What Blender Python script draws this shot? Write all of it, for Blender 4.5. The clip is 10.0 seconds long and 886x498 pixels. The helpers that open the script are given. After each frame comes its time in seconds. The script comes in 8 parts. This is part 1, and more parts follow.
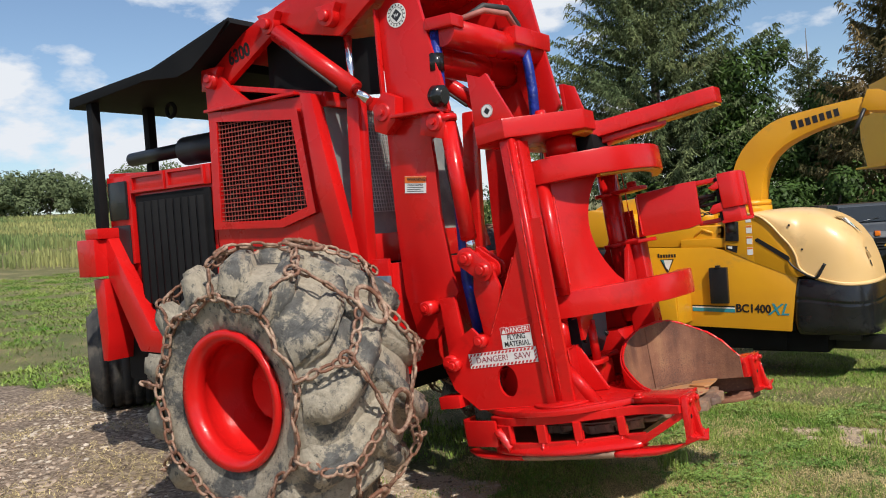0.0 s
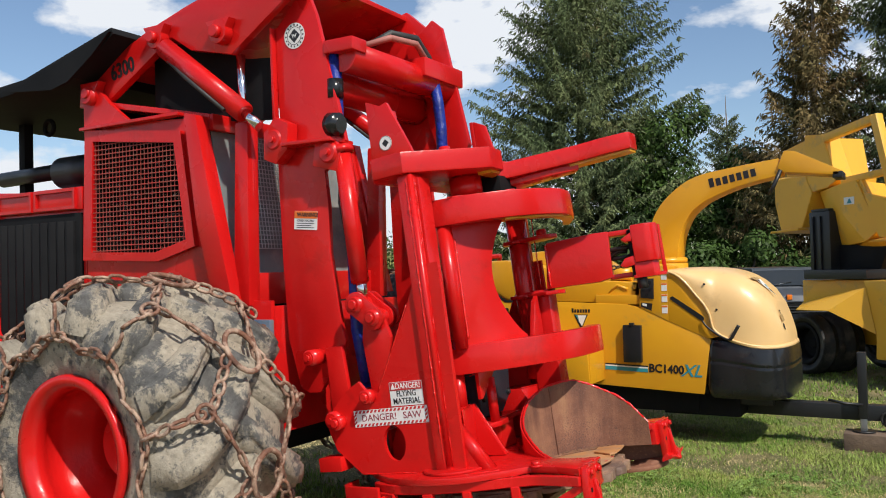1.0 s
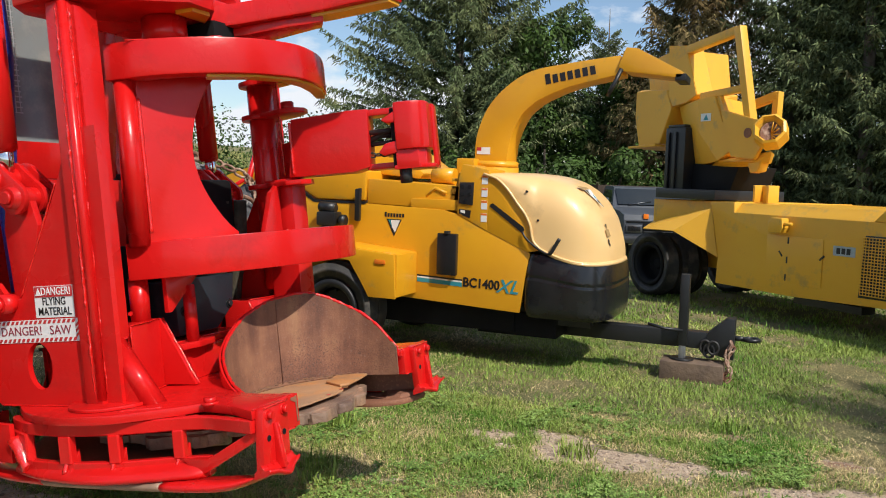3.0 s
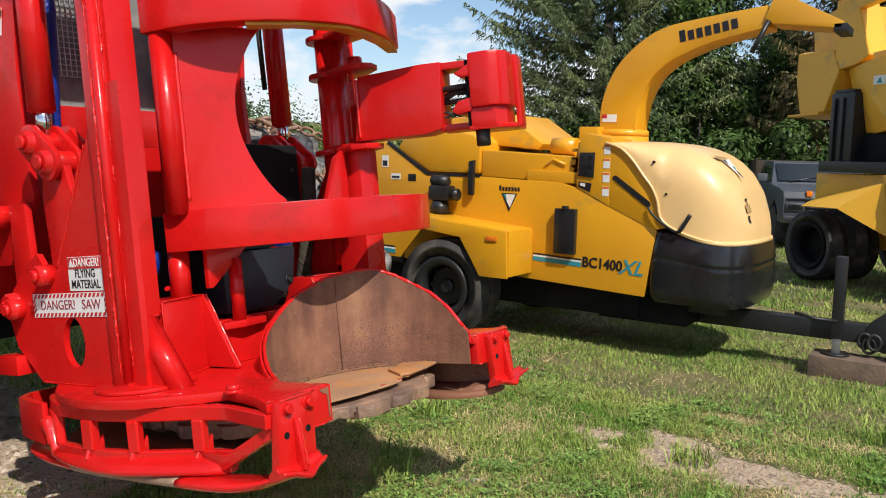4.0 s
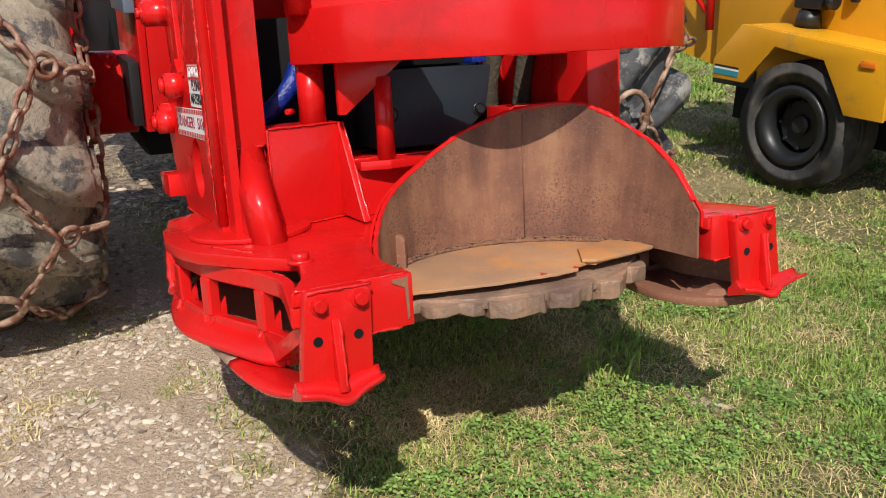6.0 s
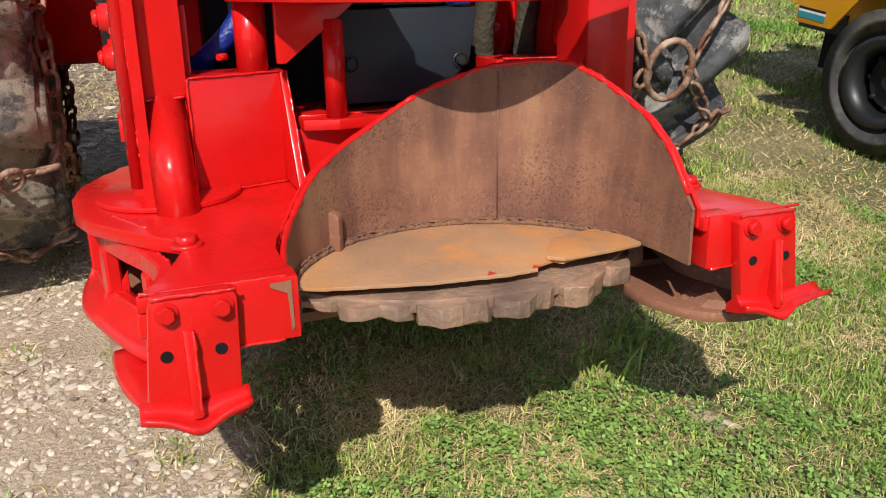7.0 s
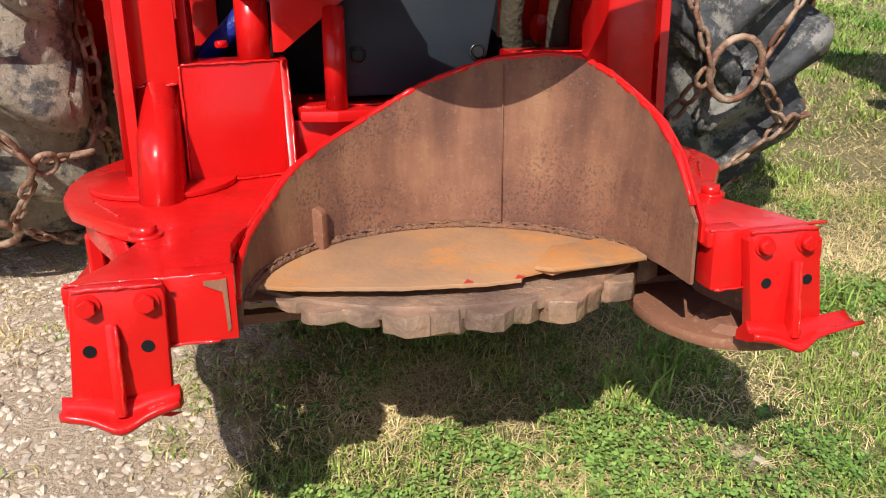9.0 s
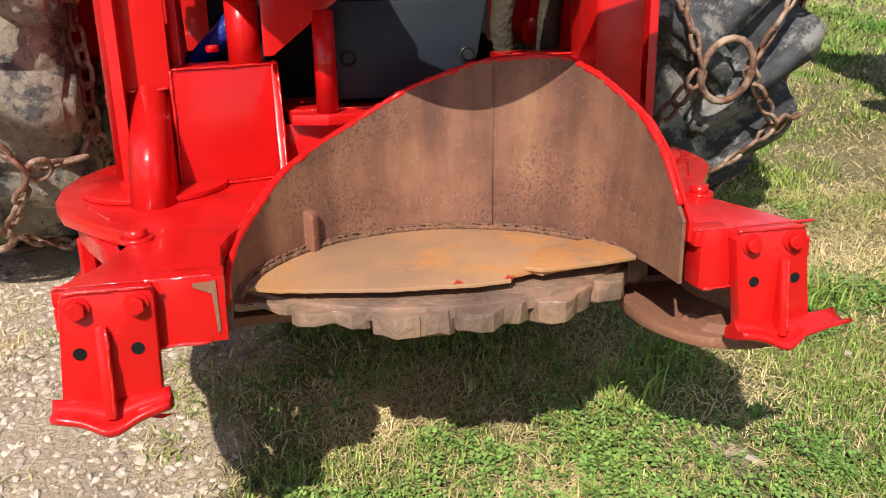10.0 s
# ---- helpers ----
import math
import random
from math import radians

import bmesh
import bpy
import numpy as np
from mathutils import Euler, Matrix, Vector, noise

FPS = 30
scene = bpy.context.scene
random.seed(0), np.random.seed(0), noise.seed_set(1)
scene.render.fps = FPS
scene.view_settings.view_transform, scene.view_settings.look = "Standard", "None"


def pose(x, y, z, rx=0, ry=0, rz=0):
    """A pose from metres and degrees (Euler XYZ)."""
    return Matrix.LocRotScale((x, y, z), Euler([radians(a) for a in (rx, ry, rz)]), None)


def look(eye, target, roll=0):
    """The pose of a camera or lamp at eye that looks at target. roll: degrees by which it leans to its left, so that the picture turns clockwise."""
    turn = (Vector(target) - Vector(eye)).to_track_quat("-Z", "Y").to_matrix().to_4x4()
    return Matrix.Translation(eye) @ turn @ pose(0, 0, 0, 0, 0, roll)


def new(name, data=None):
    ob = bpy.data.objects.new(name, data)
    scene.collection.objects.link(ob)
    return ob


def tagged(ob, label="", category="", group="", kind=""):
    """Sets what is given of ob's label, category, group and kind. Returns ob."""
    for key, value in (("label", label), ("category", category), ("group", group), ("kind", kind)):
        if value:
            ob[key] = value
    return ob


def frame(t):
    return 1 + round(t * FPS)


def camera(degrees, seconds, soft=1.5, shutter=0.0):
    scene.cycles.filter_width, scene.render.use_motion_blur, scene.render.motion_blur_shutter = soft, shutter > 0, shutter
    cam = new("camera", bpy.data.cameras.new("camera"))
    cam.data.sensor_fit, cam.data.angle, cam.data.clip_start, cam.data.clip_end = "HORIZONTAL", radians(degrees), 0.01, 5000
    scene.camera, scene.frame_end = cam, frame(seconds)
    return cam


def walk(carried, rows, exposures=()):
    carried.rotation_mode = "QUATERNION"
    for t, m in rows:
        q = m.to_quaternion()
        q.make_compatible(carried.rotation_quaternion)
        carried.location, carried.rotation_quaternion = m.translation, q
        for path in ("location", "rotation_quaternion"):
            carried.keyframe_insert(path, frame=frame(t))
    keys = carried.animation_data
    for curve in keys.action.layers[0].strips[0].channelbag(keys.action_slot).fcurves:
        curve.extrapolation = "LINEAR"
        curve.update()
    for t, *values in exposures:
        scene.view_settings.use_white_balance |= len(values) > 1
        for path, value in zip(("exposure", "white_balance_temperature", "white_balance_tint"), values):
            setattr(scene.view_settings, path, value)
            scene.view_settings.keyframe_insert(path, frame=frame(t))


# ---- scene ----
cam = camera(56.3, 10.0, soft=1.0)
PATH = [
    (0, (-0.322, 0.528, 1.63), (-1.484, 2.155, 1.57), -4.1),
    (0.5, (-0.416, 0.679, 1.643), (-1.541, 2.332, 1.632), -3.3),
    (1, (-0.407, 0.971, 1.597), (-1.417, 2.697, 1.644), -1.5),
    (1.5, (-0.367, 1.294, 1.549), (-1.153, 3.134, 1.578), 1.3),
    (2, (-0.351, 1.605, 1.488), (-0.953, 3.511, 1.43), 1.8),
    (2.2, (-0.315, 1.715, 1.508), (-0.927, 3.617, 1.407), 2.0),
    (3.3, (-0.164, 2.33, 1.462), (-1.046, 4.115, 1.275), 1.5),
    (3.5, (-0.168, 2.446, 1.443), (-1.13, 4.189, 1.252), 1.5),
    (4, (-0.104, 2.709, 1.425), (-1.202, 4.364, 1.196), 1.3),
    (4.5, (-0.04, 2.99, 1.405), (-1.324, 4.501, 1.144), 2.1),
    (5, (-0.108, 3.255, 1.373), (-1.496, 4.665, 1.079), 2.3),
    (5.5, (-0.222, 3.553, 1.365), (-1.779, 4.72, 0.901), 0.7),
    (5.7, (-0.247, 3.672, 1.354), (-1.873, 4.696, 0.799), 0.2),
    (6.8, (-0.453, 4.189, 1.379), (-2.116, 4.93, 0.551), 1.6),
    (7, (-0.484, 4.283, 1.368), (-2.159, 4.971, 0.519), 2.1),
    (7.5, (-0.497, 4.481, 1.364), (-2.245, 4.976, 0.527), 1.8),
    (8, (-0.509, 4.546, 1.362), (-2.288, 4.973, 0.552), 0.8),
    (8.5, (-0.513, 4.56, 1.348), (-2.279, 4.984, 0.513), 1.4),
    (9, (-0.509, 4.571, 1.338), (-2.262, 4.997, 0.476), 1.2),
    (9.5, (-0.5, 4.579, 1.338), (-2.257, 5.003, 0.483), 0.9),
    (10, (-0.495, 4.586, 1.336), (-2.252, 5.015, 0.484), 0.8),
]
walk(cam, [(t, look(eye, target, roll)) for t, eye, target, roll in PATH],
     [(0.0, -0.22), (2.0, -0.15), (5.5, -0.08), (7.0, 0.02), (8.0, 0.16), (10.0, 0.17)])

# ---- light ----
SUN_TO = Vector((0.40, -0.235, 0.52)).normalized()
sun = new("sun", bpy.data.lights.new("sun", "SUN"))
sun.data.energy, sun.data.angle, sun.data.color = 5.0, radians(0.53), (1.0, 0.94, 0.85)
sun.matrix_world = look((0, 0, 30), Vector((0, 0, 30)) - SUN_TO)

world = bpy.data.worlds.new("sky")
scene.world = world
world.use_nodes = True
wn, wl = world.node_tree.nodes, world.node_tree.links
wn.clear()
sky = wn.new("ShaderNodeTexSky")
sky.sky_type, sky.sun_disc = "NISHITA", False
sky.sun_elevation, sky.sun_rotation = math.asin(SUN_TO.z), math.atan2(SUN_TO.x, SUN_TO.y)
sky.air_density, sky.dust_density, sky.ozone_density = 1.0, 0.5, 2.6
# puffy cumulus clouds
tc = wn.new("ShaderNodeTexCoord")
mp_sky = wn.new("ShaderNodeMapping")
mp_sky.inputs["Location"].default_value = (1.3, 0.4, 2.0)
mp_sky.inputs["Scale"].default_value = (2.6, 2.6, 5.6)
wl.new(tc.outputs["Generated"], mp_sky.inputs[0])
cn = wn.new("ShaderNodeTexNoise")
cn.inputs["Scale"].default_value, cn.inputs["Detail"].default_value, cn.inputs["Roughness"].default_value = 1.9, 9.0, 0.55
wl.new(mp_sky.outputs[0], cn.inputs["Vector"])
cr = wn.new("ShaderNodeValToRGB")
cr.color_ramp.elements[0].position, cr.color_ramp.elements[1].position = 0.505, 0.585
sep = wn.new("ShaderNodeSeparateXYZ")
wl.new(tc.outputs["Generated"], sep.inputs[0])
low_sky = wn.new("ShaderNodeMapRange")
for k, v in zip((1, 2, 3, 4), (0.08, 0.42, 0.055, -0.03)):
    low_sky.inputs[k].default_value = v
wl.new(sep.outputs[2], low_sky.inputs[0])
thick = wn.new("ShaderNodeMath"); thick.operation = "ADD"
wl.new(cn.outputs["Fac"], thick.inputs[0]); wl.new(low_sky.outputs[0], thick.inputs[1])
wl.new(thick.outputs[0], cr.inputs[0])
skybg, cloudbg, mixw, wout = (wn.new("ShaderNodeBackground"), wn.new("ShaderNodeBackground"), wn.new("ShaderNodeMixShader"), wn.new("ShaderNodeOutputWorld"))
wl.new(sky.outputs[0], skybg.inputs[0])
skybg.inputs[1].default_value = 0.140
cloudbg.inputs[0].default_value, cloudbg.inputs[1].default_value = (0.88, 0.92, 0.98, 1), 1.08
wl.new(cr.outputs[0], mixw.inputs[0]); wl.new(skybg.outputs[0], mixw.inputs[1]); wl.new(cloudbg.outputs[0], mixw.inputs[2])
wl.new(mixw.outputs[0], wout.inputs[0])
scene.view_settings.exposure = 0.0

# ---- materials ----
def mat(name, a, b=None, scale=6.0, rough=0.5, metal=0.0, bump=0.0, bump_scale=60.0, dirt=None, dirt_amount=0.5, dirt_scale=3.0,
        coat=0.0, rough_var=0.1, obj_rand=0.0, detail=6.0, island=False):
    """A surface: two colours over coarse noise, a dirt layer over other noise, fine relief."""
    m = bpy.data.materials.new(name)
    m.use_nodes = True
    n, l = m.node_tree.nodes, m.node_tree.links
    p = n["Principled BSDF"]
    t = n.new("ShaderNodeTexCoord")
    no = n.new("ShaderNodeTexNoise")
    no.inputs["Scale"].default_value, no.inputs["Detail"].default_value = scale, detail
    l.new(t.outputs["Object"], no.inputs["Vector"])
    mix = n.new("ShaderNodeMix"); mix.data_type = "RGBA"
    mix.inputs[6].default_value, mix.inputs[7].default_value = (*a, 1), (*(b or a), 1)
    ramp = n.new("ShaderNodeValToRGB")
    ramp.color_ramp.elements[0].position, ramp.color_ramp.elements[1].position = 0.32, 0.68
    l.new(no.outputs["Fac"], ramp.inputs[0]); l.new(ramp.outputs[0], mix.inputs[0])
    col = mix.outputs[2]
    if dirt:
        dn = n.new("ShaderNodeTexNoise")
        dn.inputs["Scale"].default_value, dn.inputs["Detail"].default_value, dn.inputs["Roughness"].default_value = dirt_scale, 10.0, 0.65
        l.new(t.outputs["Object"], dn.inputs["Vector"])
        dr = n.new("ShaderNodeValToRGB")
        dr.color_ramp.elements[0].position, dr.color_ramp.elements[1].position = 0.62 - 0.35 * dirt_amount, 0.78 - 0.3 * dirt_amount
        l.new(dn.outputs["Fac"], dr.inputs[0])
        dm = n.new("ShaderNodeMix"); dm.data_type = "RGBA"
        dm.inputs[7].default_value = (*dirt, 1)
        l.new(dr.outputs[0], dm.inputs[0]); l.new(col, dm.inputs[6])
        col = dm.outputs[2]
    if obj_rand or island:
        src = n.new("ShaderNodeNewGeometry").outputs["Random Per Island"] if island else n.new("ShaderNodeObjectInfo").outputs["Random"]
        hv = n.new("ShaderNodeHueSaturation")
        mp = n.new("ShaderNodeMapRange")
        mp.inputs[3].default_value, mp.inputs[4].default_value = 1 - (obj_rand or 0.3), 1 + (obj_rand or 0.3)
        l.new(src, mp.inputs[0]); l.new(mp.outputs[0], hv.inputs["Value"]); l.new(col, hv.inputs["Color"])
        col = hv.outputs[0]
    l.new(col, p.inputs["Base Color"])
    rr = n.new("ShaderNodeMapRange")
    rr.inputs[3].default_value, rr.inputs[4].default_value = max(0.03, rough - rough_var), min(1, rough + rough_var)
    l.new(no.outputs["Fac"], rr.inputs[0]); l.new(rr.outputs[0], p.inputs["Roughness"])
    p.inputs["Metallic"].default_value = metal
    p.inputs["Coat Weight"].default_value, p.inputs["Coat Roughness"].default_value = coat, 0.12
    if bump:
        bn = n.new("ShaderNodeTexNoise")
        bn.inputs["Scale"].default_value, bn.inputs["Detail"].default_value = bump_scale, 5.0
        l.new(t.outputs["Object"], bn.inputs["Vector"])
        bp = n.new("ShaderNodeBump")
        bp.inputs["Strength"].default_value, bp.inputs["Distance"].default_value = bump, 0.01
        l.new(bn.outputs["Fac"], bp.inputs["Height"]); l.new(bp.outputs[0], p.inputs["Normal"])
    return m

RED = mat("red_paint", (0.64, 0.011, 0.010), (0.55, 0.008, 0.008), 2.5, 0.28, coat=0.22, bump=0.16, bump_scale=30, rough_var=0.10, dirt=(0.40, 0.012, 0.010), dirt_amount=0.16, dirt_scale=3.5)
WIRE = mat("worn_red_wire", (0.40, 0.035, 0.03), (0.24, 0.05, 0.035), 25, 0.5, bump=0.2, dirt=(0.22, 0.12, 0.08), dirt_amount=0.35, dirt_scale=30)
WELD = mat("painted_weld", (0.74, 0.012, 0.008), (0.62, 0.008, 0.006), 20, 0.14, coat=1.0, bump=0.5, bump_scale=110)
YELLOW = mat("yellow_paint", (0.74, 0.36, 0.012), (0.66, 0.30, 0.012), 1.7, 0.38, coat=0.15, dirt=(0.42, 0.26, 0.06), dirt_amount=0.12, dirt_scale=4, bump=0.05, bump_scale=18)
OCHRE = mat("weathered_yellow_paint", (0.82, 0.44, 0.035), (0.76, 0.39, 0.03), 1.2, 0.42, dirt=(0.45, 0.28, 0.09), dirt_amount=0.13, dirt_scale=3, bump=0.08, bump_scale=14)
CREAM = mat("faded_yellow_fibreglass", (0.84, 0.565, 0.26), (0.79, 0.51, 0.21), 1.3, 0.36, coat=0.2, dirt=(0.60, 0.38, 0.17), dirt_amount=0.14, dirt_scale=2.5, bump=0.03, bump_scale=8)
BLACK = mat("black_paint", (0.010, 0.011, 0.012), (0.017, 0.018, 0.020), 4, 0.42, bump=0.1, bump_scale=40)
MATBLACK = mat("matt_black_paint", (0.008, 0.008, 0.009), (0.014, 0.014, 0.015), 4, 0.7, bump=0.1, bump_scale=30)
SATIN = mat("satin_black_plastic", (0.010, 0.011, 0.012), (0.018, 0.019, 0.021), 5, 0.22, bump=0.12, bump_scale=18, dirt=(0.05, 0.048, 0.045), dirt_amount=0.04, dirt_scale=3)
SLATE = mat("dark_rubber_flap", (0.012, 0.019, 0.027), (0.018, 0.027, 0.036), 6, 0.45, bump=0.08, dirt=(0.05, 0.055, 0.06), dirt_amount=0.12, dirt_scale=6)
ROADTYRE = mat("black_road_tyre_rubber", (0.022, 0.022, 0.023), (0.045, 0.043, 0.04), 7, 0.75, bump=0.2, dirt=(0.11, 0.095, 0.075), dirt_amount=0.35, dirt_scale=5)
CHAIN = mat("rusty_chain_steel", (0.24, 0.105, 0.06), (0.13, 0.062, 0.042), 18, 0.7, metal=0.2, bump=0.5, bump_scale=90, dirt=(0.47, 0.33, 0.24), dirt_amount=0.52, dirt_scale=14)
RUST = mat("worn_brown_steel", (0.31, 0.135, 0.078), (0.175, 0.083, 0.058), 2.6, 0.55, metal=0.0, bump=0.18, bump_scale=170, dirt=(0.38, 0.19, 0.105), dirt_amount=0.22, dirt_scale=75, rough_var=0.12)
CRUST = mat("dark_rust_crust", (0.25, 0.118, 0.066), (0.15, 0.075, 0.048), 40, 0.85, bump=0.9, bump_scale=150, dirt=(0.27, 0.14, 0.06), dirt_amount=0.3, dirt_scale=30)
DISC = mat("rusty_saw_disc_steel", (0.49, 0.265, 0.128), (0.31, 0.185, 0.112), 4.5, 0.6, metal=0.05, bump=0.25, bump_scale=60, dirt=(0.55, 0.235, 0.070), dirt_amount=0.36, dirt_scale=6)
TOOTH = mat("worn_saw_tooth_steel", (0.33, 0.215, 0.145), (0.16, 0.10, 0.075), 9, 0.5, metal=0.1, bump=0.6, bump_scale=50, dirt=(0.42, 0.24, 0.15), dirt_amount=0.42, dirt_scale=8)
CHROME = mat("chromed_rod", (0.75, 0.76, 0.78), None, 5, 0.12, metal=1.0, rough_var=0.05)
GALV = mat("bare_steel", (0.42, 0.43, 0.44), (0.33, 0.33, 0.33), 8, 0.4, metal=0.8, bump=0.1)
BLUESTEEL = mat("worn_blue_painted_steel", (0.11, 0.19, 0.30), (0.20, 0.25, 0.31), 7, 0.45, metal=0.3, dirt=(0.3, 0.24, 0.17), dirt_amount=0.3, dirt_scale=8)
BLUE = mat("blue_hose_sleeve", (0.006, 0.030, 0.30), (0.004, 0.018, 0.17), 14, 0.40, bump=0.9, bump_scale=38)
HOSE = mat("black_hydraulic_hose", (0.018, 0.018, 0.019), (0.035, 0.033, 0.03), 12, 0.55, bump=0.2)
SLEEVE = mat("brown_woven_hose_sleeve", (0.085, 0.07, 0.045), (0.05, 0.045, 0.03), 14, 0.9, bump=0.8, bump_scale=60)
PINKHOSE = mat("faded_red_hose", (0.42, 0.16, 0.13), (0.33, 0.11, 0.09), 12, 0.6)
WHITE = mat("white_decal", (0.80, 0.80, 0.78), (0.74, 0.74, 0.72), 14, 0.45)
INK = mat("black_lettering", (0.014, 0.014, 0.016), None, 10, 0.4)
DRED = mat("red_decal_print", (0.55, 0.03, 0.035), (0.47, 0.03, 0.03), 12, 0.45)
MAROON = mat("maroon_decal_print", (0.26, 0.03, 0.05), None, 12, 0.5)
ORANGE = mat("orange_decal_print", (0.75, 0.17, 0.02), None, 10, 0.45)
TEAL = mat("teal_stripe", (0.03, 0.27, 0.33), (0.035, 0.23, 0.29), 5, 0.45)
GREY = mat("pale_grey_decal", (0.42, 0.48, 0.50), (0.3, 0.36, 0.38), 20, 0.5)
AMBER = mat("amber_lens", (0.85, 0.22, 0.02), (0.75, 0.17, 0.02), 20, 0.2, coat=0.5)
WOOD = mat("weathered_timber", (0.19, 0.130, 0.088), (0.115, 0.080, 0.058), 9, 0.85, bump=0.6, bump_scale=40)
PICKUP = mat("dull_grey_car_paint", (0.060, 0.069, 0.084), (0.076, 0.086, 0.10), 2, 0.5, coat=0.12)
CARGLASS = mat("dark_car_glass", (0.012, 0.017, 0.022), (0.016, 0.022, 0.028), 2, 0.10)
STAIN = mat("sun_browned_glue", (0.42, 0.27, 0.10), (0.30, 0.19, 0.08), 30, 0.7)
CAR_CHROME = mat("dulled_chrome", (0.22, 0.23, 0.24), (0.15, 0.15, 0.16), 8, 0.38, metal=1.0)
CRATE = mat("dark_brown_board", (0.045, 0.028, 0.018), (0.06, 0.038, 0.024), 5, 0.8)
BARK = mat("spruce_bark", (0.20, 0.165, 0.135), (0.11, 0.09, 0.075), 9, 0.9, bump=0.8, bump_scale=22)
NEEDLE = mat("spruce_needles", (0.066, 0.098, 0.044), (0.160, 0.186, 0.080), 0.55, 0.8, island=True, obj_rand=0.6, dirt=(0.19, 0.14, 0.07), dirt_amount=0.13, dirt_scale=0.9)
NEEDLE_DRY = mat("browning_spruce_needles", (0.090, 0.100, 0.040), (0.22, 0.145, 0.065), 0.8, 0.8, island=True, obj_rand=0.5)
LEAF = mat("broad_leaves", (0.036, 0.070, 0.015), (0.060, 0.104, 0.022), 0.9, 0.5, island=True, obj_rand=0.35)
# paler, greyer green: the haze of distance is mixed into the leaf colour
LEAF_HAZED = mat("hazed_far_leaves", (0.100, 0.135, 0.065), (0.155, 0.190, 0.090), 0.08, 0.8, island=True, obj_rand=0.25)
BLADE = mat("grass_blades", (0.105, 0.235, 0.030), (0.33, 0.39, 0.095), 1.2, 0.5, island=True, obj_rand=0.45)
STRAW = mat("dry_grass_blades", (0.70, 0.56, 0.29), (0.44, 0.35, 0.16), 1.6, 0.7, island=True, obj_rand=0.4)
WEED = mat("goldenrod_weeds", (0.130, 0.190, 0.068), (0.37, 0.35, 0.135), 0.16, 0.7, island=True, obj_rand=0.35)
CLOVER = mat("clover_leaves", (0.105, 0.215, 0.040), (0.25, 0.36, 0.095), 1.6, 0.5, island=True, obj_rand=0.5)
STONE = mat("pale_gravel_stones", (0.60, 0.51, 0.41), (0.45, 0.37, 0.285), 9, 0.9, bump=0.4, island=True, obj_rand=0.25)
STONE_BROWN = mat("brown_gravel_stones", (0.46, 0.36, 0.27), (0.27, 0.20, 0.145), 9, 0.9, bump=0.4, island=True, obj_rand=0.5)
RUST.node_tree.nodes["Principled BSDF"].inputs["Specular IOR Level"].default_value = 0.25
MATBLACK.node_tree.nodes["Principled BSDF"].inputs["Specular IOR Level"].default_value = 0.12
RED.node_tree.nodes["Principled BSDF"].inputs["Specular IOR Level"].default_value = 0.30
RED.node_tree.nodes["Principled BSDF"].inputs["Coat Roughness"].default_value = 0.06
for nm in (NEEDLE, NEEDLE_DRY, LEAF, LEAF_HAZED, BLADE, STRAW, WEED, CLOVER):
    nm.node_tree.nodes["Principled BSDF"].inputs["Specular IOR Level"].default_value = 0.15
GLASSM = bpy.data.materials.new("window_glass")
GLASSM.use_nodes = True
gp = GLASSM.node_tree.nodes["Principled BSDF"]
gp.inputs["Base Color"].default_value, gp.inputs["Roughness"].default_value = (0.75, 0.8, 0.8, 1), 0.03
gp.inputs["Transmission Weight"].default_value, gp.inputs["IOR"].default_value = 1.0, 1.1
# blotchy grey base colour stands in for sky seen in the pane
SKY_GLASS = mat("sky_grey_glass", (0.30, 0.32, 0.32), (0.22, 0.24, 0.24), 3, 0.22, dirt=(0.42, 0.41, 0.37), dirt_amount=0.4, dirt_scale=4)
SKY_GLASS.node_tree.nodes["Principled BSDF"].inputs["Transmission Weight"].default_value = 0.35



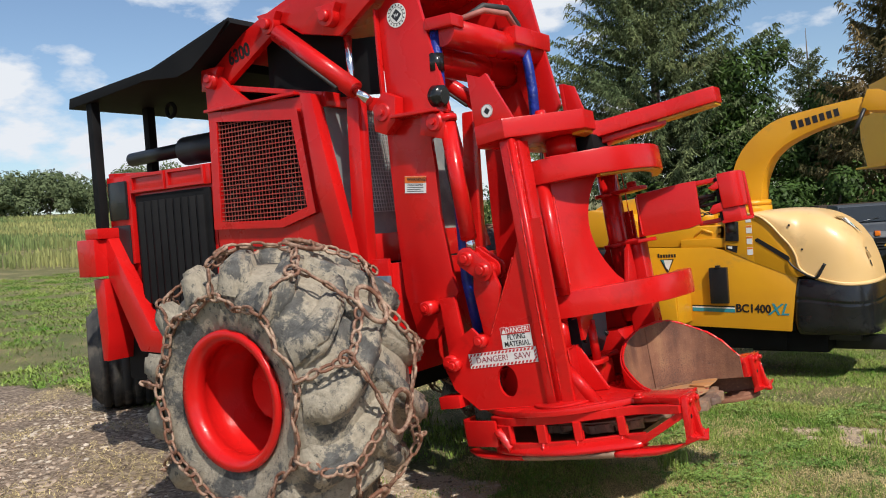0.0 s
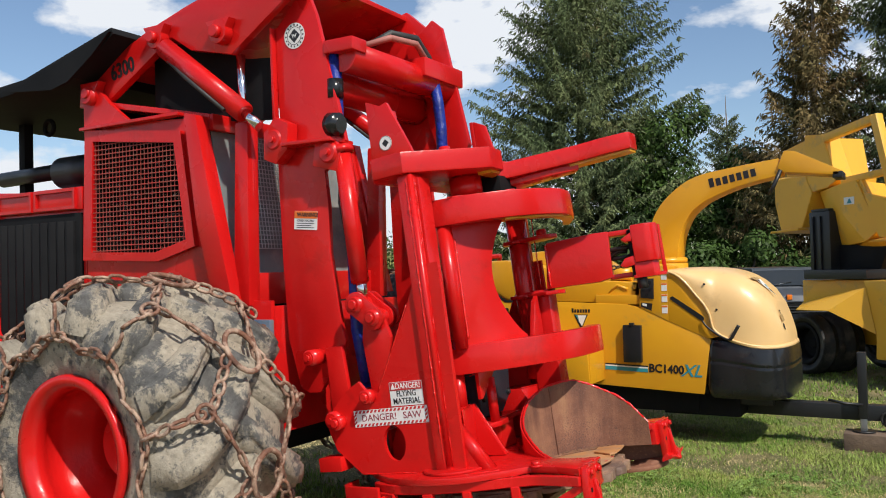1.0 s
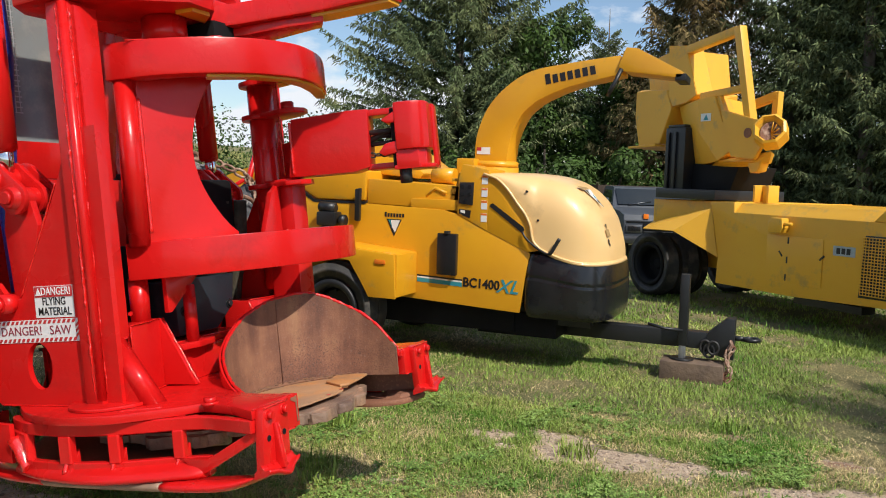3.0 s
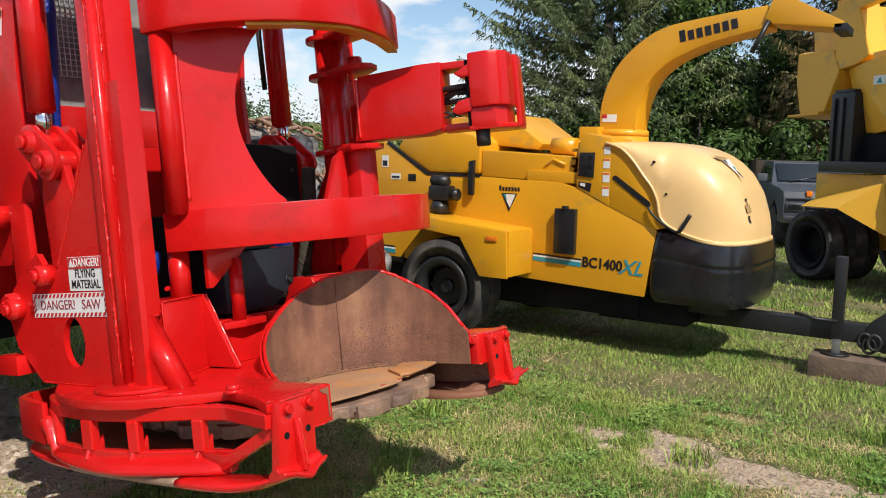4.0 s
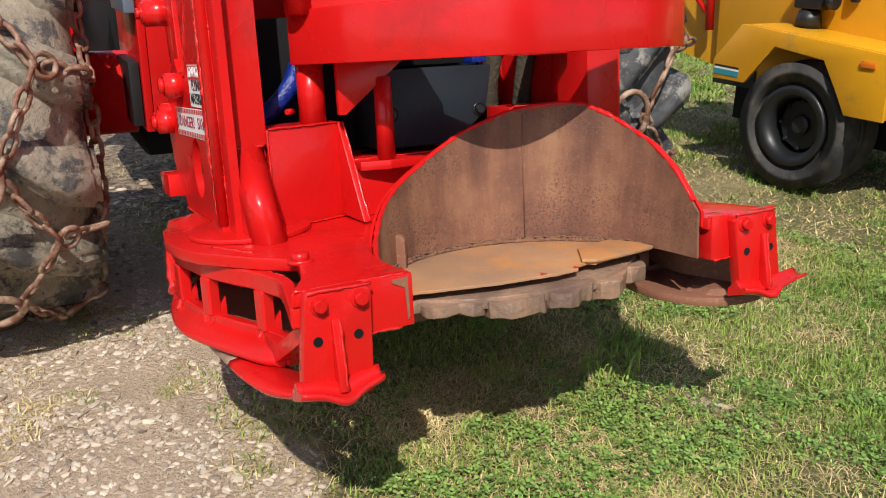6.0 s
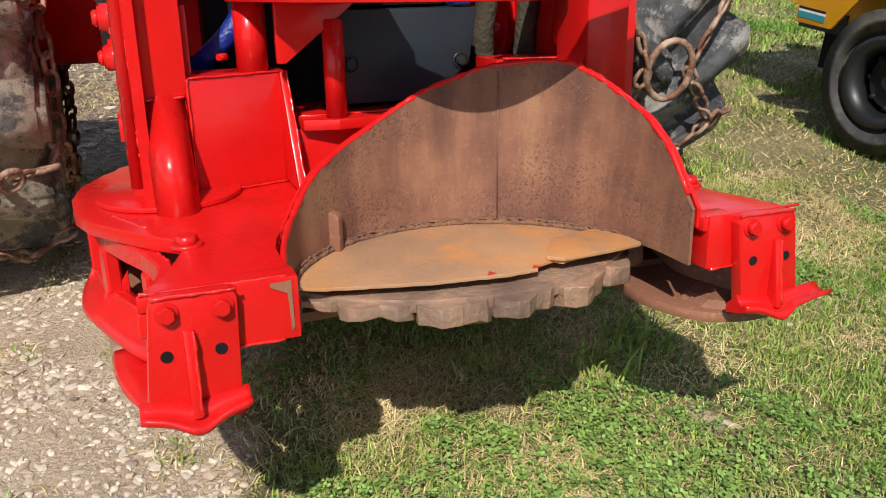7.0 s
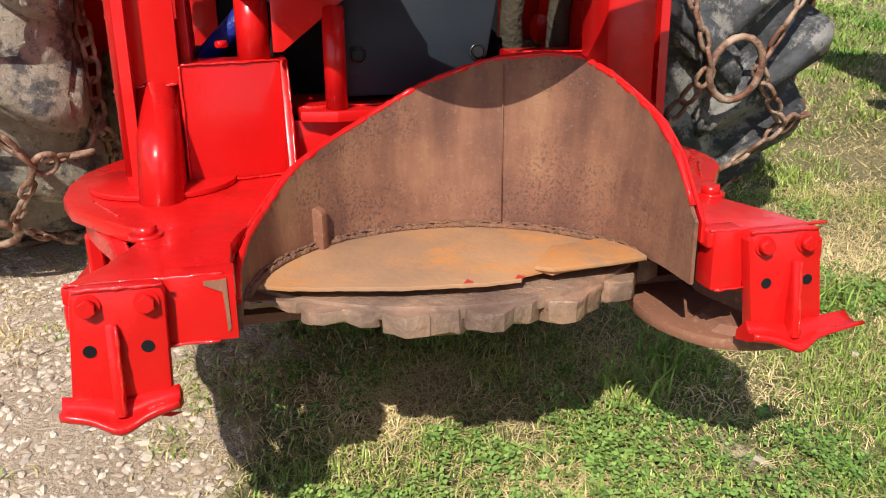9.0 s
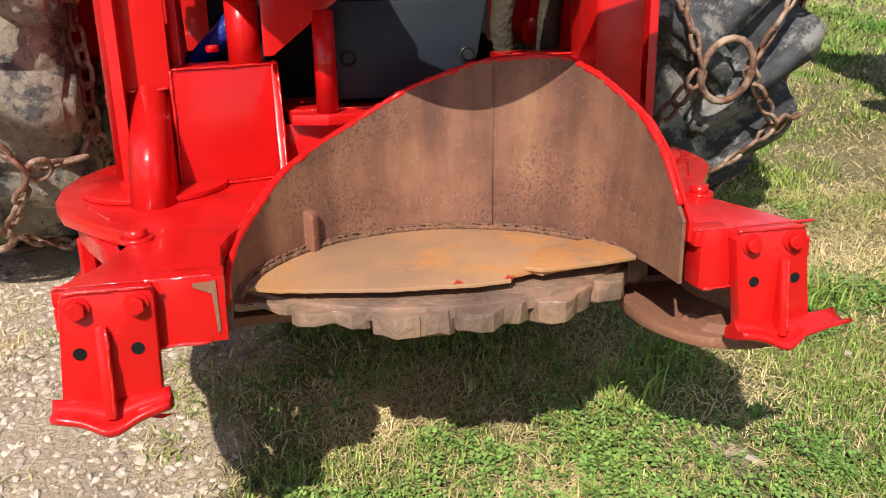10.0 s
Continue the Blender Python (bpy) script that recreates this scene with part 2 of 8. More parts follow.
def streaked_steel():
    """Bare plate rubbed brown: upright streaks, broad rusty clouds, fine pits that come and go."""
    m = bpy.data.materials.new("streaked_worn_steel")
    m.use_nodes = True
    n, l = m.node_tree.nodes, m.node_tree.links
    p = n["Principled BSDF"]
    p.inputs["Roughness"].default_value, p.inputs["Specular IOR Level"].default_value = 0.52, 0.3
    t = n.new("ShaderNodeTexCoord")
    def nz(scale, stretch=(1, 1, 1), detail=6.0):
        g = n.new("ShaderNodeMapping")
        g.inputs["Scale"].default_value = stretch
        k = n.new("ShaderNodeTexNoise")
        k.inputs["Scale"].default_value, k.inputs["Detail"].default_value, k.inputs["Roughness"].default_value = scale, detail, 0.6
        l.new(t.outputs["Object"], g.inputs[0]); l.new(g.outputs[0], k.inputs["Vector"])
        return k.outputs["Fac"]
    def math2(op, a, b):
        k = n.new("ShaderNodeMath"); k.operation = op
        for i, v in enumerate((a, b)):
            if isinstance(v, float):
                k.inputs[i].default_value = v
            else:
                l.new(v, k.inputs[i])
        return k.outputs[0]
    def ramp(src, *stops):
        r = n.new("ShaderNodeValToRGB")
        while len(r.color_ramp.elements) < len(stops):
            r.color_ramp.elements.new(0.5)
        for e, (pos, c) in zip(r.color_ramp.elements, stops):
            e.position, e.color = pos, (*c, 1)
        l.new(src, r.inputs[0])
        return r.outputs[0]
    tone = math2("ADD", math2("MULTIPLY", nz(9.0, (1, 1, 0.12)), 0.45), math2("MULTIPLY", nz(3.4), 0.55))
    col = ramp(tone, (0.36, (0.098, 0.046, 0.034)), (0.46, (0.172, 0.078, 0.051)), (0.54, (0.250, 0.116, 0.070)), (0.64, (0.34, 0.178, 0.098)))
    pits = math2("MULTIPLY", ramp(nz(150.0, detail=3.0), (0.50, (0, 0, 0)), (0.62, (1, 1, 1))), ramp(nz(4.5), (0.44, (0, 0, 0)), (0.60, (0.75, 0.75, 0.75))))
    for f, c in ((pits, (0.085, 0.048, 0.04)), (math2("MULTIPLY", ramp(nz(95.0, detail=2.0), (0.60, (0, 0, 0)), (0.70, (1, 1, 1))), 0.12), (0.46, 0.35, 0.30))):
        k = n.new("ShaderNodeMix"); k.data_type = "RGBA"
        k.inputs[7].default_value = (*c, 1)
        l.new(f, k.inputs[0]); l.new(col, k.inputs[6])
        col = k.outputs[2]
    l.new(col, p.inputs["Base Color"])
    b = n.new("ShaderNodeBump")
    b.inputs["Strength"].default_value, b.inputs["Distance"].default_value = 0.2, 0.01
    l.new(nz(120.0), b.inputs["Height"]); l.new(b.outputs[0], p.inputs["Normal"])
    return m


BACKSTOP = streaked_steel()


def caked_rubber(name, rubber, mud, share):
    """Worn tyre rubber: dried mud in ragged patches, dark scuffs and fine chips in it."""
    m = bpy.data.materials.new(name)
    m.use_nodes = True
    n, l = m.node_tree.nodes, m.node_tree.links
    p = n["Principled BSDF"]
    p.inputs["Roughness"].default_value, p.inputs["Specular IOR Level"].default_value = 0.8, 0.3
    t = n.new("ShaderNodeTexCoord")
    def nz(scale, detail=8.0, rough=0.65):
        k = n.new("ShaderNodeTexNoise")
        k.inputs["Scale"].default_value, k.inputs["Detail"].default_value, k.inputs["Roughness"].default_value = scale, detail, rough
        l.new(t.outputs["Object"], k.inputs["Vector"])
        return k.outputs["Fac"]
    def ramp(src, lo, hi, a, b):
        r = n.new("ShaderNodeValToRGB")
        r.color_ramp.elements[0].position, r.color_ramp.elements[1].position = lo, hi
        r.color_ramp.elements[0].color, r.color_ramp.elements[1].color = (*a, 1), (*b, 1)
        l.new(src, r.inputs[0])
        return r.outputs[0]
    def over(f, a, b):
        k = n.new("ShaderNodeMix"); k.data_type = "RGBA"
        l.new(f, k.inputs[0]); l.new(a, k.inputs[6]); l.new(b, k.inputs[7])
        return k.outputs[2]
    O, I = (0, 0, 0), (1, 1, 1)
    col = ramp(nz(16), 0.35, 0.65, rubber, tuple(c * 2.1 for c in rubber))
    col = over(ramp(nz(4.6, 12, 0.72), 0.60 - 0.2 * share, 0.66 - 0.2 * share, O, I), col, ramp(nz(30), 0.35, 0.68, tuple(c * 0.66 for c in mud), mud))
    col = over(ramp(nz(26, 10, 0.75), 0.575, 0.615, O, (0.85,) * 3), col, ramp(nz(50), 0.4, 0.6, rubber, tuple(c * 1.5 for c in rubber)))
    l.new(col, p.inputs["Base Color"])
    b = n.new("ShaderNodeBump")
    b.inputs["Strength"].default_value, b.inputs["Distance"].default_value = 0.9, 0.012
    l.new(nz(42, 10, 0.7), b.inputs["Height"]); l.new(b.outputs[0], p.inputs["Normal"])
    return m


TYRE = caked_rubber("muddy_tyre_rubber", (0.070, 0.068, 0.064), (0.43, 0.375, 0.29), 0.80)
# far tyre: less mud, and partly darkened for the machine's shade on it
TYRE_SHADED = caked_rubber("shaded_tyre_rubber", (0.052, 0.053, 0.056), (0.38, 0.36, 0.33), 0.52)
# ---- mesh tools ----
def prism(pts, axis, a, b, bm=None, bev=0.0):
    """A plate: polygon pts in the plane across axis, from a to b along it."""
    own = bmesh.new()
    def at(p, d):
        return {"x": (d, p[0], p[1]), "y": (p[0], d, p[1]), "z": (p[0], p[1], d)}[axis]
    lo = [own.verts.new(at(p, a)) for p in pts]
    hi = [own.verts.new(at(p, b)) for p in pts]
    k = len(pts)
    own.faces.new(lo), own.faces.new(hi)
    for i in range(k):
        own.faces.new((lo[i], lo[(i + 1) % k], hi[(i + 1) % k], hi[i]))
    bmesh.ops.recalc_face_normals(own, faces=own.faces)
    if bev:
        bmesh.ops.bevel(own, geom=[e for e in own.edges if e.calc_face_angle(0) > 0.5], offset=bev, segments=2, affect="EDGES", profile=0.6)
    return join(bm, own)


def curved(pts, k=5):
    """More points along a smooth line through pts."""
    out = []
    for i in range(len(pts) - 1):
        p0, p1, p2, p3 = (pts[max(0, i - 1)], pts[i], pts[i + 1], pts[min(len(pts) - 1, i + 2)])
        for j in range(k):
            t = j / k
            out.append(tuple(0.5 * (2 * b + (c - a) * t + (2 * a - 5 * b + 4 * c - d) * t * t + (3 * b - a - 3 * c + d) * t ** 3) for a, b, c, d in zip(p0, p1, p2, p3)))
    return out + [tuple(pts[-1])]


def join(bm, own):
    if bm is None:
        return own
    base = bmesh.new()
    me = bpy.data.meshes.new("tmp")
    own.to_mesh(me)
    bm.from_mesh(me)
    bpy.data.meshes.remove(me)
    own.free(), base.free()
    return bm


def box(x0, x1, y0, y1, z0, z1, bm=None, bev=0.004):
    return prism([(x0, y0), (x1, y0), (x1, y1), (x0, y1)], "z", z0, z1, bm, bev)


def rod(p, q, r, r2=None, seg=16, bm=None, bev=0.0):
    """A round bar from p to q."""
    own = bmesh.new()
    p, q = Vector(p), Vector(q)
    d = q - p
    m = Matrix.Translation((p + q) / 2) @ d.to_track_quat("Z", "Y").to_matrix().to_4x4()
    bmesh.ops.create_cone(own, cap_ends=True, segments=seg, radius1=r, radius2=r if r2 is None else r2, depth=d.length, matrix=m)
    if bev:
        bmesh.ops.bevel(own, geom=[e for e in own.edges if e.calc_face_angle(0) > 1.0], offset=bev, segments=2, affect="EDGES")
    for f in own.faces:
        f.smooth = len(f.verts) == 4
    return join(bm, own)


def pipe(path, r, seg=8, bm=None, closed=False):
    """A bent round bar through the points of path."""
    own = bmesh.new()
    path = [Vector(p) for p in path]
    k = len(path)
    rings = []
    up = None
    for i, p in enumerate(path):
        d = (path[(i + 1) % k] - path[i - 1]) if closed or 0 < i < k - 1 else (path[1] - path[0] if i == 0 else path[-1] - path[-2])
        d.normalize()
        up = d.orthogonal() if up is None else (up - d * up.dot(d))
        up.normalize()
        side = d.cross(up)
        rr = r[i] if isinstance(r, (list, tuple)) else r
        rings.append([own.verts.new(p + (up * math.cos(a) + side * math.sin(a)) * rr) for a in [2 * math.pi * j / seg for j in range(seg)]])
    for i in range(k if closed else k - 1):
        A, B = rings[i], rings[(i + 1) % k]
        off = 0
        if closed and i == k - 1:
            off = min(range(seg), key=lambda o: (A[0].co - B[o].co).length)
        for j in range(seg):
            own.faces.new((A[j], A[(j + 1) % seg], B[(j + 1 + off) % seg], B[(j + off) % seg])).smooth = True
    if not closed:
        own.faces.new(rings[0][::-1]), own.faces.new(rings[-1])
    bmesh.ops.recalc_face_normals(own, faces=own.faces)
    return join(bm, own)


def lathe(profile, m, seg=40, bm=None, smooth=True):
    """Profile points (radius, along) turned round the z axis of m; a closed outline."""
    own = bmesh.new()
    k = len(profile)
    rings = [[own.verts.new(m @ Vector((r * math.cos(a), r * math.sin(a), h))) for r, h in profile] for a in [2 * math.pi * j / seg for j in range(seg)]]
    for j in range(seg):
        A, B = rings[j], rings[(j + 1) % seg]
        for i in range(k):
            f = own.faces.new((A[i], A[(i + 1) % k], B[(i + 1) % k], B[i]))
            f.smooth = smooth
    bmesh.ops.recalc_face_normals(own, faces=own.faces)
    return join(bm, own)


def strip(plan, z0, z1, thick, bm=None, m=None, bev=0.004):
    """A standing band of sheet metal that follows plan (x, y), thickness to its left."""
    pts = [Vector((x, y, 0)) for x, y in plan]
    off = []
    for i, p in enumerate(pts):
        a = pts[max(0, i - 1)]
        b = pts[min(len(pts) - 1, i + 1)]
        d = (b - a).normalized()
        off.append(p + Vector((-d.y, d.x, 0)) * thick)
    own = bmesh.new()
    def zz(z, i):
        return z[i] if isinstance(z, (list, tuple)) else z
    quad = [[own.verts.new((p.x, p.y, zz(z0, i))), own.verts.new((q.x, q.y, zz(z0, i))), own.verts.new((q.x, q.y, zz(z1, i))), own.verts.new((p.x, p.y, zz(z1, i)))] for i, (p, q) in enumerate(zip(pts, off))]
    for A, B in zip(quad, quad[1:]):
        for j in range(4):
            own.faces.new((A[j], A[(j + 1) % 4], B[(j + 1) % 4], B[j]))
    own.faces.new(quad[0]), own.faces.new(quad[-1])
    bmesh.ops.recalc_face_normals(own, faces=own.faces)
    if bev:
        bmesh.ops.bevel(own, geom=[e for e in own.edges if e.calc_face_angle(0) > 0.9], offset=bev, segments=1, affect="EDGES")
    if m:
        own.transform(m)
    return join(bm, own)


def thing(name, at, label, category, group="", kind=""):
    e = new(name)
    e.location = at
    e.empty_display_size = 0.1
    return tagged(e, label, category, group, kind)


def part(name, bm, material, parent=None, label="", m=None, smooth=False):
    """Links bm (world coordinates) as one mesh under a thing or a part."""
    if m is not None:
        bm.transform(m)
    me = bpy.data.meshes.new(name)
    plain = not any(f.smooth for f in bm.faces)
    if smooth or plain:
        for f in bm.faces:
            f.smooth = True
    bm.to_mesh(me)
    bm.free()
    if plain and not smooth:
        me.set_sharp_from_angle(angle=radians(20))
    me.materials.append(material)
    ob = new(name, me)
    adopt(ob, parent)
    return tagged(ob, label)


def place(parent):
    """Where a parent made by thing() or part() stands in the world."""
    m = parent.matrix_basis.copy()
    if parent.parent:
        m = place(parent.parent) @ parent.matrix_parent_inverse @ m
    return m


def adopt(ob, parent):
    if parent:
        ob.parent = parent
        ob.matrix_parent_inverse = place(parent).inverted()


def letters(text, size, m, material, parent, label="", shear=0.0, squeeze=1.0, bold=0.0, name="lettering"):
    cu = bpy.data.curves.new("text", "FONT")
    cu.body, cu.size, cu.shear, cu.align_x, cu.align_y = text, size, shear, "CENTER", "CENTER"
    cu.offset, cu.extrude, cu.resolution_u = bold, 0.0008, 3
    ob = bpy.data.objects.new("text", cu)
    me = bpy.data.meshes.new_from_object(ob)
    bpy.data.objects.remove(ob)
    me.transform(Matrix.Diagonal((squeeze, 1, 1, 1)))
    me.transform(m)
    me.materials.clear()
    me.materials.append(material)
    o = new(name, me)
    adopt(o, parent)
    return tagged(o, label)


def facing_side(x, y, z, tilt=0.0):
    """A pose for a flat decal on a side that faces -y: its x runs along +x, its y up; tilt lifts its far end."""
    return Matrix.Translation((x, y, z)) @ Matrix.Rotation(radians(-tilt), 4, "Y") @ Matrix.Rotation(radians(90), 4, "X")


def decal(m, w, h, material, parent, name="decal", label="", lift=0.0, x=0.0, y=0.0):
    return part(name, box(x - w / 2, x + w / 2, y - h / 2, y + h / 2, lift, lift + 0.0015, bev=0), material, parent, label, m=m)


def bolt(p, axis, r, h, bm=None):
    """A hexagon head that stands h proud along axis at p."""
    p, a = Vector(p), Vector(axis).normalized()
    bm = rod(p - a * 0.005, p + a * h * 0.25, r * 1.35, seg=14, bm=bm)
    return rod(p, p + a * h, r, r * 0.94, seg=6, bm=bm)

# ---- felling head: u ahead, v across, w up, tipped a little back ----
HM = Matrix.Translation((-2.3, 4.93, 0.655)) @ Matrix.Rotation(radians(-7.5), 4, "Y")
head = thing("felling_head", (-2.3, 4.93, 0.655), "glossy red steel saw felling head hung from the loader's lift arms", "felling head")


def hp(name, bm, material=RED, parent=None, label="", smooth=False):
    return part(name, bm, material, parent or head, label, m=HM, smooth=smooth)


def arc(cx, cy, r, a0, a1, k):
    return [(cx + r * math.cos(radians(a0 + (a1 - a0) * i / k)), cy + r * math.sin(radians(a0 + (a1 - a0) * i / k))) for i in range(k + 1)]


# base plate with the round pocket in front
RIM = [(0.60, 0.640), (0.50, 0.606), (0.40, 0.576), (0.33, 0.560), (0.27, 0.618), (0.20, 0.670), (0.11, 0.732), (0.02, 0.762), (-0.10, 0.770), (-0.22, 0.755), (-0.34, 0.705), (-0.45, 0.630), (-0.54, 0.550), (-0.63, 0.460)]
outline = [(0.60, -0.66), (0.60, -0.41)] + arc(0.50, 0.0, 0.415, -90, -270, 22)[1:-1] + [(0.60, 0.418), (0.60, 0.635)] + RIM[1:] + [(-0.72, 0.33), (-0.75, 0.2), (-0.75, -0.2), (-0.72, -0.33)] + [(u, -v) for u, v in RIM[:0:-1]]
base = hp("base_plate", prism(outline, "z", -0.025, 0.005, bev=0.004))
# raised round weld pad beside the side plate
for s in (-1, 1):
    hp("weld_pad", prism(arc(-0.05, s * 0.56, 0.16, 0, 350, 24), "z", 0.006, 0.018, bev=0.003), RED)
    hp("stop_block", box(-0.80, -0.66, s * 0.60 - 0.05, s * 0.60 + 0.05, 0.03, 0.10))
# skirt with cut-out windows, standing a little in from the base plate's edge
WALL = [(0.60, 0.635), (0.40, 0.590), (0.36, 0.588), (0.292, 0.605), (0.251, 0.614), (0.17, 0.650), (0.086, 0.681), (0.045, 0.692), (-0.091, 0.714), (-0.145, 0.716), (-0.30, 0.703), (-0.42, 0.650), (-0.60, 0.52)]


def wall_v(u):
    return float(np.interp(u, [q[0] for q in WALL[::-1]], [q[1] for q in WALL[::-1]]))


FLANGE = [(0.372, 0.640), (0.335, 0.670), (0.246, 0.705), (0.152, 0.738), (0.05, 0.768), (-0.05, 0.775), (-0.15, 0.766), (-0.25, 0.750), (-0.35, 0.722), (-0.43, 0.690)]
BELLY = [(0.612, 0.622), (0.57, 0.652), (0.48, 0.688), (0.36, 0.714), (0.22, 0.722), (0.07, 0.728), (-0.15, 0.732), (-0.30, 0.722), (-0.45, 0.702), (-0.60, 0.668), (-0.69, 0.600)]


def wall_line(u0, u1, inset, s):
    k = max(2, int(abs(u1 - u0) / 0.03))
    return [(u0 + (u1 - u0) * i / k, s * (wall_v(u0 + (u1 - u0) * i / k) - inset)) for i in range(k + 1)]


def swept(line, profile):
    """A bent plate: the closed profile (v, w) carried along the points of line."""
    bm = bmesh.new()
    rows = [[bm.verts.new(q) for q in profile(u, v)] for u, v in line]
    k = len(rows[0])
    for A, B in zip(rows, rows[1:]):
        for q in range(k):
            bm.faces.new((A[q], A[(q + 1) % k], B[(q + 1) % k], B[q])).smooth = True
    bm.faces.new(rows[0]), bm.faces.new(rows[-1])
    bmesh.ops.recalc_face_normals(bm, faces=bm.faces)
    return bm


bead = random.Random(21)
for s in (-1, 1):
    hp("upper_rail", strip(wall_line(0.60, -0.46, 0.0, s), -0.070, -0.026, 0.028 * -s))
    hp("lower_rail", strip(wall_line(0.38, -0.46, 0.0, s), -0.225, -0.159, 0.028 * -s))
    for u0, u1 in ((0.292, 0.251), (0.086, 0.045), (-0.091, -0.145), (-0.30, -0.46)):
        post = hp("window_post", strip(wall_line(u0, u1, -0.002, s), -0.164, -0.066, 0.032 * -s, bev=0.005))
        if s < 0 and u0 > -0.2:
            # weld runs and lumps where a post meets the flange
            um = (u0 + u1) / 2
            q = [(um + bead.uniform(-0.006, 0.006), s * (wall_v(um) + 0.004 + 0.036 * f), -0.125 - 0.068 * f) for f in (0, 0.2, 0.4, 0.6, 0.8, 1.0)]
            hp("weld_bead", pipe(q, [bead.uniform(0.006, 0.013) for _ in q], 8), WELD, post)
            hp("gusset", prism([(s * (wall_v(u0) - 0.01), -0.118), (s * (wall_v(u0) + 0.046), -0.200), (s * (wall_v(u0) - 0.01), -0.200)], "x", u0 - 0.012, u0, bev=0.003), RED, post)
            hp("stud", bolt((um, s * (wall_v(um) + 0.002), -0.062), (0, s, -0.2), 0.009, 0.016), RED, post)
    # sloping flange round the foot of the skirt
    line = curved(FLANGE, 4) if s < 0 else curved(FLANGE[5:], 4)

    def flange_at(u, v, s=s):
        vi = wall_v(u) - 0.012
        e = v - vi
        return ((u, s * vi, -0.166), (u, s * (vi + 0.30 * e), -0.171), (u, s * (vi + 0.80 * e), -0.190), (u, s * v, -0.203), (u, s * (v + 0.003), -0.214), (u, s * (v - 0.010), -0.224), (u, s * vi, -0.222))
    flange = hp("flange", swept(line, flange_at))
    # rounded belly plate below it: painted at both ends, worn bare between
    if s < 0:
        def belly_at(u, v, s=s):
            up = 0.03 * max(0.0, (-u - 0.45) / 0.24) ** 2 + 0.055 * max(0.0, (u - 0.42) / 0.2) ** 2
            return ((u, s * (v - 0.10), -0.226), (u, s * (v - 0.030), -0.224 + 0.3 * up), (u, s * (v - 0.006), -0.228 + 0.5 * up), (u, s * v, -0.238 + up * 0.7), (u, s * (v - 0.012), -0.252 + up), (u, s * (v - 0.045), -0.264 + up), (u, s * (v - 0.12), -0.270 + up))
        whole = curved(BELLY, 5)
        for nm, m, hi, lo, note in (("belly_plate", RED, 0.7, 0.24, ""), ("belly_plate", TOOTH, 0.262, -0.28, "bare grey worn steel"), ("belly_plate", RED, -0.255, -0.8, "")):
            hp(nm, swept([q for q in whole if lo <= q[0] <= hi], belly_at), m, None, note)
    else:
        hp("inner_liner", strip(wall_line(0.59, 0.05, 0.050, s), -0.205, -0.030, 0.008 * -s), RUST, None, "bare brown liner plate")
    ear = [(-0.70, s * 0.50), (-0.685, s * 0.615), (-0.64, s * 0.668), (-0.54, s * 0.692), (-0.41, s * 0.716), (-0.41, s * 0.694), (-0.54, s * 0.668), (-0.625, s * 0.645), (-0.66, s * 0.605), (-0.675, s * 0.50)]
    hp("rear_ear", prism(ear, "z", -0.180, -0.040, bev=0.004))
    if s < 0:
        q = [(-0.40 + 0.012 * i + bead.uniform(-0.006, 0.006), s * (0.700 + 0.004 * i), -0.095 - 0.016 * i) for i in range(7)]
        hp("weld_lump", pipe(q, [bead.uniform(0.014, 0.030) for _ in q], 10), WELD)
    # sloping rail that runs from the skirt up to the foot
    hp("sloping_rail", prism([(0.29, -0.162), (0.345, -0.214), (0.385, -0.206), (0.60, -0.092), (0.60, -0.052), (0.395, -0.160)], "y", *sorted((s * 0.642, s * 0.602)), bev=0.004))
    # foot: plate, gusset, toe, bolts and empty holes
    y0, y1, x0, x1 = (0.505, 0.651, 0.479, 0.624) if s > 0 else (-0.664, -0.514, -0.645, -0.508)
    foot = hp("foot", prism([(x0 + 0.016, 0.009), (x1 - 0.016, 0.009), (x1 - 0.004, 0.005), (x1, -0.008), (y1, -0.192), (y0, -0.192), (x0, -0.008), (x0 + 0.004, 0.005)], "x", 0.60, 0.632, bev=0.006), RED)
    toe = bmesh.new()
    prof = [(0.602, -0.190), (0.632, -0.168), (0.641, -0.182), (0.652, -0.190), (0.664, -0.186), (0.671, -0.192), (0.666, -0.201), (0.65, -0.206), (0.60, -0.210)]
    rows = []
    for j in range(17):
        f = j / 16
        mid = math.exp(-((f - 0.5) / 0.16) ** 2)
        end = abs(2 * f - 1) ** 3
        rows.append([toe.verts.new((u + (u - 0.60) / 0.07 * (0.012 * mid - 0.010 * end), y0 - 0.012 + (y1 - y0 + 0.024) * f + (0.060 * max(0.0, f - 0.75) / 0.25 * (0.35 + 0.65 * (u - 0.60) / 0.07) if s > 0 else 0.0), w * (1 - 0.0 * f) + (0.010 * max(0.0, f - 0.7) / 0.3 if s > 0 and w < -0.195 else 0.0) + (u - 0.60) / 0.07 * (0.012 * end - 0.010 * mid + 0.004 * math.sin(9 * f)))) for u, w in prof])
    for A, B in zip(rows, rows[1:]):
        for j in range(len(prof)):
            toe.faces.new((A[j], A[(j + 1) % len(prof)], B[(j + 1) % len(prof)], B[j])).smooth = True
    toe.faces.new(rows[0]), toe.faces.new(rows[-1])
    bmesh.ops.recalc_face_normals(toe, faces=toe.faces)
    part("toe", toe, RED, foot, m=HM)
    part("gusset", prism([(0.63, -0.048), (0.641, -0.048), (0.664, -0.192), (0.63, -0.192)], "y", (y0 + y1) / 2 - 0.009, (y0 + y1) / 2 + 0.009, bev=0.005), RED, foot, m=HM)
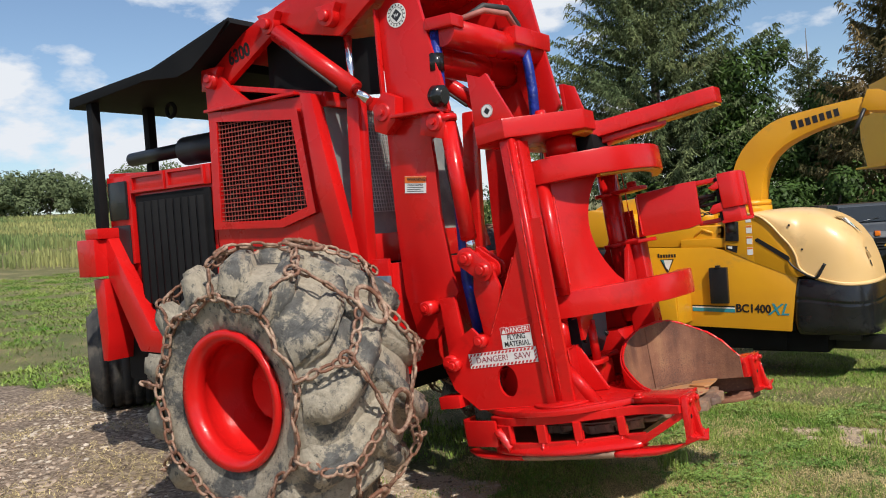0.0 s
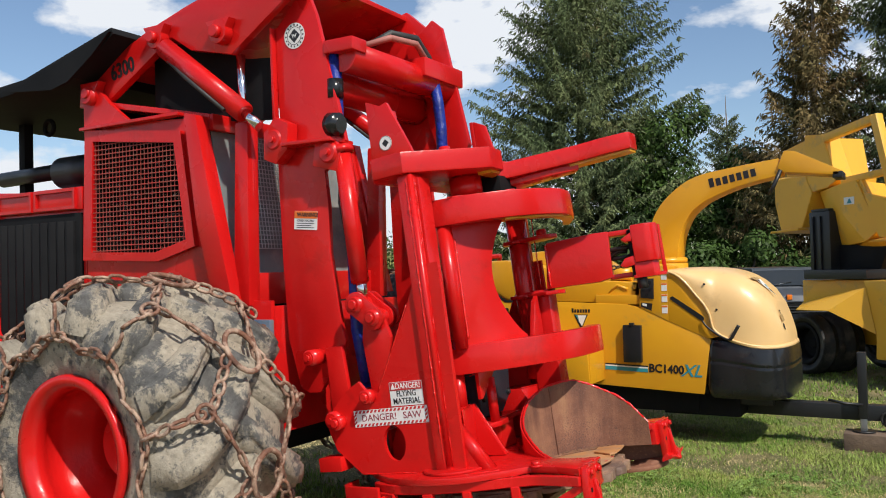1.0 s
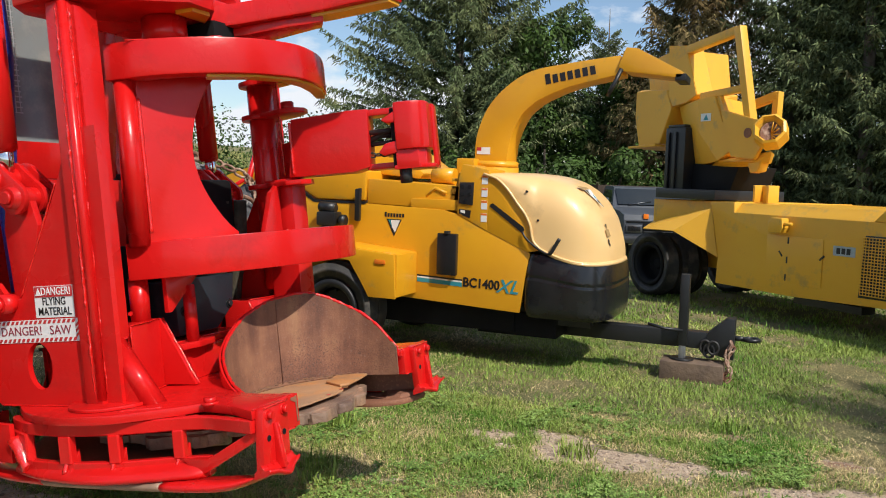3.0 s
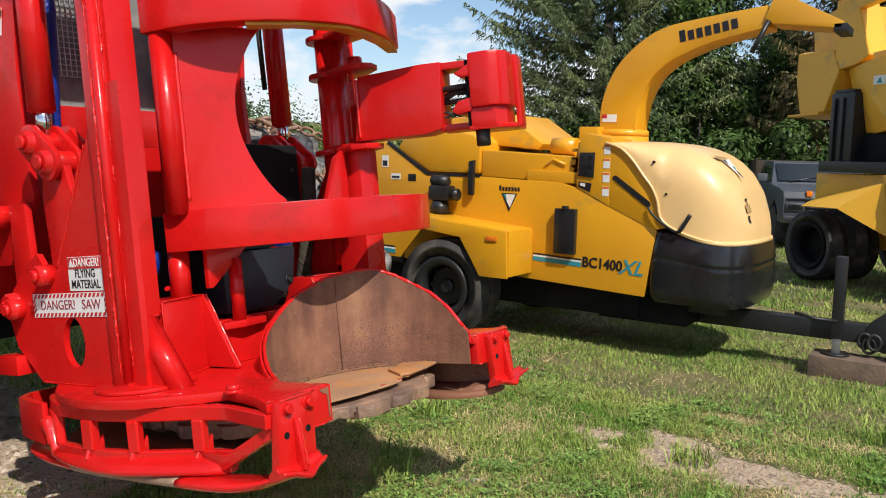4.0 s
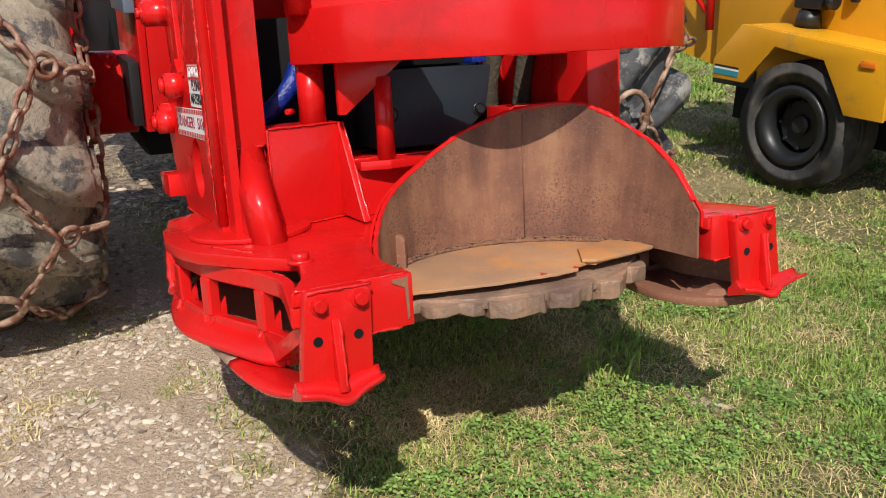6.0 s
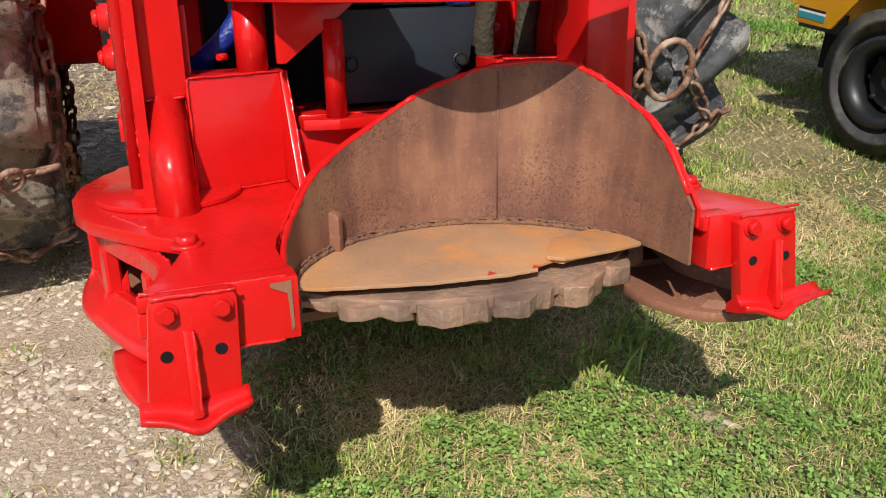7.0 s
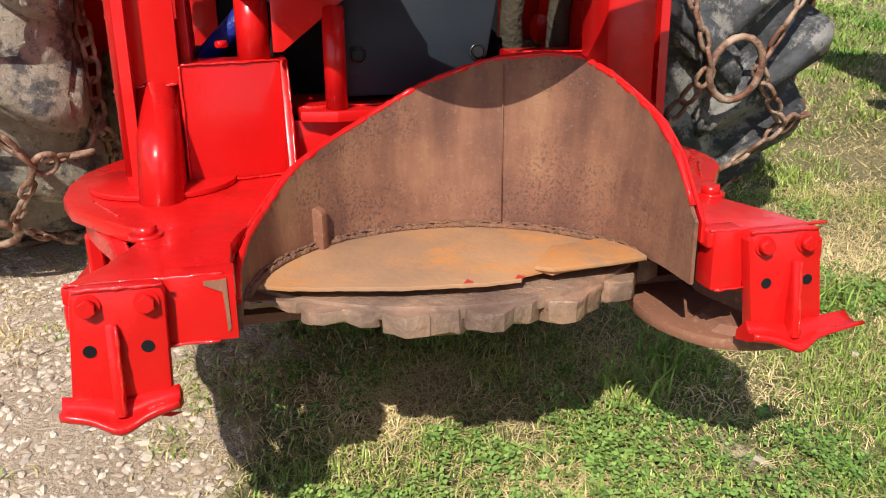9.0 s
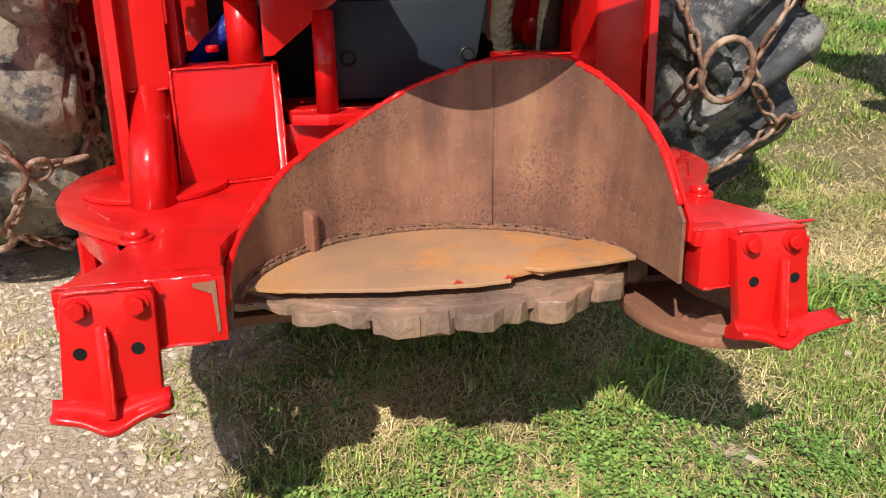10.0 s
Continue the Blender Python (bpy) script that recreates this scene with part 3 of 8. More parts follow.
    for yy in (-0.042, 0.042):
        part("bolt", bolt((0.632, (x0 + x1) / 2 + yy, -0.017), (1, 0, 0), 0.014, 0.018), RED, foot, m=HM)
        part("hole", rod((0.626, (x0 + x1 + y0 + y1) / 4 + yy, -0.090), (0.6335, (x0 + x1 + y0 + y1) / 4 + yy, -0.090), 0.010, seg=14), MATBLACK, foot, "empty dark bolt hole", m=HM)
    yb = (-0.512, -0.405) if s < 0 else (0.428, 0.492)
    hp("cross_bar", box(0.55, 0.605, yb[0], yb[1], -0.105, 0.006))
    if s < 0:
        hp("worn_edge", prism([(-0.428, -0.002), (-0.417, 0.0), (-0.416, -0.085), (-0.421, -0.09), (-0.4225, -0.05), (-0.4245, -0.022), (-0.452, -0.009), (-0.452, -0.002)], "x", 0.6055, 0.608), RUST, None, "bare rusty worn edge")
    hp("lug_bolt", bolt((0.36, s * 0.56, 0.006), (0, 0, 1), 0.022, 0.02))

# curved backstop, worn brown inside and red outside
ring = [(0.585, -0.405)] + arc(0.50, 0.0, 0.405, -90, -270, 36) + [(0.585, 0.405)]


CREST_AT = (0.0, 14.5, 31.0, 45.7, 71.0, 91.0, 112.0, 130.0, 140.0, 150.0, 170.0, 180.0, 188.0)
CREST_H = (-0.05, -0.02, 0.022, 0.08, 0.153, 0.222, 0.273, 0.287, 0.283, 0.255, 0.177, 0.12, 0.02)


def crest(i):
    """Height of the backstop's cut edge; it is highest off the middle."""
    return float(np.interp((i - 1) * 5.0 if i < 38 else 188.0, CREST_AT, CREST_H))


tops = [crest(i) for i in range(len(ring))]
backstop = hp("backstop", strip(ring[::-1], -0.098, tops[::-1], 0.007, bev=0), BACKSTOP, None, "worn brown bare steel backstop plate")
outer = [(0.585, -0.4125)] + arc(0.50, 0.0, 0.4125, -90, -270, 36) + [(0.585, 0.4125)]
hp("backstop_skin", strip(outer[::-1], -0.02, [t + 0.001 for t in tops][::-1], -0.008, bev=0.0015))
hp("seam", pipe([(0.146, 0.173, -0.10), (0.146, 0.173, 0.10), (0.146, 0.173, tops[24] - 0.01)], 0.0016, 6), BACKSTOP, backstop)
rr = random.Random(33)
lip = [(q[0], q[1], h) for q, h in zip([(0.585, -0.404)] + arc(0.50, 0.0, 0.404, -90, -270, 36) + [(0.585, 0.404)], tops)]
lip = [Vector(p).lerp(Vector(q), k / 4) for p, q in zip(lip, lip[1:]) for k in range(4)]
hp("painted_rim", pipe(lip, [0.0072 * rr.uniform(0.75, 1.2) for _ in lip], 7), RED, backstop, "red paint on the cut rim")
lug = prism([(-0.019, -0.10), (0.019, -0.10), (0.019, -0.022), (0.013, -0.013), (0.0, -0.009), (-0.013, -0.013), (-0.019, -0.022)], "y", -0.011, 0.011, bev=0.004)
lug.transform(Matrix.Translation((0.186, -0.241, 0)) @ Matrix.Rotation(radians(-128), 4, "Z"))
hp("wear_lug", lug, RUST, backstop)

# saw disc under its torn guard plate
rnd = random.Random(5)
FU, FV = (0.37, 0.41, 0.46, 0.48, 0.475, 0.445, 0.43, 0.42), (-0.39, -0.32, -0.13, 0.03, 0.12, 0.21, 0.33, 0.40)
edge = []
for i in range(56):
    v = -0.385 + 0.78 * i / 55
    u = float(np.interp(v, FV, FU)) + 0.0018 * rnd.uniform(-1, 1) - (0.022 if i in (36, 37, 38, 39) else 0)
    edge.append((u, v))
guard = hp("guard_plate", prism(edge + [(0.1, 0.41), (-0.1, 0.2), (-0.1, -0.2), (0.1, -0.40)], "z", -0.106, -0.098, bev=0.001), DISC, None, "rusty torn guard plate over the saw disc")
hp("patch_plate", prism([(0.44, 0.15), (0.462, 0.18), (0.455, 0.30), (0.44, 0.385), (0.30, 0.38), (0.33, 0.22)], "z", -0.097, -0.088, bev=0.002), DISC, guard)
for v in (0.0, 0.10):
    hp("paint_fleck", prism([(0.474, v), (0.455, v + 0.012), (0.473, v + 0.02)], "z", -0.0975, -0.0965), DRED, guard)
disc = hp("saw_disc", prism(arc(0, 0.03, 0.515, 0, 355, 60), "z", -0.152, -0.124, bev=0.003), TOOTH, None, "bare worn steel saw disc")
tr = random.Random(9)
for i in range(21):
    a = radians(i * 360 / 21 + 4 + tr.uniform(-0.8, 0.8))
    k = tr.uniform(-0.006, 0.006)
    g = tr.uniform(0.0, 0.02)
    bm = prism([(0.46, -0.072), (0.520, -0.072), (0.541 + k, -0.064 + g), (0.556 + k, -0.040 + g), (0.553 + k, -0.012), (0.540 + k, 0.004 + g), (0.531, 0.016 + k), (0.528 - g * 0.4, 0.050), (0.516, 0.066), (0.503, 0.077), (0.46, 0.080)], "z", -0.172 + 2.5 * k, -0.128 - abs(k), bev=0.0035)
    for vt in bm.verts:
        f = max(0.0, (vt.co.x - 0.50) / 0.055)
        if vt.co.z < -0.15:
            vt.co.z += f * (0.010 + 0.016 * max(0.0, math.sin(60 * vt.co.y + 9 * k * i)))
        vt.co += Vector(noise.noise_vector((vt.co.x * 30, vt.co.y * 30 + i, vt.co.z * 30))) * 0.0045
    bm.transform(Matrix.Translation((0, 0.03, 0)) @ Matrix.Rotation(a, 4, "Z"))
    hp("saw_tooth", bm, TOOTH, disc)
hp("under_pan", prism(arc(-0.05, 0.0, 0.74, 65, 295, 30), "z", -0.225, -0.205), RUST, None, "rusty steel pan under the disc")
def pan(s):
    """A worn plate under the foot, its free edge rounded and turned up."""
    free = curved([(0.598, 0.625), (0.596, 0.545), (0.565, 0.472), (0.495, 0.424), (0.40, 0.402), (0.28, 0.420), (0.15, 0.50), (0.08, 0.60)], 5)
    bm = prism([(u, s * v) for u, v in free], "z", -0.246, -0.220, bev=0.009)
    # raised part that climbs towards the outer wall
    rise = [(0.595, 0.62), (0.585, 0.52), (0.54, 0.475), (0.47, 0.47), (0.42, 0.53), (0.40, 0.62)]
    own = bmesh.new()
    lo, hi = [own.verts.new((u, s * v, -0.222)) for u, v in rise], [own.verts.new((0.52 + (u - 0.52) * 0.86, s * (0.60 + (v - 0.60) * 0.80), -0.206 + 0.10 * max(0.0, v - 0.5))) for u, v in rise]
    own.faces.new(lo), own.faces.new(hi)
    for i in range(len(rise)):
        own.faces.new((lo[i - 1], lo[i], hi[i], hi[i - 1]))
    bmesh.ops.recalc_face_normals(own, faces=own.faces)
    return join(bm, own)


hp("skid_pan", pan(1), RUST, None, "worn dished rusty skid pan")
# crust of rust and old weld where backstop and guard plate meet
rc = random.Random(3)
cr_pts = [(0.5 + 0.392 * math.cos(radians(a)), 0.392 * math.sin(radians(a)), -0.095 + rc.uniform(-0.002, 0.003)) for a in range(112, 262, 1)]
hp("rust_crust", pipe(cr_pts, [rc.uniform(0.005, 0.008) for _ in cr_pts], 6), CRUST, backstop, "rough dark rust crust")
cr2 = [(0.5 + (0.397 - 0.004 * rc.random()) * math.cos(radians(a)), 0.397 * math.sin(radians(a)), -0.088 + rc.uniform(-0.002, 0.004)) for a in range(105, 268, 1)]
hp("rust_scale", pipe(cr2, [rc.uniform(0.002, 0.005) for _ in cr2], 5), CRUST, backstop, "flaking rust scale")

# side plates with the round hole, front beams with weld beads
for s in (-1, 1):
    yo = s * 0.615
    y0, y1 = sorted((yo, yo - s * 0.022))
    o = [(-0.56, 0.006), (0.03, 0.006), (0.03, 0.98), (-0.085, 0.98), (-0.17, 0.80), (-0.40, 0.40), (-0.47, 0.40), (-0.52, 0.46), (-0.60, 0.42), (-0.70, 0.33), (-0.74, 0.24), (-0.70, 0.13)]
    bm = bmesh.new()
    hole = [(-0.345 + 0.062 * math.cos(a), 0.150 + 0.086 * math.sin(a)) for a in [2 * math.pi * i / 24 for i in range(24)]]
    sides = []
    for yy in (y0, y1):
        ov = [bm.verts.new((u, yy, w)) for u, w in o]
        hv = [bm.verts.new((u, yy, w)) for u, w in hole]
        oe = [bm.edges.new((ov[i - 1], ov[i])) for i in range(len(ov))]
        he = [bm.edges.new((hv[i - 1], hv[i])) for i in range(len(hv))]
        bmesh.ops.triangle_fill(bm, use_beauty=True, use_dissolve=False, edges=oe + he)
        sides.append((ov, hv))
    for q in (0, 1):
        A, B = sides[0][q], sides[1][q]
        for i in range(len(A)):
            bm.faces.new((A[i - 1], A[i], B[i], B[i - 1]))
    bmesh.ops.recalc_face_normals(bm, faces=bm.faces)
    plate = hp("side_plate", bm)
    b0, b1 = sorted((s * 0.637, s * 0.537))
    beam = hp("front_beam", box(-0.120, -0.036, b0, b1, 0.008, 1.42, bev=0.014))
    hp("corner_strip", rod((-0.050, s * 0.624, 0.03), (-0.050, s * 0.624, 1.41), 0.0165, seg=14), RED, beam)
    for ub, vb in ((-0.068, 0.638), (-0.035, 0.612)):
        rb = random.Random(int(ub * 1000))
        pts = [(ub + rb.uniform(-0.002, 0.002), s * vb + rb.uniform(-0.002, 0.002), 0.05 + 1.34 * i / 190) for i in range(191)]
        gap = [noise.noise((ub * 50, 0.11 * i, s)) for i in range(191)]
        hp("weld_bead", pipe(pts, [(0.0048 if g > -0.12 else 0.0018) * rb.uniform(0.55, 1.35) for g in gap], 7), WELD, beam)
    hp("front_cover", prism([(s * 0.600, 0.225), (s * 0.500, 0.232), (s * 0.500, 1.40), (s * 0.600, 1.40)], "x", -0.0355, -0.020, bev=0.003))
    # round brace, box at the tube foot, gussets
    bm = prism([(-0.036, 0.215), (-0.022, 0.240), (0.172, -0.02), (-0.036, -0.02)], "y", s * 0.553 - 0.046, s * 0.553 + 0.046)
    slope = [e for e in bm.edges if abs(e.verts[0].co.y - e.verts[1].co.y) < 1e-4 and min(q.co.x for q in e.verts) > -0.03]
    for f in bmesh.ops.bevel(bm, geom=slope, offset=0.044, segments=8, affect="EDGES", profile=0.5)["faces"]:
        f.smooth = True
    for f in bm.faces:
        f.smooth = f.smooth or (f.normal.x > 0.3 and f.normal.z > 0.2)
    hp("brace", bm)
    hp("filler_plate", prism([(s * 0.538, 0.006), (s * 0.488, 0.006), (s * 0.488, 0.36), (s * 0.538, 0.36)], "x", -0.14, -0.12, bev=0.003))
    hp("socket_box", prism([(-0.20, s * 0.498), (-0.015, s * 0.498), (-0.075, s * 0.285), (-0.20, s * 0.285)], "z", 0.006, 0.268, bev=0.006))
    hp("socket_gusset", prism([(-0.20, 0.01), (0.075, 0.01), (-0.070, 0.268), (-0.20, 0.268)], "y", *sorted((s * 0.286, s * 0.268)), bev=0.004))
    hp("inner_wall", prism([(-0.50, 0.006), (-0.10, 0.006), (-0.10, 0.42), (-0.30, 0.42)], "y", *sorted((s * 0.50, s * 0.48)), bev=0.003))
    # bushings at the pins
    lugp = [(-0.45, 0.38), (-0.36, 0.36), (-0.30, 0.66), (-0.34, 0.80), (-0.44, 0.80), (-0.47, 0.66)]
    hp("clevis_lug", prism(lugp, "y", *sorted((s * 0.60, s * 0.572)), bev=0.004))
    for u, w in ((-0.655, 0.27), (-0.455, 0.385)):
        b = hp("pin_bushing", rod((u, s * 0.60, w), (u, s * 0.665, w), 0.036, seg=20, bev=0.006))
        hp("pin", rod((u, s * 0.66, w), (u, s * 0.68, w), 0.021, seg=16, bev=0.004), RED, b)

# pump guard between the columns
flap = hp("pump_guard", prism([(-0.145, 0.175), (0.10, 0.175), (0.21, 0.26), (0.235, 0.40), (-0.155, 0.40)], "x", -0.30, -0.105, bev=0.008), SLATE, None, "dark grey rubber-faced pump guard")
for v, w in ((-0.106, 0.273), (0.185, 0.269)):
    hp("bolt", bolt((-0.105, v, w), (1, 0, 0), 0.013, 0.012), BLACK, flap)
    hp("washer", lathe([(0.014, 0.0), (0.021, 0.0), (0.021, 0.003), (0.014, 0.003)], Matrix.Translation((-0.105, v, w)) @ Matrix.Rotation(radians(90), 4, "Y"), 20), SATIN, flap)
hp("pump_block", box(-0.32, -0.14, -0.09, 0.16, 0.405, 0.55, bev=0.012), MATBLACK)
hp("motor_block", box(-0.40, -0.16, 0.06, 0.36, 0.58, 0.82, bev=0.02), MATBLACK)
hp("pump_body", box(-0.44, -0.30, -0.42, 0.30, 0.05, 0.56, bev=0.02), MATBLACK)
hp("blue_valve", box(-0.16, -0.10, 0.165, 0.215, 0.405, 0.45, bev=0.006), BLUE, None, "small blue valve body")
hp("hose", pipe(curved([(-0.30, -0.47, 0.24), (-0.27, -0.43, 0.285), (-0.25, -0.385, 0.33), (-0.25, -0.35, 0.37), (-0.27, -0.32, 0.42)], 4), 0.027, 10), BLUE, None, "blue sleeved hose")
hp("grease_fitting", rod((-0.10, -0.40, 0.305), (-0.085, -0.42, 0.305), 0.008, seg=8), RED)
hp("guard_post", rod((-0.02, -0.167, 0.16), (-0.02, -0.167, 0.385), 0.025, seg=18, bev=0.003))
hp("guard_shelf", prism([(-0.32, -0.27), (-0.01, -0.25), (0.015, -0.17), (0.0, -0.06), (-0.05, 0.0), (-0.06, 0.22), (-0.32, 0.22)], "z", 0.135, 0.16, bev=0.004))
hp("shelf_gusset", prism([(-0.268, 0.135), (0.06, 0.135), (0.06, 0.006), (-0.268, 0.006)], "x", -0.055, -0.035, bev=0.003))
hp("back_wall", prism([(-0.50, 0.01), (0.50, 0.01), (0.50, 0.20), (-0.50, 0.20)], "x", -0.46, -0.44, bev=0.003))

# near clamp arm: hinge tube, cut-out web, two curved bands
TU, TV = -0.045, -0.375
hp("hinge_tube", rod((-0.112, -0.340, 0.25), (-0.108, -0.340, 0.435), 0.037, seg=24, bev=0.004))
clamp = hp("clamp_tube", rod((TU, TV, 0.55), (TU, TV, 1.20), 0.040, seg=24, bev=0.004))
pts = [(TV - 0.02 + 0.006 * math.sin(i), 0.6 + 0.5 * i / 40) for i in range(41)]
hp("weld_bead", pipe([(TU + 0.036, TV + 0.026, w) for _, w in pts], [0.006 + 0.003 * random.random() for _ in pts], 6), WELD, clamp)
# web: a plate that runs ahead and across from the tube, cut out in a wide arc
WD = Vector((0.225, 0.28)).normalized()
webo = [(0.0, 0.55), (0.37, 0.55)] + [(0.37 - 0.125 * math.sin(math.pi * i / 20) ** 0.8 - 0.04 * i / 20, 0.575 + 0.60 * i / 20) for i in range(21)] + [(0.0, 1.20)]
bm = prism(webo, "y", -0.012, 0.012, bev=0.004)
bm.transform(Matrix.Translation((TU, TV, 0)) @ Matrix.Rotation(math.atan2(WD.y, WD.x), 4, "Z"))
hp("web", bm, RED, None)
low = [(-0.10, -0.395), (0.06, -0.335), (0.16, -0.28), (0.26, -0.19), (0.33, -0.10), (0.38, -0.01), (0.405, 0.10), (0.41, 0.30), (0.385, 0.46), (0.32, 0.60)]
lowp = curved(low, 4) + [(0.25, 0.60), (0.32, 0.30), (0.29, 0.08), (0.20, -0.08), (0.04, -0.21), (-0.13, -0.29)]
hp("lower_band", prism(lowp, "z", 0.425, 0.565, bev=0.006))
upp = [(-0.08, -0.43), (0.10, -0.385), (0.26, -0.27), (0.37, -0.12), (0.425, 0.06), (0.41, 0.22), (0.36, 0.38), (0.265, 0.56)]
uppi = [(0.225, 0.535), (0.30, 0.36), (0.345, 0.21), (0.355, 0.06), (0.30, -0.09), (0.20, -0.21), (0.06, -0.30), (-0.10, -0.33)]
hp("upper_band", prism(curved(upp, 4) + curved(uppi, 4), "z", 1.165, 1.30, bev=0.008))
hp("band_lining", prism([(u - 0.015, v + 0.01) for u, v in upp[2:]] + uppi[:6], "z", 1.155, 1.1645), YELLOW, None, "yellow painted underside of the band")
hp("band_gusset", prism([(-0.30, 0.43), (-0.10, 0.43), (-0.28, 0.29), (-0.30, 0.29)], "x", -0.03, -0.01, bev=0.003))

# top slab with horns, top arm
slab = [(-0.30, -0.56), (-0.24, -0.66), (-0.06, -0.665), (0.235, -0.30), (0.225, -0.15), (0.10, -0.02), (0.10, 0.30), (0.02, 0.56), (-0.06, 0.66), (-0.24, 0.66), (-0.30, 0.56)]
hp("top_slab", prism(slab, "z", 1.42, 1.525, bev=0.008))
hp("slab_boss", rod((0.02, -0.20, 1.30), (0.02, -0.20, 1.42), 0.085, seg=24, bev=0.006))
hp("stop_block", box(-0.10, 0.16, -0.08, 0.12, 1.30, 1.415, bev=0.01), MATBLACK)
hp("slab_lining", prism([(0.13, -0.26), (0.20, -0.25), (0.20, -0.15), (0.12, -0.08)], "z", 1.405, 1.4195), YELLOW, None, "yellow painted underside of the slab")
for s in (-1, 1):
    y0, y1 = sorted((s * 0.60, s * 0.575))
    if s < 0:
        h = hp("horn", prism([(-0.27, 1.525), (-0.03, 1.525), (-0.145, 1.80), (-0.185, 1.79), (-0.265, 1.83)], "y", y0, y1, bev=0.004))
    else:
        h = hp("horn", prism([(0.40, 1.525), (0.64, 1.525), (0.455, 1.825), (0.43, 1.80), (0.40, 1.855)], "x", -0.215, -0.190, bev=0.004))
        hp("horn_face", prism([(-0.19, 1.525), (-0.04, 1.525), (-0.09, 1.70), (-0.115, 1.815), (-0.19, 1.855)], "y", 0.40, 0.425, bev=0.004), RED, h)
    y2, y3 = sorted((s * 0.575, s * 0.47))
    hp("horn_rib", prism([(-0.17, 1.525), (-0.155, 1.525), (-0.175, 1.78), (-0.19, 1.78)], "y", y2, y3, bev=0.003), RED, h)
hp("slab_pin", rod((-0.02, -0.30, 1.525), (-0.02, -0.30, 1.58), 0.03, seg=16, bev=0.004))
ta_near = curved([(0.09, -0.05), (0.20, 0.02), (0.36, 0.09), (0.52, 0.16), (0.64, 0.19), (0.775, 0.25)], 4)
ta_far = curved([(0.775, 0.37), (0.62, 0.33), (0.46, 0.28), (0.30, 0.24), (0.12, 0.24), (-0.08, 0.34)], 4)
def risen(bm):
    """The arm climbs a little towards its tip."""
    for vt in bm.verts:
        vt.co.z += 0.09 * (vt.co.x - 0.55)
    return bm


hp("top_arm", risen(prism(ta_near + ta_far, "z", 1.437, 1.525, bev=0.008)))
hp("arm_lining", risen(prism([(0.46, 0.165), (0.52, 0.19), (0.765, 0.265), (0.765, 0.36), (0.62, 0.32), (0.46, 0.27)], "z", 1.424, 1.4365)), YELLOW, None, "yellow painted underside of the arm")
hp("arm_doubler", risen(prism([(0.12, 0.03), (0.36, 0.12), (0.50, 0.19), (0.45, 0.26), (0.12, 0.22)], "z", 1.400, 1.436, bev=0.005)))

# far pivot tower with its short arm
PU, PV = -0.05, 0.49
hp("pivot_tube", rod((PU, PV, 0.30), (PU, PV, 1.36), 0.060, seg=24, bev=0.004))
hp("tower_web", prism([(PV, 0.02), (0.52, 0.02), (0.52, 1.40), (PV, 1.40)], "x", -0.06, -0.035, bev=0.003))
hp("tower_gusset", prism([(0.20, 0.42), (0.40, 0.42), (0.40, 0.78), (0.34, 0.74)], "x", 0.04, 0.065, bev=0.003))
hp("tower_block", box(-0.03, 0.12, 0.42, 0.535, 0.02, 0.80, bev=0.006))
for w in (0.765, 1.085, 1.24):
    d = hp("collar_plate", prism(arc(PU, PV, 0.095, 70, 300, 18) + [(0.13, 0.36), (0.20, 0.38), (0.22, 0.43), (0.20, 0.49), (0.10, 0.55)], "z", w, w + 0.022, bev=0.004))
hp("arm_pin", rod((0.125, 0.44, 1.10), (0.125, 0.44, 1.145), 0.03, seg=16, bev=0.004))
AM = Matrix.Translation((0.125, 0.40, 0)) @ Matrix.Rotation(radians(16), 4, "Z")


def ap(name, bm, material=RED, parent=None, label=""):
    bm.transform(AM)
    return hp(name, bm, material, parent, label)


arm = ap("short_arm", prism([(0.0, 0.80), (0.30, 0.797), (0.375, 0.812), (0.385, 1.07), (0.30, 1.072), (0.03, 1.058)], "y", 0.0, 0.13, bev=0.007))
ap("weld_bead", pipe([(0.025, -0.003, 0.81 + 0.235 * i / 30) for i in range(31)], [0.006 + 0.003 * random.random() for _ in range(31)], 6), WELD, arm)
for w0, w1 in ((1.040, 1.068), (0.800, 0.826)):
    ap("clevis_plate", prism([(0.36, 0.015), (0.56, 0.03), (0.60, 0.10), (0.56, 0.16), (0.36, 0.13)], "z", w0, w1, bev=0.004), RED, arm)
tip = ap("arm_tip", prism([(0.505, -0.045), (0.585, -0.050), (0.625, -0.030), (0.648, 0.005), (0.655, 0.055), (0.650, 0.165), (0.50, 0.150)], "z", 0.872, 1.082, bev=0.014))
ap("tip_body", prism([(0.500, -0.030), (0.600, -0.028), (0.632, 0.02), (0.635, 0.15), (0.50, 0.14)], "z", 0.792, 0.876, bev=0.008), RED, tip)
ap("tip_lip", prism([(0.445, 1.010), (0.510, 1.045), (0.510, 0.995), (0.470, 0.992)], "y", -0.040, 0.12, bev=0.008), RED, tip)
ap("tip_lip", prism([(0.425, 0.868), (0.455, 0.905), (0.510, 0.915), (0.510, 0.862), (0.45, 0.852)], "y", -0.036, 0.12, bev=0.008), RED, tip)
ap("tip_block", box(0.485, 0.515, -0.02, 0.13, 0.80, 1.06, bev=0.006), MATBLACK, tip)
ap("tip_bar", rod((0.37, 0.03, 0.965), (0.50, 0.03, 0.968), 0.012, seg=12), HOSE, tip)
ap("tip_bar", rod((0.37, 0.05, 0.915), (0.50, 0.05, 0.918), 0.010, seg=12), HOSE, tip)
ap("tip_wall", prism([(0.650, 0.792), (0.672, 0.80), (0.668, 1.075), (0.648, 1.08)], "y", 0.10, 0.18, bev=0.006), RED, tip)
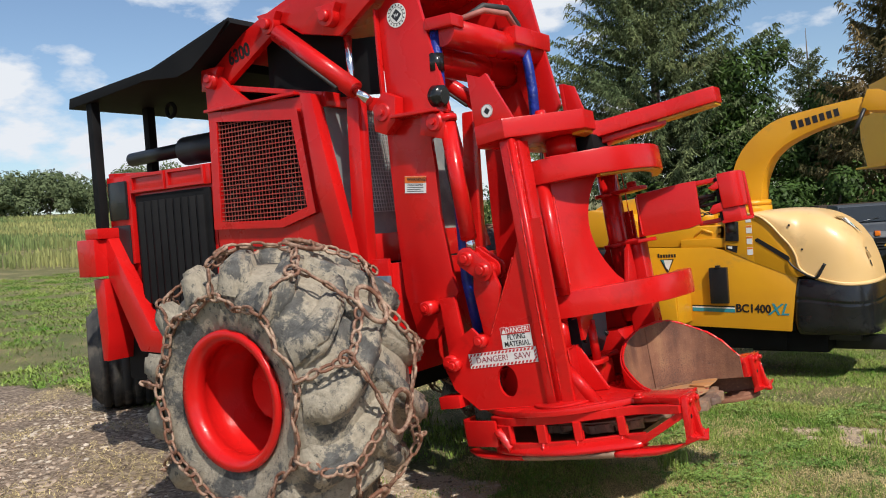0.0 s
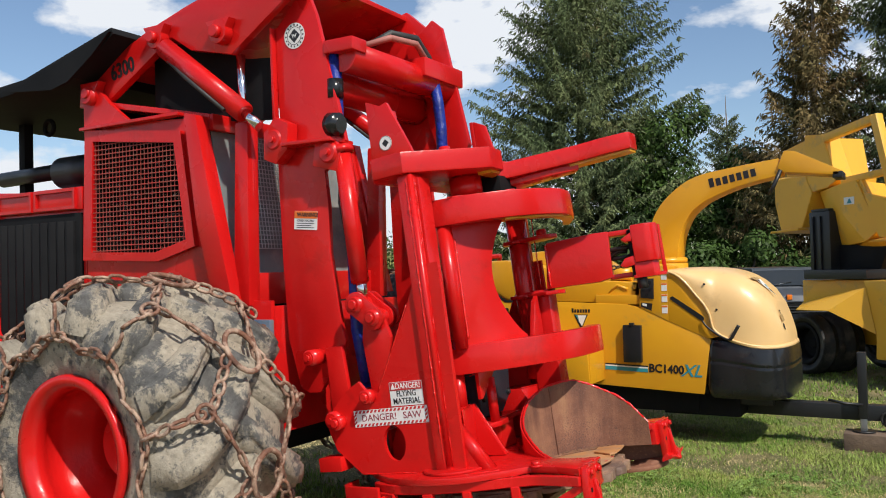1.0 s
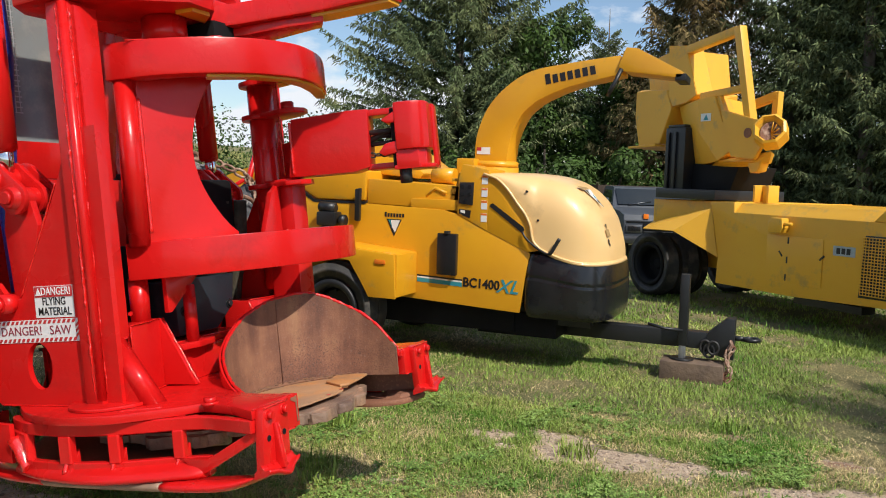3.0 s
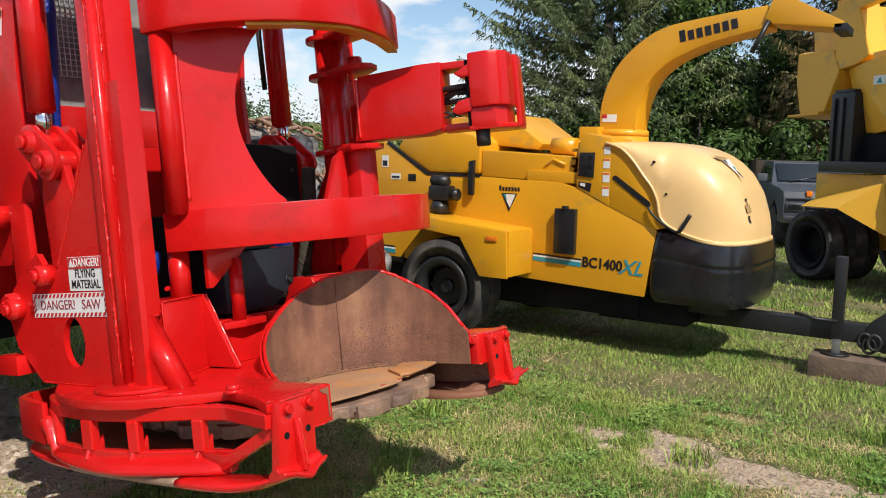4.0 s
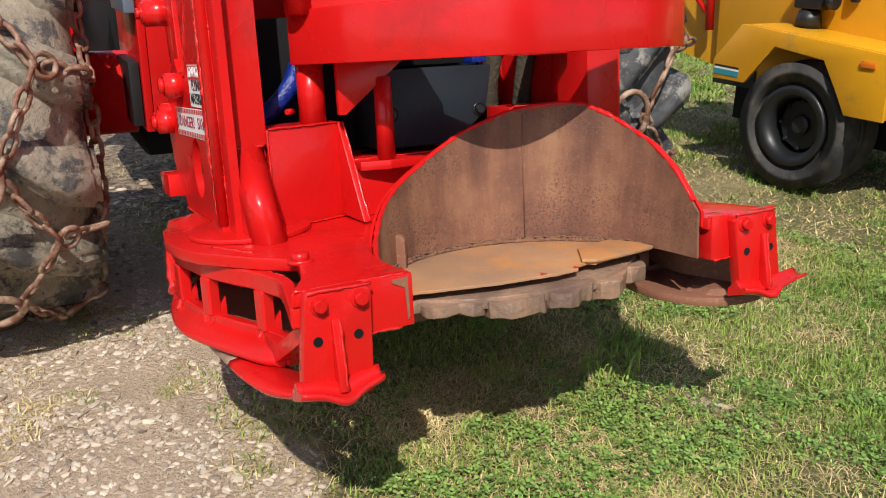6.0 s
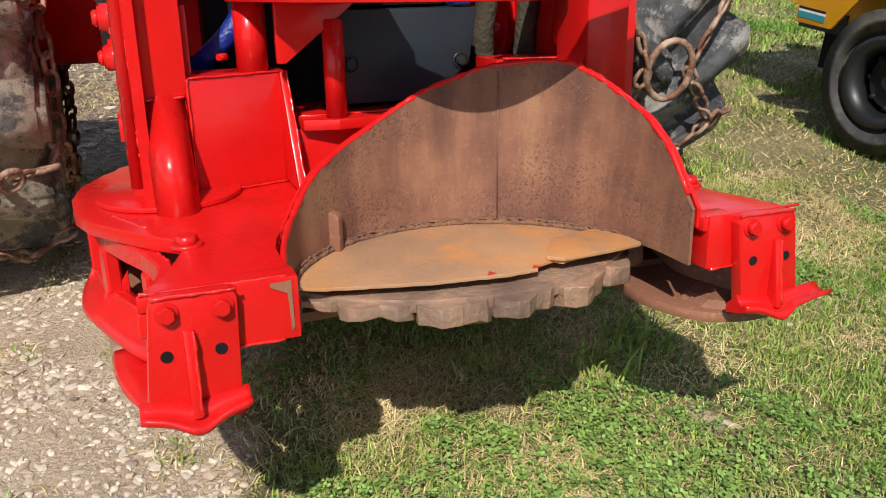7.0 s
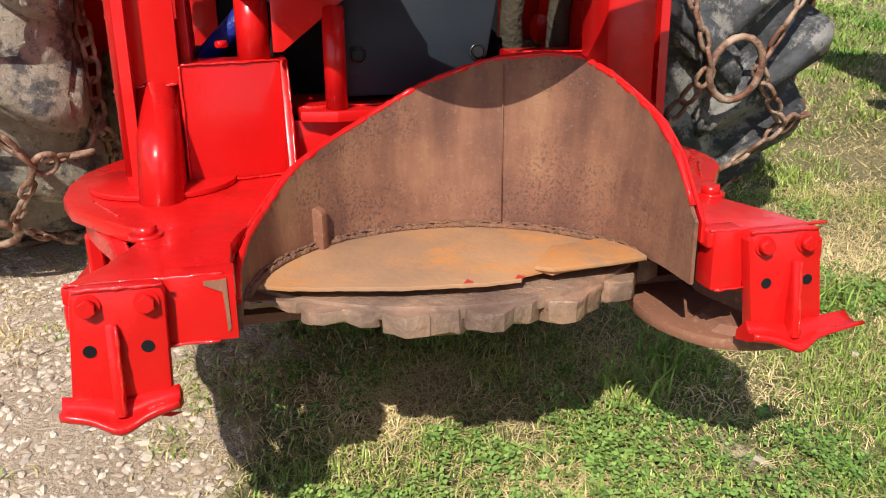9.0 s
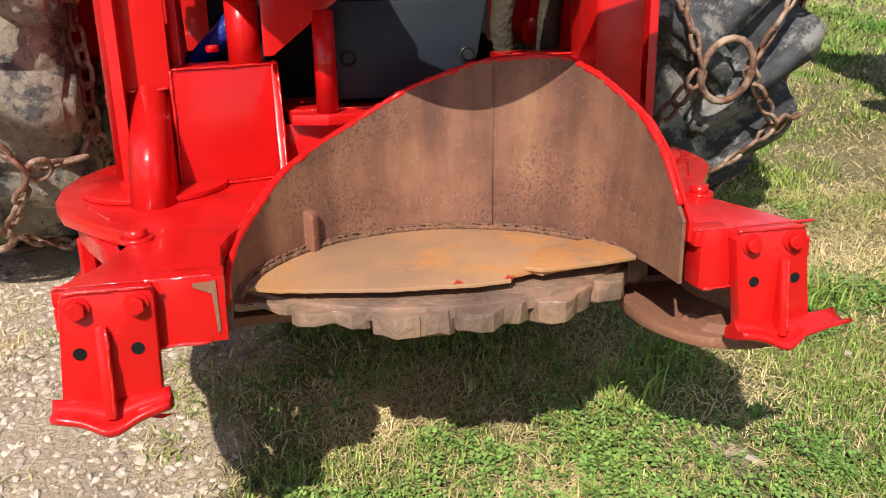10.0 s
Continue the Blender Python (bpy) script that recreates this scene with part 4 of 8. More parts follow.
ap("tip_floor", prism([(0.49, -0.03), (0.61, -0.025), (0.665, 0.03), (0.67, 0.18), (0.5, 0.15)], "z", 0.788, 0.806, bev=0.004), RED, tip)
ap("tip_pin", rod((0.53, 0.02, 0.728), (0.53, 0.02, 0.80), 0.028, seg=16, bev=0.003), HOSE, tip)
ap("hose", pipe([(0.37, 0.05, 0.93), (0.42, 0.06, 0.955), (0.47, 0.05, 0.95)], 0.014, 8), HOSE, arm)
bm = bmesh.new()
for k in range(3):
    pipe([(0.385 + 0.028 * k + 0.016 * math.cos(a), 0.03 + 0.006 * (k % 2) * math.sin(a), 0.865 + 0.010 * math.sin(a) * (1 - 0.5 * (k % 2))) for a in [2 * math.pi * j / 10 for j in range(10)]], 0.004, 5, bm, closed=True)
ap("pin_chain", bm, HOSE, arm)

# weld seams under the paint
wr = random.Random(17)


def seam(p, q, r=0.0034, parent=None):
    p, q = Vector(p), Vector(q)
    k = max(4, int((q - p).length / 0.012))
    pts = [p.lerp(q, i / k) + Vector((wr.uniform(-1, 1), wr.uniform(-1, 1), wr.uniform(-1, 1))) * 0.001 for i in range(k + 1)]
    return hp("weld_bead", pipe(pts, [r * wr.uniform(0.55, 1.35) for _ in pts], 6), WELD, parent)


for s in (-1, 1):
    for p, q in (((0.600, 0.655, 0.006), (0.600, 0.42, 0.006)), ((0.607, 0.517, -0.10), (0.607, 0.517, 0.0)),
                 ((0.607, 0.435, -0.104), (0.607, 0.515, -0.104)), ((-0.013, 0.500, 0.012), (-0.013, 0.500, 0.268)), ((-0.012, 0.498, 0.009), (-0.070, 0.285, 0.009)), ((0.076, 0.270, 0.012), (-0.068, 0.270, 0.268)), ((-0.013, 0.496, 0.269), (-0.073, 0.288, 0.269)),
                 ((-0.175, 0.616, 0.80), (-0.40, 0.616, 0.405)), ((-0.55, 0.620, 0.008), (-0.09, 0.620, 0.008)), ((0.636, 0.53, -0.186), (0.636, 0.64, -0.186)), 
                 ((0.662, 0.582, -0.185), (0.642, 0.582, -0.05)), ((-0.036, 0.505, 0.02), (-0.036, 0.505, 0.225)), ((-0.020, 0.505, 0.229), (-0.020, 0.598, 0.225)), ((0.21, 0.625, 0.006), (0.08, 0.690, 0.006))):
        seam((p[0], s * p[1], p[2]), (q[0], s * q[1], q[2]))
    seam((0.633, 0.48 if s > 0 else -0.64, 0.008), (0.633, 0.62 if s > 0 else -0.51, 0.008))
    for inset, w in ((-0.002, -0.029), (-0.003, -0.164)):
        pts = [(q[0], q[1], w) for q in wall_line(0.34, -0.45, inset, s)]
        pts = [tuple(Vector(a).lerp(Vector(b), k / 4)) for a, b in zip(pts, pts[1:]) for k in range(4)]
        hp("weld_bead", pipe(pts, [0.0038 * wr.uniform(0.5, 1.5) for _ in pts], 6), WELD)
for p, q in (((-0.055, -0.25, 0.162), (-0.055, 0.2, 0.162)), ((-0.12, -0.20, 0.40), (0.33, 0.05, 0.567)), ((0.02, -0.42, 1.30), (0.30, -0.22, 1.30)), ((0.07, 0.45, 0.82), (0.07, 0.45, 1.25))):
    seam(p, q)

# signs on the near side plate
SM = HM @ Matrix.Translation((0, -0.6155, 0)) @ Matrix.Rotation(radians(90), 4, "X")


def on_plate(u, w, turn=0.0):
    return SM @ Matrix.Translation((u, w, 0)) @ Matrix.Rotation(radians(turn), 4, "Z")


m = on_plate(-0.240, 0.383, -0.5)
sign = decal(m, 0.188, 0.114, WHITE, head, "danger_sign", "white and red danger sign on the plate")
decal(m, 0.182, 0.038, DRED, sign, "red_band", "red heading band", 0.0016, 0, 0.036)
letters("DANGER!", 0.040, m @ Matrix.Translation((0.013, 0.036, 0.0035)), WHITE, sign, "white heading", squeeze=0.84, bold=0.0003)
part("triangle", prism([(-0.086, 0.023), (-0.058, 0.023), (-0.072, 0.050)], "z", 0.0033, 0.0042), WHITE, sign, m=m)
letters("FLYING", 0.040, m @ Matrix.Translation((0, 0.0, 0.002)), INK, sign, squeeze=0.86, bold=0.0004)
letters("MATERIAL", 0.040, m @ Matrix.Translation((0, -0.036, 0.002)), INK, sign, squeeze=0.88, bold=0.0004)
m = on_plate(-0.350, 0.279, 0.3)
saw = decal(m, 0.435, 0.082, WHITE, head, "saw_sign", "white sign with a red hatched border")
letters("DANGER!", 0.046, m @ Matrix.Translation((-0.067, 0, 0.002)), MAROON, saw, "maroon capitals", squeeze=1.06)
letters("SAW", 0.046, m @ Matrix.Translation((0.128, 0, 0.002)), MAROON, saw, "maroon capitals", squeeze=1.06)
bm = None
for i in range(18):
    x = -0.199 + 0.0232 * i
    for y in (-0.0325, 0.0325):
        bm = prism([(x - 0.011, y - 0.0065), (x + 0.002, y - 0.0065), (x + 0.010, y + 0.0065), (x - 0.003, y + 0.0065)], "z", 0.0018, 0.0026, bm)
for y in (-0.018, 0.0, 0.018):
    for x in (-0.209, 0.209):
        bm = prism([(x - 0.007, y - 0.011), (x + 0.007, y + 0.001), (x + 0.007, y + 0.011), (x - 0.007, y - 0.001)], "z", 0.0018, 0.0026, bm)
part("hatched_border", bm, DRED, saw, "red slanting border bars", m=m)
m = HM @ Matrix.Translation((-0.175, -0.6015, 1.60)) @ Matrix.Rotation(radians(90), 4, "X")
badge = part("round_badge", rod((0, 0, 0), (0, 0, 0.0015), 0.037, seg=28), WHITE, head, "round white maker's badge", m=m)
part("badge_ring", lathe([(0.034, 0.0016), (0.036, 0.0016), (0.036, 0.0024), (0.034, 0.0024)], Matrix(), 28), INK, badge, m=m)
part("badge_diamond", prism([(-0.02, 0), (0, -0.02), (0.02, 0), (0, 0.02)], "z", 0.0016, 0.0024), INK, badge, m=m)

# ---- loader that carries the head ----
fb = thing("feller_buncher", (-4.4, 4.93, 0), "glossy red wheeled logging loader with black canopy and chained tyres", "logging machine")


def mp(name, bm, material=RED, parent=None, label="", smooth=False):
    return part(name, bm, material, parent or fb, label, smooth=smooth)


def both(name, pts, near, thick, material=RED, bev=0.004):
    """A plate on the near side and its twin on the far side."""
    a = mp(name, prism(pts, "y", near, near + thick, bev=bev), material)
    far = 2 * 4.93 - near
    return a, mp(name, prism(pts, "y", far - thick, far, bev=bev), material)


# frame and axle
# black stands in for the shade underneath; widened to keep sun off the ground
mp("chassis", box(-6.1, -3.55, 4.31, 5.55, 0.60, 1.12, bev=0.02), MATBLACK)
mp("front_plate", box(-3.45, -3.42, 4.332, 5.528, 0.74, 1.42, bev=0.004))
# coloured black because shade fills this gap behind the lift arms
mp("front_frame", prism([(-3.9, 0.80), (-3.46, 0.74), (-3.46, 1.20), (-3.55, 1.42), (-3.9, 1.42)], "y", 4.62, 5.24, bev=0.012), MATBLACK, None, "front frame, blackened to stand in for the shade inside")
mp("axle", rod((-3.75, 3.75, 0.82), (-3.75, 6.11, 0.82), 0.16, seg=20))
mp("rear_frame", box(-7.4, -6.1, 5.25, 5.6, 0.60, 0.95, bev=0.02), RED)
# cab
cabpts = [(-4.84, 1.55), (-3.62, 1.42), (-3.62, 1.55), (-3.84, 2.47), (-4.42, 2.50), (-4.62, 2.64), (-4.70, 2.72), (-4.86, 2.72)]
win = [(-4.77, 2.45), (-4.02, 2.37), (-3.93, 1.78), (-4.20, 1.71), (-4.80, 1.73)]


def holed(o, h, y0, y1):
    bm = bmesh.new()
    sides = []
    for yy in (y0, y1):
        ov = [bm.verts.new((u, yy, w)) for u, w in o]
        hv = [bm.verts.new((u, yy, w)) for u, w in h]
        e = [bm.edges.new((ov[i - 1], ov[i])) for i in range(len(ov))] + [bm.edges.new((hv[i - 1], hv[i])) for i in range(len(hv))]
        bmesh.ops.triangle_fill(bm, use_beauty=True, use_dissolve=False, edges=e)
        sides.append((ov, hv))
    for q in (0, 1):
        A, B = sides[0][q], sides[1][q]
        for i in range(len(A)):
            bm.faces.new((A[i - 1], A[i], B[i], B[i - 1]))
    bmesh.ops.recalc_face_normals(bm, faces=bm.faces)
    return bm


cab = mp("cab_side", holed(cabpts, win, 4.245, 4.275))
mp("cab_side", holed(cabpts, win, 5.585, 5.615))
mp("cab_back", box(-4.86, -4.82, 4.276, 5.584, 1.5, 2.66), MATBLACK)
mp("cab_roof", prism([(-4.86, 2.66), (-3.82, 2.46), (-3.82, 2.49), (-4.86, 2.70)], "y", 4.276, 5.584, bev=0.004))
mp("cab_floor", box(-4.82, -3.68, 4.276, 5.584, 1.40, 1.46), MATBLACK)
mp("cab_liner", prism([(-4.80, 1.47), (-3.74, 1.47), (-3.88, 2.42), (-4.80, 2.55)], "y", 5.55, 5.58), MATBLACK)
mp("control_lever", pipe([(-4.1, 4.6, 1.46), (-4.05, 4.6, 1.75), (-4.12, 4.62, 1.95)], 0.016, 8), BLACK)
mp("cab_seat", box(-4.65, -4.30, 4.65, 5.2, 1.46, 2.0, bev=0.05), BLACK)
# window frame, raised, with mesh
def shrink(pts, k):
    cx = sum(p[0] for p in pts) / len(pts)
    cy = sum(p[1] for p in pts) / len(pts)
    return [(cx + (x - cx) * k, cy + (y - cy) * k) for x, y in pts]


frame_ring = mp("window_frame", holed(shrink(win, 1.10), shrink(win, 0.93), 4.215, 4.245))
mp("window_visor", box(-4.84, -3.98, 4.195, 4.245, 2.49, 2.51))
# woven wire screen
inner = shrink(win, 0.95)


def inside(x, z):
    ok = True
    for i in range(len(inner)):
        (x0, z0), (x1, z1) = inner[i - 1], inner[i]
        if (x1 - x0) * (z - z0) - (z1 - z0) * (x - x0) > 0:
            ok = False
    return ok


bm = bmesh.new()


def wire(bm, p, q, r):
    p, q = Vector(p), Vector(q)
    d = (q - p).normalized()
    a = Vector((0, 1, 0)) * r
    b = d.cross(Vector((0, 1, 0))) * r
    A = [bm.verts.new(p + o) for o in (a, b, -a, -b)]
    B = [bm.verts.new(q + o) for o in (a, b, -a, -b)]
    for j in range(4):
        bm.faces.new((A[j], A[(j + 1) % 4], B[(j + 1) % 4], B[j]))


for i in range(28):
    x = -4.80 + 0.031 * i
    zs = [1.70 + 0.01 * k for k in range(80) if inside(x, 1.70 + 0.01 * k)]
    if len(zs) > 2:
        wire(bm, (x, 4.232, zs[0] - 0.02), (x, 4.232, zs[-1] + 0.02), 0.0032)
for i in range(26):
    z = 1.725 + 0.029 * i
    xs = [-4.82 + 0.01 * k for k in range(95) if inside(-4.82 + 0.01 * k, z)]
    if len(xs) > 2:
        wire(bm, (xs[0] - 0.02, 4.226, z), (xs[-1] + 0.02, 4.226, z), 0.0032)
mp("wire_screen", bm, WIRE, frame_ring, "red woven wire window screen")
gl = mp("window_pane", prism(shrink(win, 0.98), "y", 4.262, 4.266), GLASSM, frame_ring)
gl.visible_shadow = False
# struts along the cab's front corner
both("corner_strut", [(-3.91, 2.49), (-3.82, 2.47), (-3.74, 2.11), (-3.57, 1.45), (-3.71, 1.45), (-3.83, 1.90)], 4.17, 0.07)
both("post_tube", [(-3.63, 2.42), (-3.535, 2.42), (-3.545, 1.42), (-3.665, 1.42)], 4.27, 0.09, bev=0.02)
mp("front_wall", prism([(4.28, 1.42), (5.58, 1.42), (5.58, 1.60), (4.28, 1.60)], "x", -3.66, -3.62, bev=0.003))
mp("front_beam", box(-3.86, -3.80, 4.28, 5.58, 2.40, 2.49))
sc = bmesh.new()
for i in range(24):
    y = 4.535 + 0.026 * i
    wire(sc, (-3.711, y, 1.74), (-3.80, y, 2.40), 0.003)
for i in range(26):
    z = 1.74 + 0.026 * i
    sc2 = (-3.70 - 0.10 * (z - 1.66) / 0.74)
    A = [sc.verts.new((sc2, y, z + d)) for y, d in ((4.525, -0.003), (4.525, 0.003), (5.145, 0.003), (5.145, -0.003))]
    sc.faces.new(A)
mp("front_screen", sc, GALV, None, "bare steel mesh over the windscreen")
gl = mp("windscreen", prism([(-3.735, 1.60), (-3.73, 1.60), (-3.84, 2.44), (-3.845, 2.44)], "y", 4.30, 5.56), SKY_GLASS, None, "windscreen glass, greyed for the bright sky seen in it")
gl.visible_shadow = False
mp("roof_lug", rod((-4.78, 4.20, 2.70), (-4.78, 4.30, 2.70), 0.055, seg=20, bev=0.008))
# boom with its number
boompts = [(-4.96, 2.66), (-4.72, 2.65), (-4.13, 2.97), (-3.97, 2.87), (-3.66, 2.80), (-3.30, 3.02), (-3.12, 3.12), (-3.3, 3.28), (-4.0, 3.13), (-4.30, 3.05), (-4.72, 2.90), (-4.86, 2.86), (-4.95, 2.80)]
boom, _ = both("boom", boompts, 4.29, 0.05, bev=0.006)
mp("boom_top", prism([(-4.72, 2.87), (-4.30, 3.02), (-3.9, 3.12), (-3.3, 3.25), (-3.3, 3.22), (-3.9, 3.09), (-4.30, 2.99), (-4.72, 2.84)], "y", 4.341, 5.519, bev=0.003))
letters("6300", 0.125, facing_side(-4.55, 4.2885, 2.845, 11), INK, boom, "black number on the boom", squeeze=0.85, bold=0.004)
for x, z in ((-4.20, 2.965), (-3.70, 2.915), (-4.78, 2.715)):
    lug = mp("boom_lug", prism(arc(x, z, 0.062, -200, 20, 12) + [(x + 0.09, z + 0.07), (x - 0.09, z + 0.07)], "y", 4.225, 4.285, bev=0.006))
    mp("pin_head", rod((x, 4.19, z), (x, 4.23, z), 0.034, seg=16, bev=0.005), RED, lug)
for y in (4.24, 5.62):
    cyl = mp("lift_cylinder", rod((-4.13, y, 2.90), (-3.52, y, 2.45), 0.058, seg=24, bev=0.01))
    mp("rod", rod((-3.53, y, 2.46), (-3.42, y, 2.37), 0.028, seg=16), CHROME, cyl)
    mp("hose", pipe([(-4.10, y - 0.03, 2.84), (-3.9, y - 0.05, 2.68), (-3.62, y - 0.05, 2.47)], 0.012, 8), HOSE, cyl)
mp("upright_rod", rod((-3.62, 4.34, 2.36), (-3.64, 4.34, 2.80), 0.026, seg=16), CHROME)
# lift arms
liftpts = [(-3.43, 2.92), (-3.40, 2.93), (-3.21, 3.12), (-3.14, 2.95), (-3.01, 2.46), (-2.965, 2.27), (-3.04, 2.17), (-3.105, 2.12), (-3.085, 1.94), (-3.08, 1.69), (-3.045, 1.49), (-3.015, 1.31), (-2.99, 1.24), (-3.03, 1.15), (-3.164, 0.968), (-3.235, 0.96), (-3.294, 0.985), (-3.37, 1.24), (-3.40, 1.64), (-3.42, 2.18), (-3.40, 2.40)]
lift, lift_far = both("lift_arm", liftpts, 4.38, 0.03)
both("arm_flange", [(-3.435, 2.92), (-3.42, 2.92), (-3.40, 2.30), (-3.42, 2.30)], 4.345, 0.034)
both("lower_link", [(-3.10, 1.20), (-3.0, 1.22), (-2.93, 0.86), (-2.98, 0.78), (-3.05, 0.80)], 4.345, 0.028)
for y, d in ((4.38, -1), (5.48, 1)):
    for x, z, r in ((-3.16, 1.155, 0.042), (-3.02, 0.845, 0.045), (-3.01, 2.20, 0.055), (-3.37, 2.30, 0.055)):
        b = mp("pin_boss", rod((x, y - d * 0.02, z), (x, y + d * 0.10, z), r, seg=20, bev=0.008))
        mp("bolt", bolt((x, y + d * 0.10, z), (0, d, 0), 0.018, 0.016), RED, b)
    y0, y1 = sorted((y + d * 0.10, y))
    mp("pin_bracket", prism([(-3.44, 2.20), (-3.36, 2.17), (-3.28, 2.24), (-3.27, 2.38), (-3.36, 2.42), (-3.44, 2.34)], "y", y0 + 0.01, y1 - 0.01, bev=0.006))
    mp("shelf_plate", box(-3.30, -2.97, y0 - 0.02, y1 + 0.02, 2.255, 2.275))
    mp("shelf_plate", prism([(-3.12, 2.14), (-2.96, 2.10), (-2.94, 2.20), (-2.98, 2.28), (-3.10, 2.26)], "y", y0 + 0.02, y0 + 0.05, bev=0.005))
    cy = y - d * 0.02 if d < 0 else y
    tilt = mp("tilt_cylinder", rod((-2.962, y + d * 0.03, 2.20), (-2.870, y + d * 0.03, 1.53), 0.046, seg=24, bev=0.008))
    mp("rod", rod((-2.867, y + d * 0.03, 1.57), (-2.855, y + d * 0.03, 1.44), 0.027, seg=16), CHROME, tilt)
    mp("collar", rod((-2.968, y + d * 0.03, 2.235), (-2.962, y + d * 0.03, 2.195), 0.060, seg=24, bev=0.006), RED, tilt)
    mp("rubber_stop", rod((-3.02, y + d * 0.075, 2.345), (-2.93, y + d * 0.075, 2.335), 0.060, seg=20, bev=0.016), SATIN, None, "black rubber stop")
    for x, z in ((-2.86, 1.43), (-2.76, 1.365)):
        b = mp("clevis_pin", rod((x, y + d * 0.11, z), (x, y - d * 0.085, z), 0.040, seg=18, bev=0.006))
        mp("pin_head", rod((x, y + d * 0.11, z), (x, y + d * 0.125, z), 0.024, seg=14, bev=0.003), RED, b)
    for k in (0.085, 0.0, -0.05):
        mp("clevis_cheek", prism(arc(-2.865, 1.43, 0.062, 40, 220, 10) + arc(-2.765, 1.365, 0.062, 220, 400, 10), "y", *sorted((y + d * k, y + d * (k - 0.02))), bev=0.003))
    if d < 0:
        mp("hose", pipe([(-3.06, y - d * 0.05, 2.80), (-3.05, y - d * 0.05, 2.30), (-2.98, y - d * 0.06, 1.90), (-2.96, y - d * 0.06, 1.30), (-2.90, y - d * 0.06, 1.0)], 0.035, 10), BLUE, None, "blue sleeved hose bundle")
    mp("hose", pipe([(-2.99, y + d * 0.0, 2.20), (-3.0, y + d * 0.01, 1.95), (-2.95, y, 1.70)], 0.012, 8), HOSE)
mp("clamp_band", rod((-3.055, 4.42, 2.50), (-3.055, 4.42, 2.60), 0.045, seg=12), SATIN)
mp("cross_tube", rod((-3.2, 4.40, 2.62), (-3.2, 5.46, 2.62), 0.10, seg=24))
mp("upper_cross_tube", rod((-3.0, 4.42, 2.72), (-2.98, 5.44, 2.72), 0.085, seg=24))
mp("cross_bracket", box(-3.09, -2.90, 4.37, 4.50, 2.73, 2.80, bev=0.01))
mp("cross_bracket", box(-3.06, -2.88, 5.05, 5.50, 2.72, 2.83, bev=0.01))
mp("upper_horn", prism([(-3.25, 3.0), (-3.05, 3.16), (-2.98, 3.10), (-2.80, 2.35), (-2.88, 2.25), (-3.02, 2.30)], "y", 5.42, 5.45, bev=0.004))
mp("top_hose", pipe([(-3.1, 4.75, 2.84), (-2.98, 4.85, 2.93), (-2.94, 5.05, 2.94), (-2.95, 5.2, 2.86), (-2.93, 5.22, 2.74)], 0.022, 10), HOSE)
mp("top_hose", pipe([(-3.1, 4.68, 2.83), (-2.95, 4.80, 2.89), (-2.92, 5.02, 2.90), (-2.92, 5.16, 2.80)], 0.018, 10), PINKHOSE, None, "faded red hose")
mp("blue_hose", pipe([(-2.94, 5.24, 2.74), (-2.91, 5.24, 2.58), (-2.89, 5.23, 2.44), (-2.87, 5.21, 2.12)], 0.034, 10), BLUE, None, "blue sleeved hose bundle")
for y in (5.255, 5.385):
    mp("sleeved_hose", pipe([(-2.58, y - 0.01, 1.35), (-2.59, y + 0.005, 1.12), (-2.60, y - 0.008, 0.96), (-2.62, y + 0.006, 0.86), (-2.66, y, 0.72)], [0.030, 0.034, 0.029, 0.034, 0.03], 12), SLEEVE, None, "brown woven sleeved hose")
# warning label and badge on the near lift arm
m = facing_side(-3.235, 4.378, 1.87, -4)
lab = decal(m, 0.155, 0.098, WHITE, fb, "warning_label", "white and orange warning label")
decal(m, 0.152, 0.038, ORANGE, lab, "orange_band", "orange heading band", 0.0016, 0, 0.029)
letters("WARNING!", 0.030, m @ Matrix.Translation((0.012, 0.029, 0.0035)), INK, lab, squeeze=0.92, bold=0.0008)
letters("CRUSH HAZARD", 0.016, m @ Matrix.Translation((0, -0.002, 0.002)), INK, lab, squeeze=0.95)
bm = None
for k in range(3):
    bm = box(-0.06, 0.058 - 0.02 * (k % 2), -0.018 - 0.011 * k, -0.0145 - 0.011 * k, 0.0016, 0.0022, bm, 0)
part("text_bars", bm, INK, lab, m=m)
m = facing_side(-3.285, 4.378, 2.86)
badge = part("round_badge", rod((0, 0, 0), (0, 0, 0.0015), 0.070, seg=32), WHITE, fb, "round white maker's badge", m=m)
part("badge_ring", lathe([(0.046, 0.0016), (0.049, 0.0016), (0.049, 0.0024), (0.046, 0.0024)], Matrix(), 32), INK, badge, m=m)
part("badge_diamond", prism([(-0.038, 0), (0, -0.038), (0.038, 0), (0, 0.038)], "z", 0.0016, 0.0024), INK, badge, m=m)
part("badge_zigzag", prism([(-0.018, 0.010), (-0.010, -0.012), (-0.002, 0.004), (0.006, -0.012), (0.016, 0.010), (0.010, 0.010), (0.005, -0.002), (-0.002, 0.012), (-0.009, -0.002), (-0.012, 0.010)], "z", 0.0025, 0.0032), WHITE, badge, m=m)
bm = None
for i in range(16):
    own = box(-0.004, 0.004, 0.053, 0.063, 0.0016, 0.0022, bev=0)
    own.transform(Matrix.Rotation(2 * math.pi * i / 16, 4, "Z"))
    bm = join(bm, own)
part("rim_bars", bm, INK, badge, m=m)
# blue steel plate beside the wheel, black plate below
mp("side_bracket", box(-3.70, -3.40, 4.262, 4.30, 1.14, 1.35, bev=0.006), BLUESTEEL, None, "worn blue painted steel plate")
mp("black_plate", box(-3.8, -3.44, 4.262, 4.298, 0.74, 0.97), BLACK)
for x in (-3.67, -3.44):
    mp("bolt", bolt((x, 4.262, 1.31), (0, -1, 0), 0.014, 0.012), RUST)
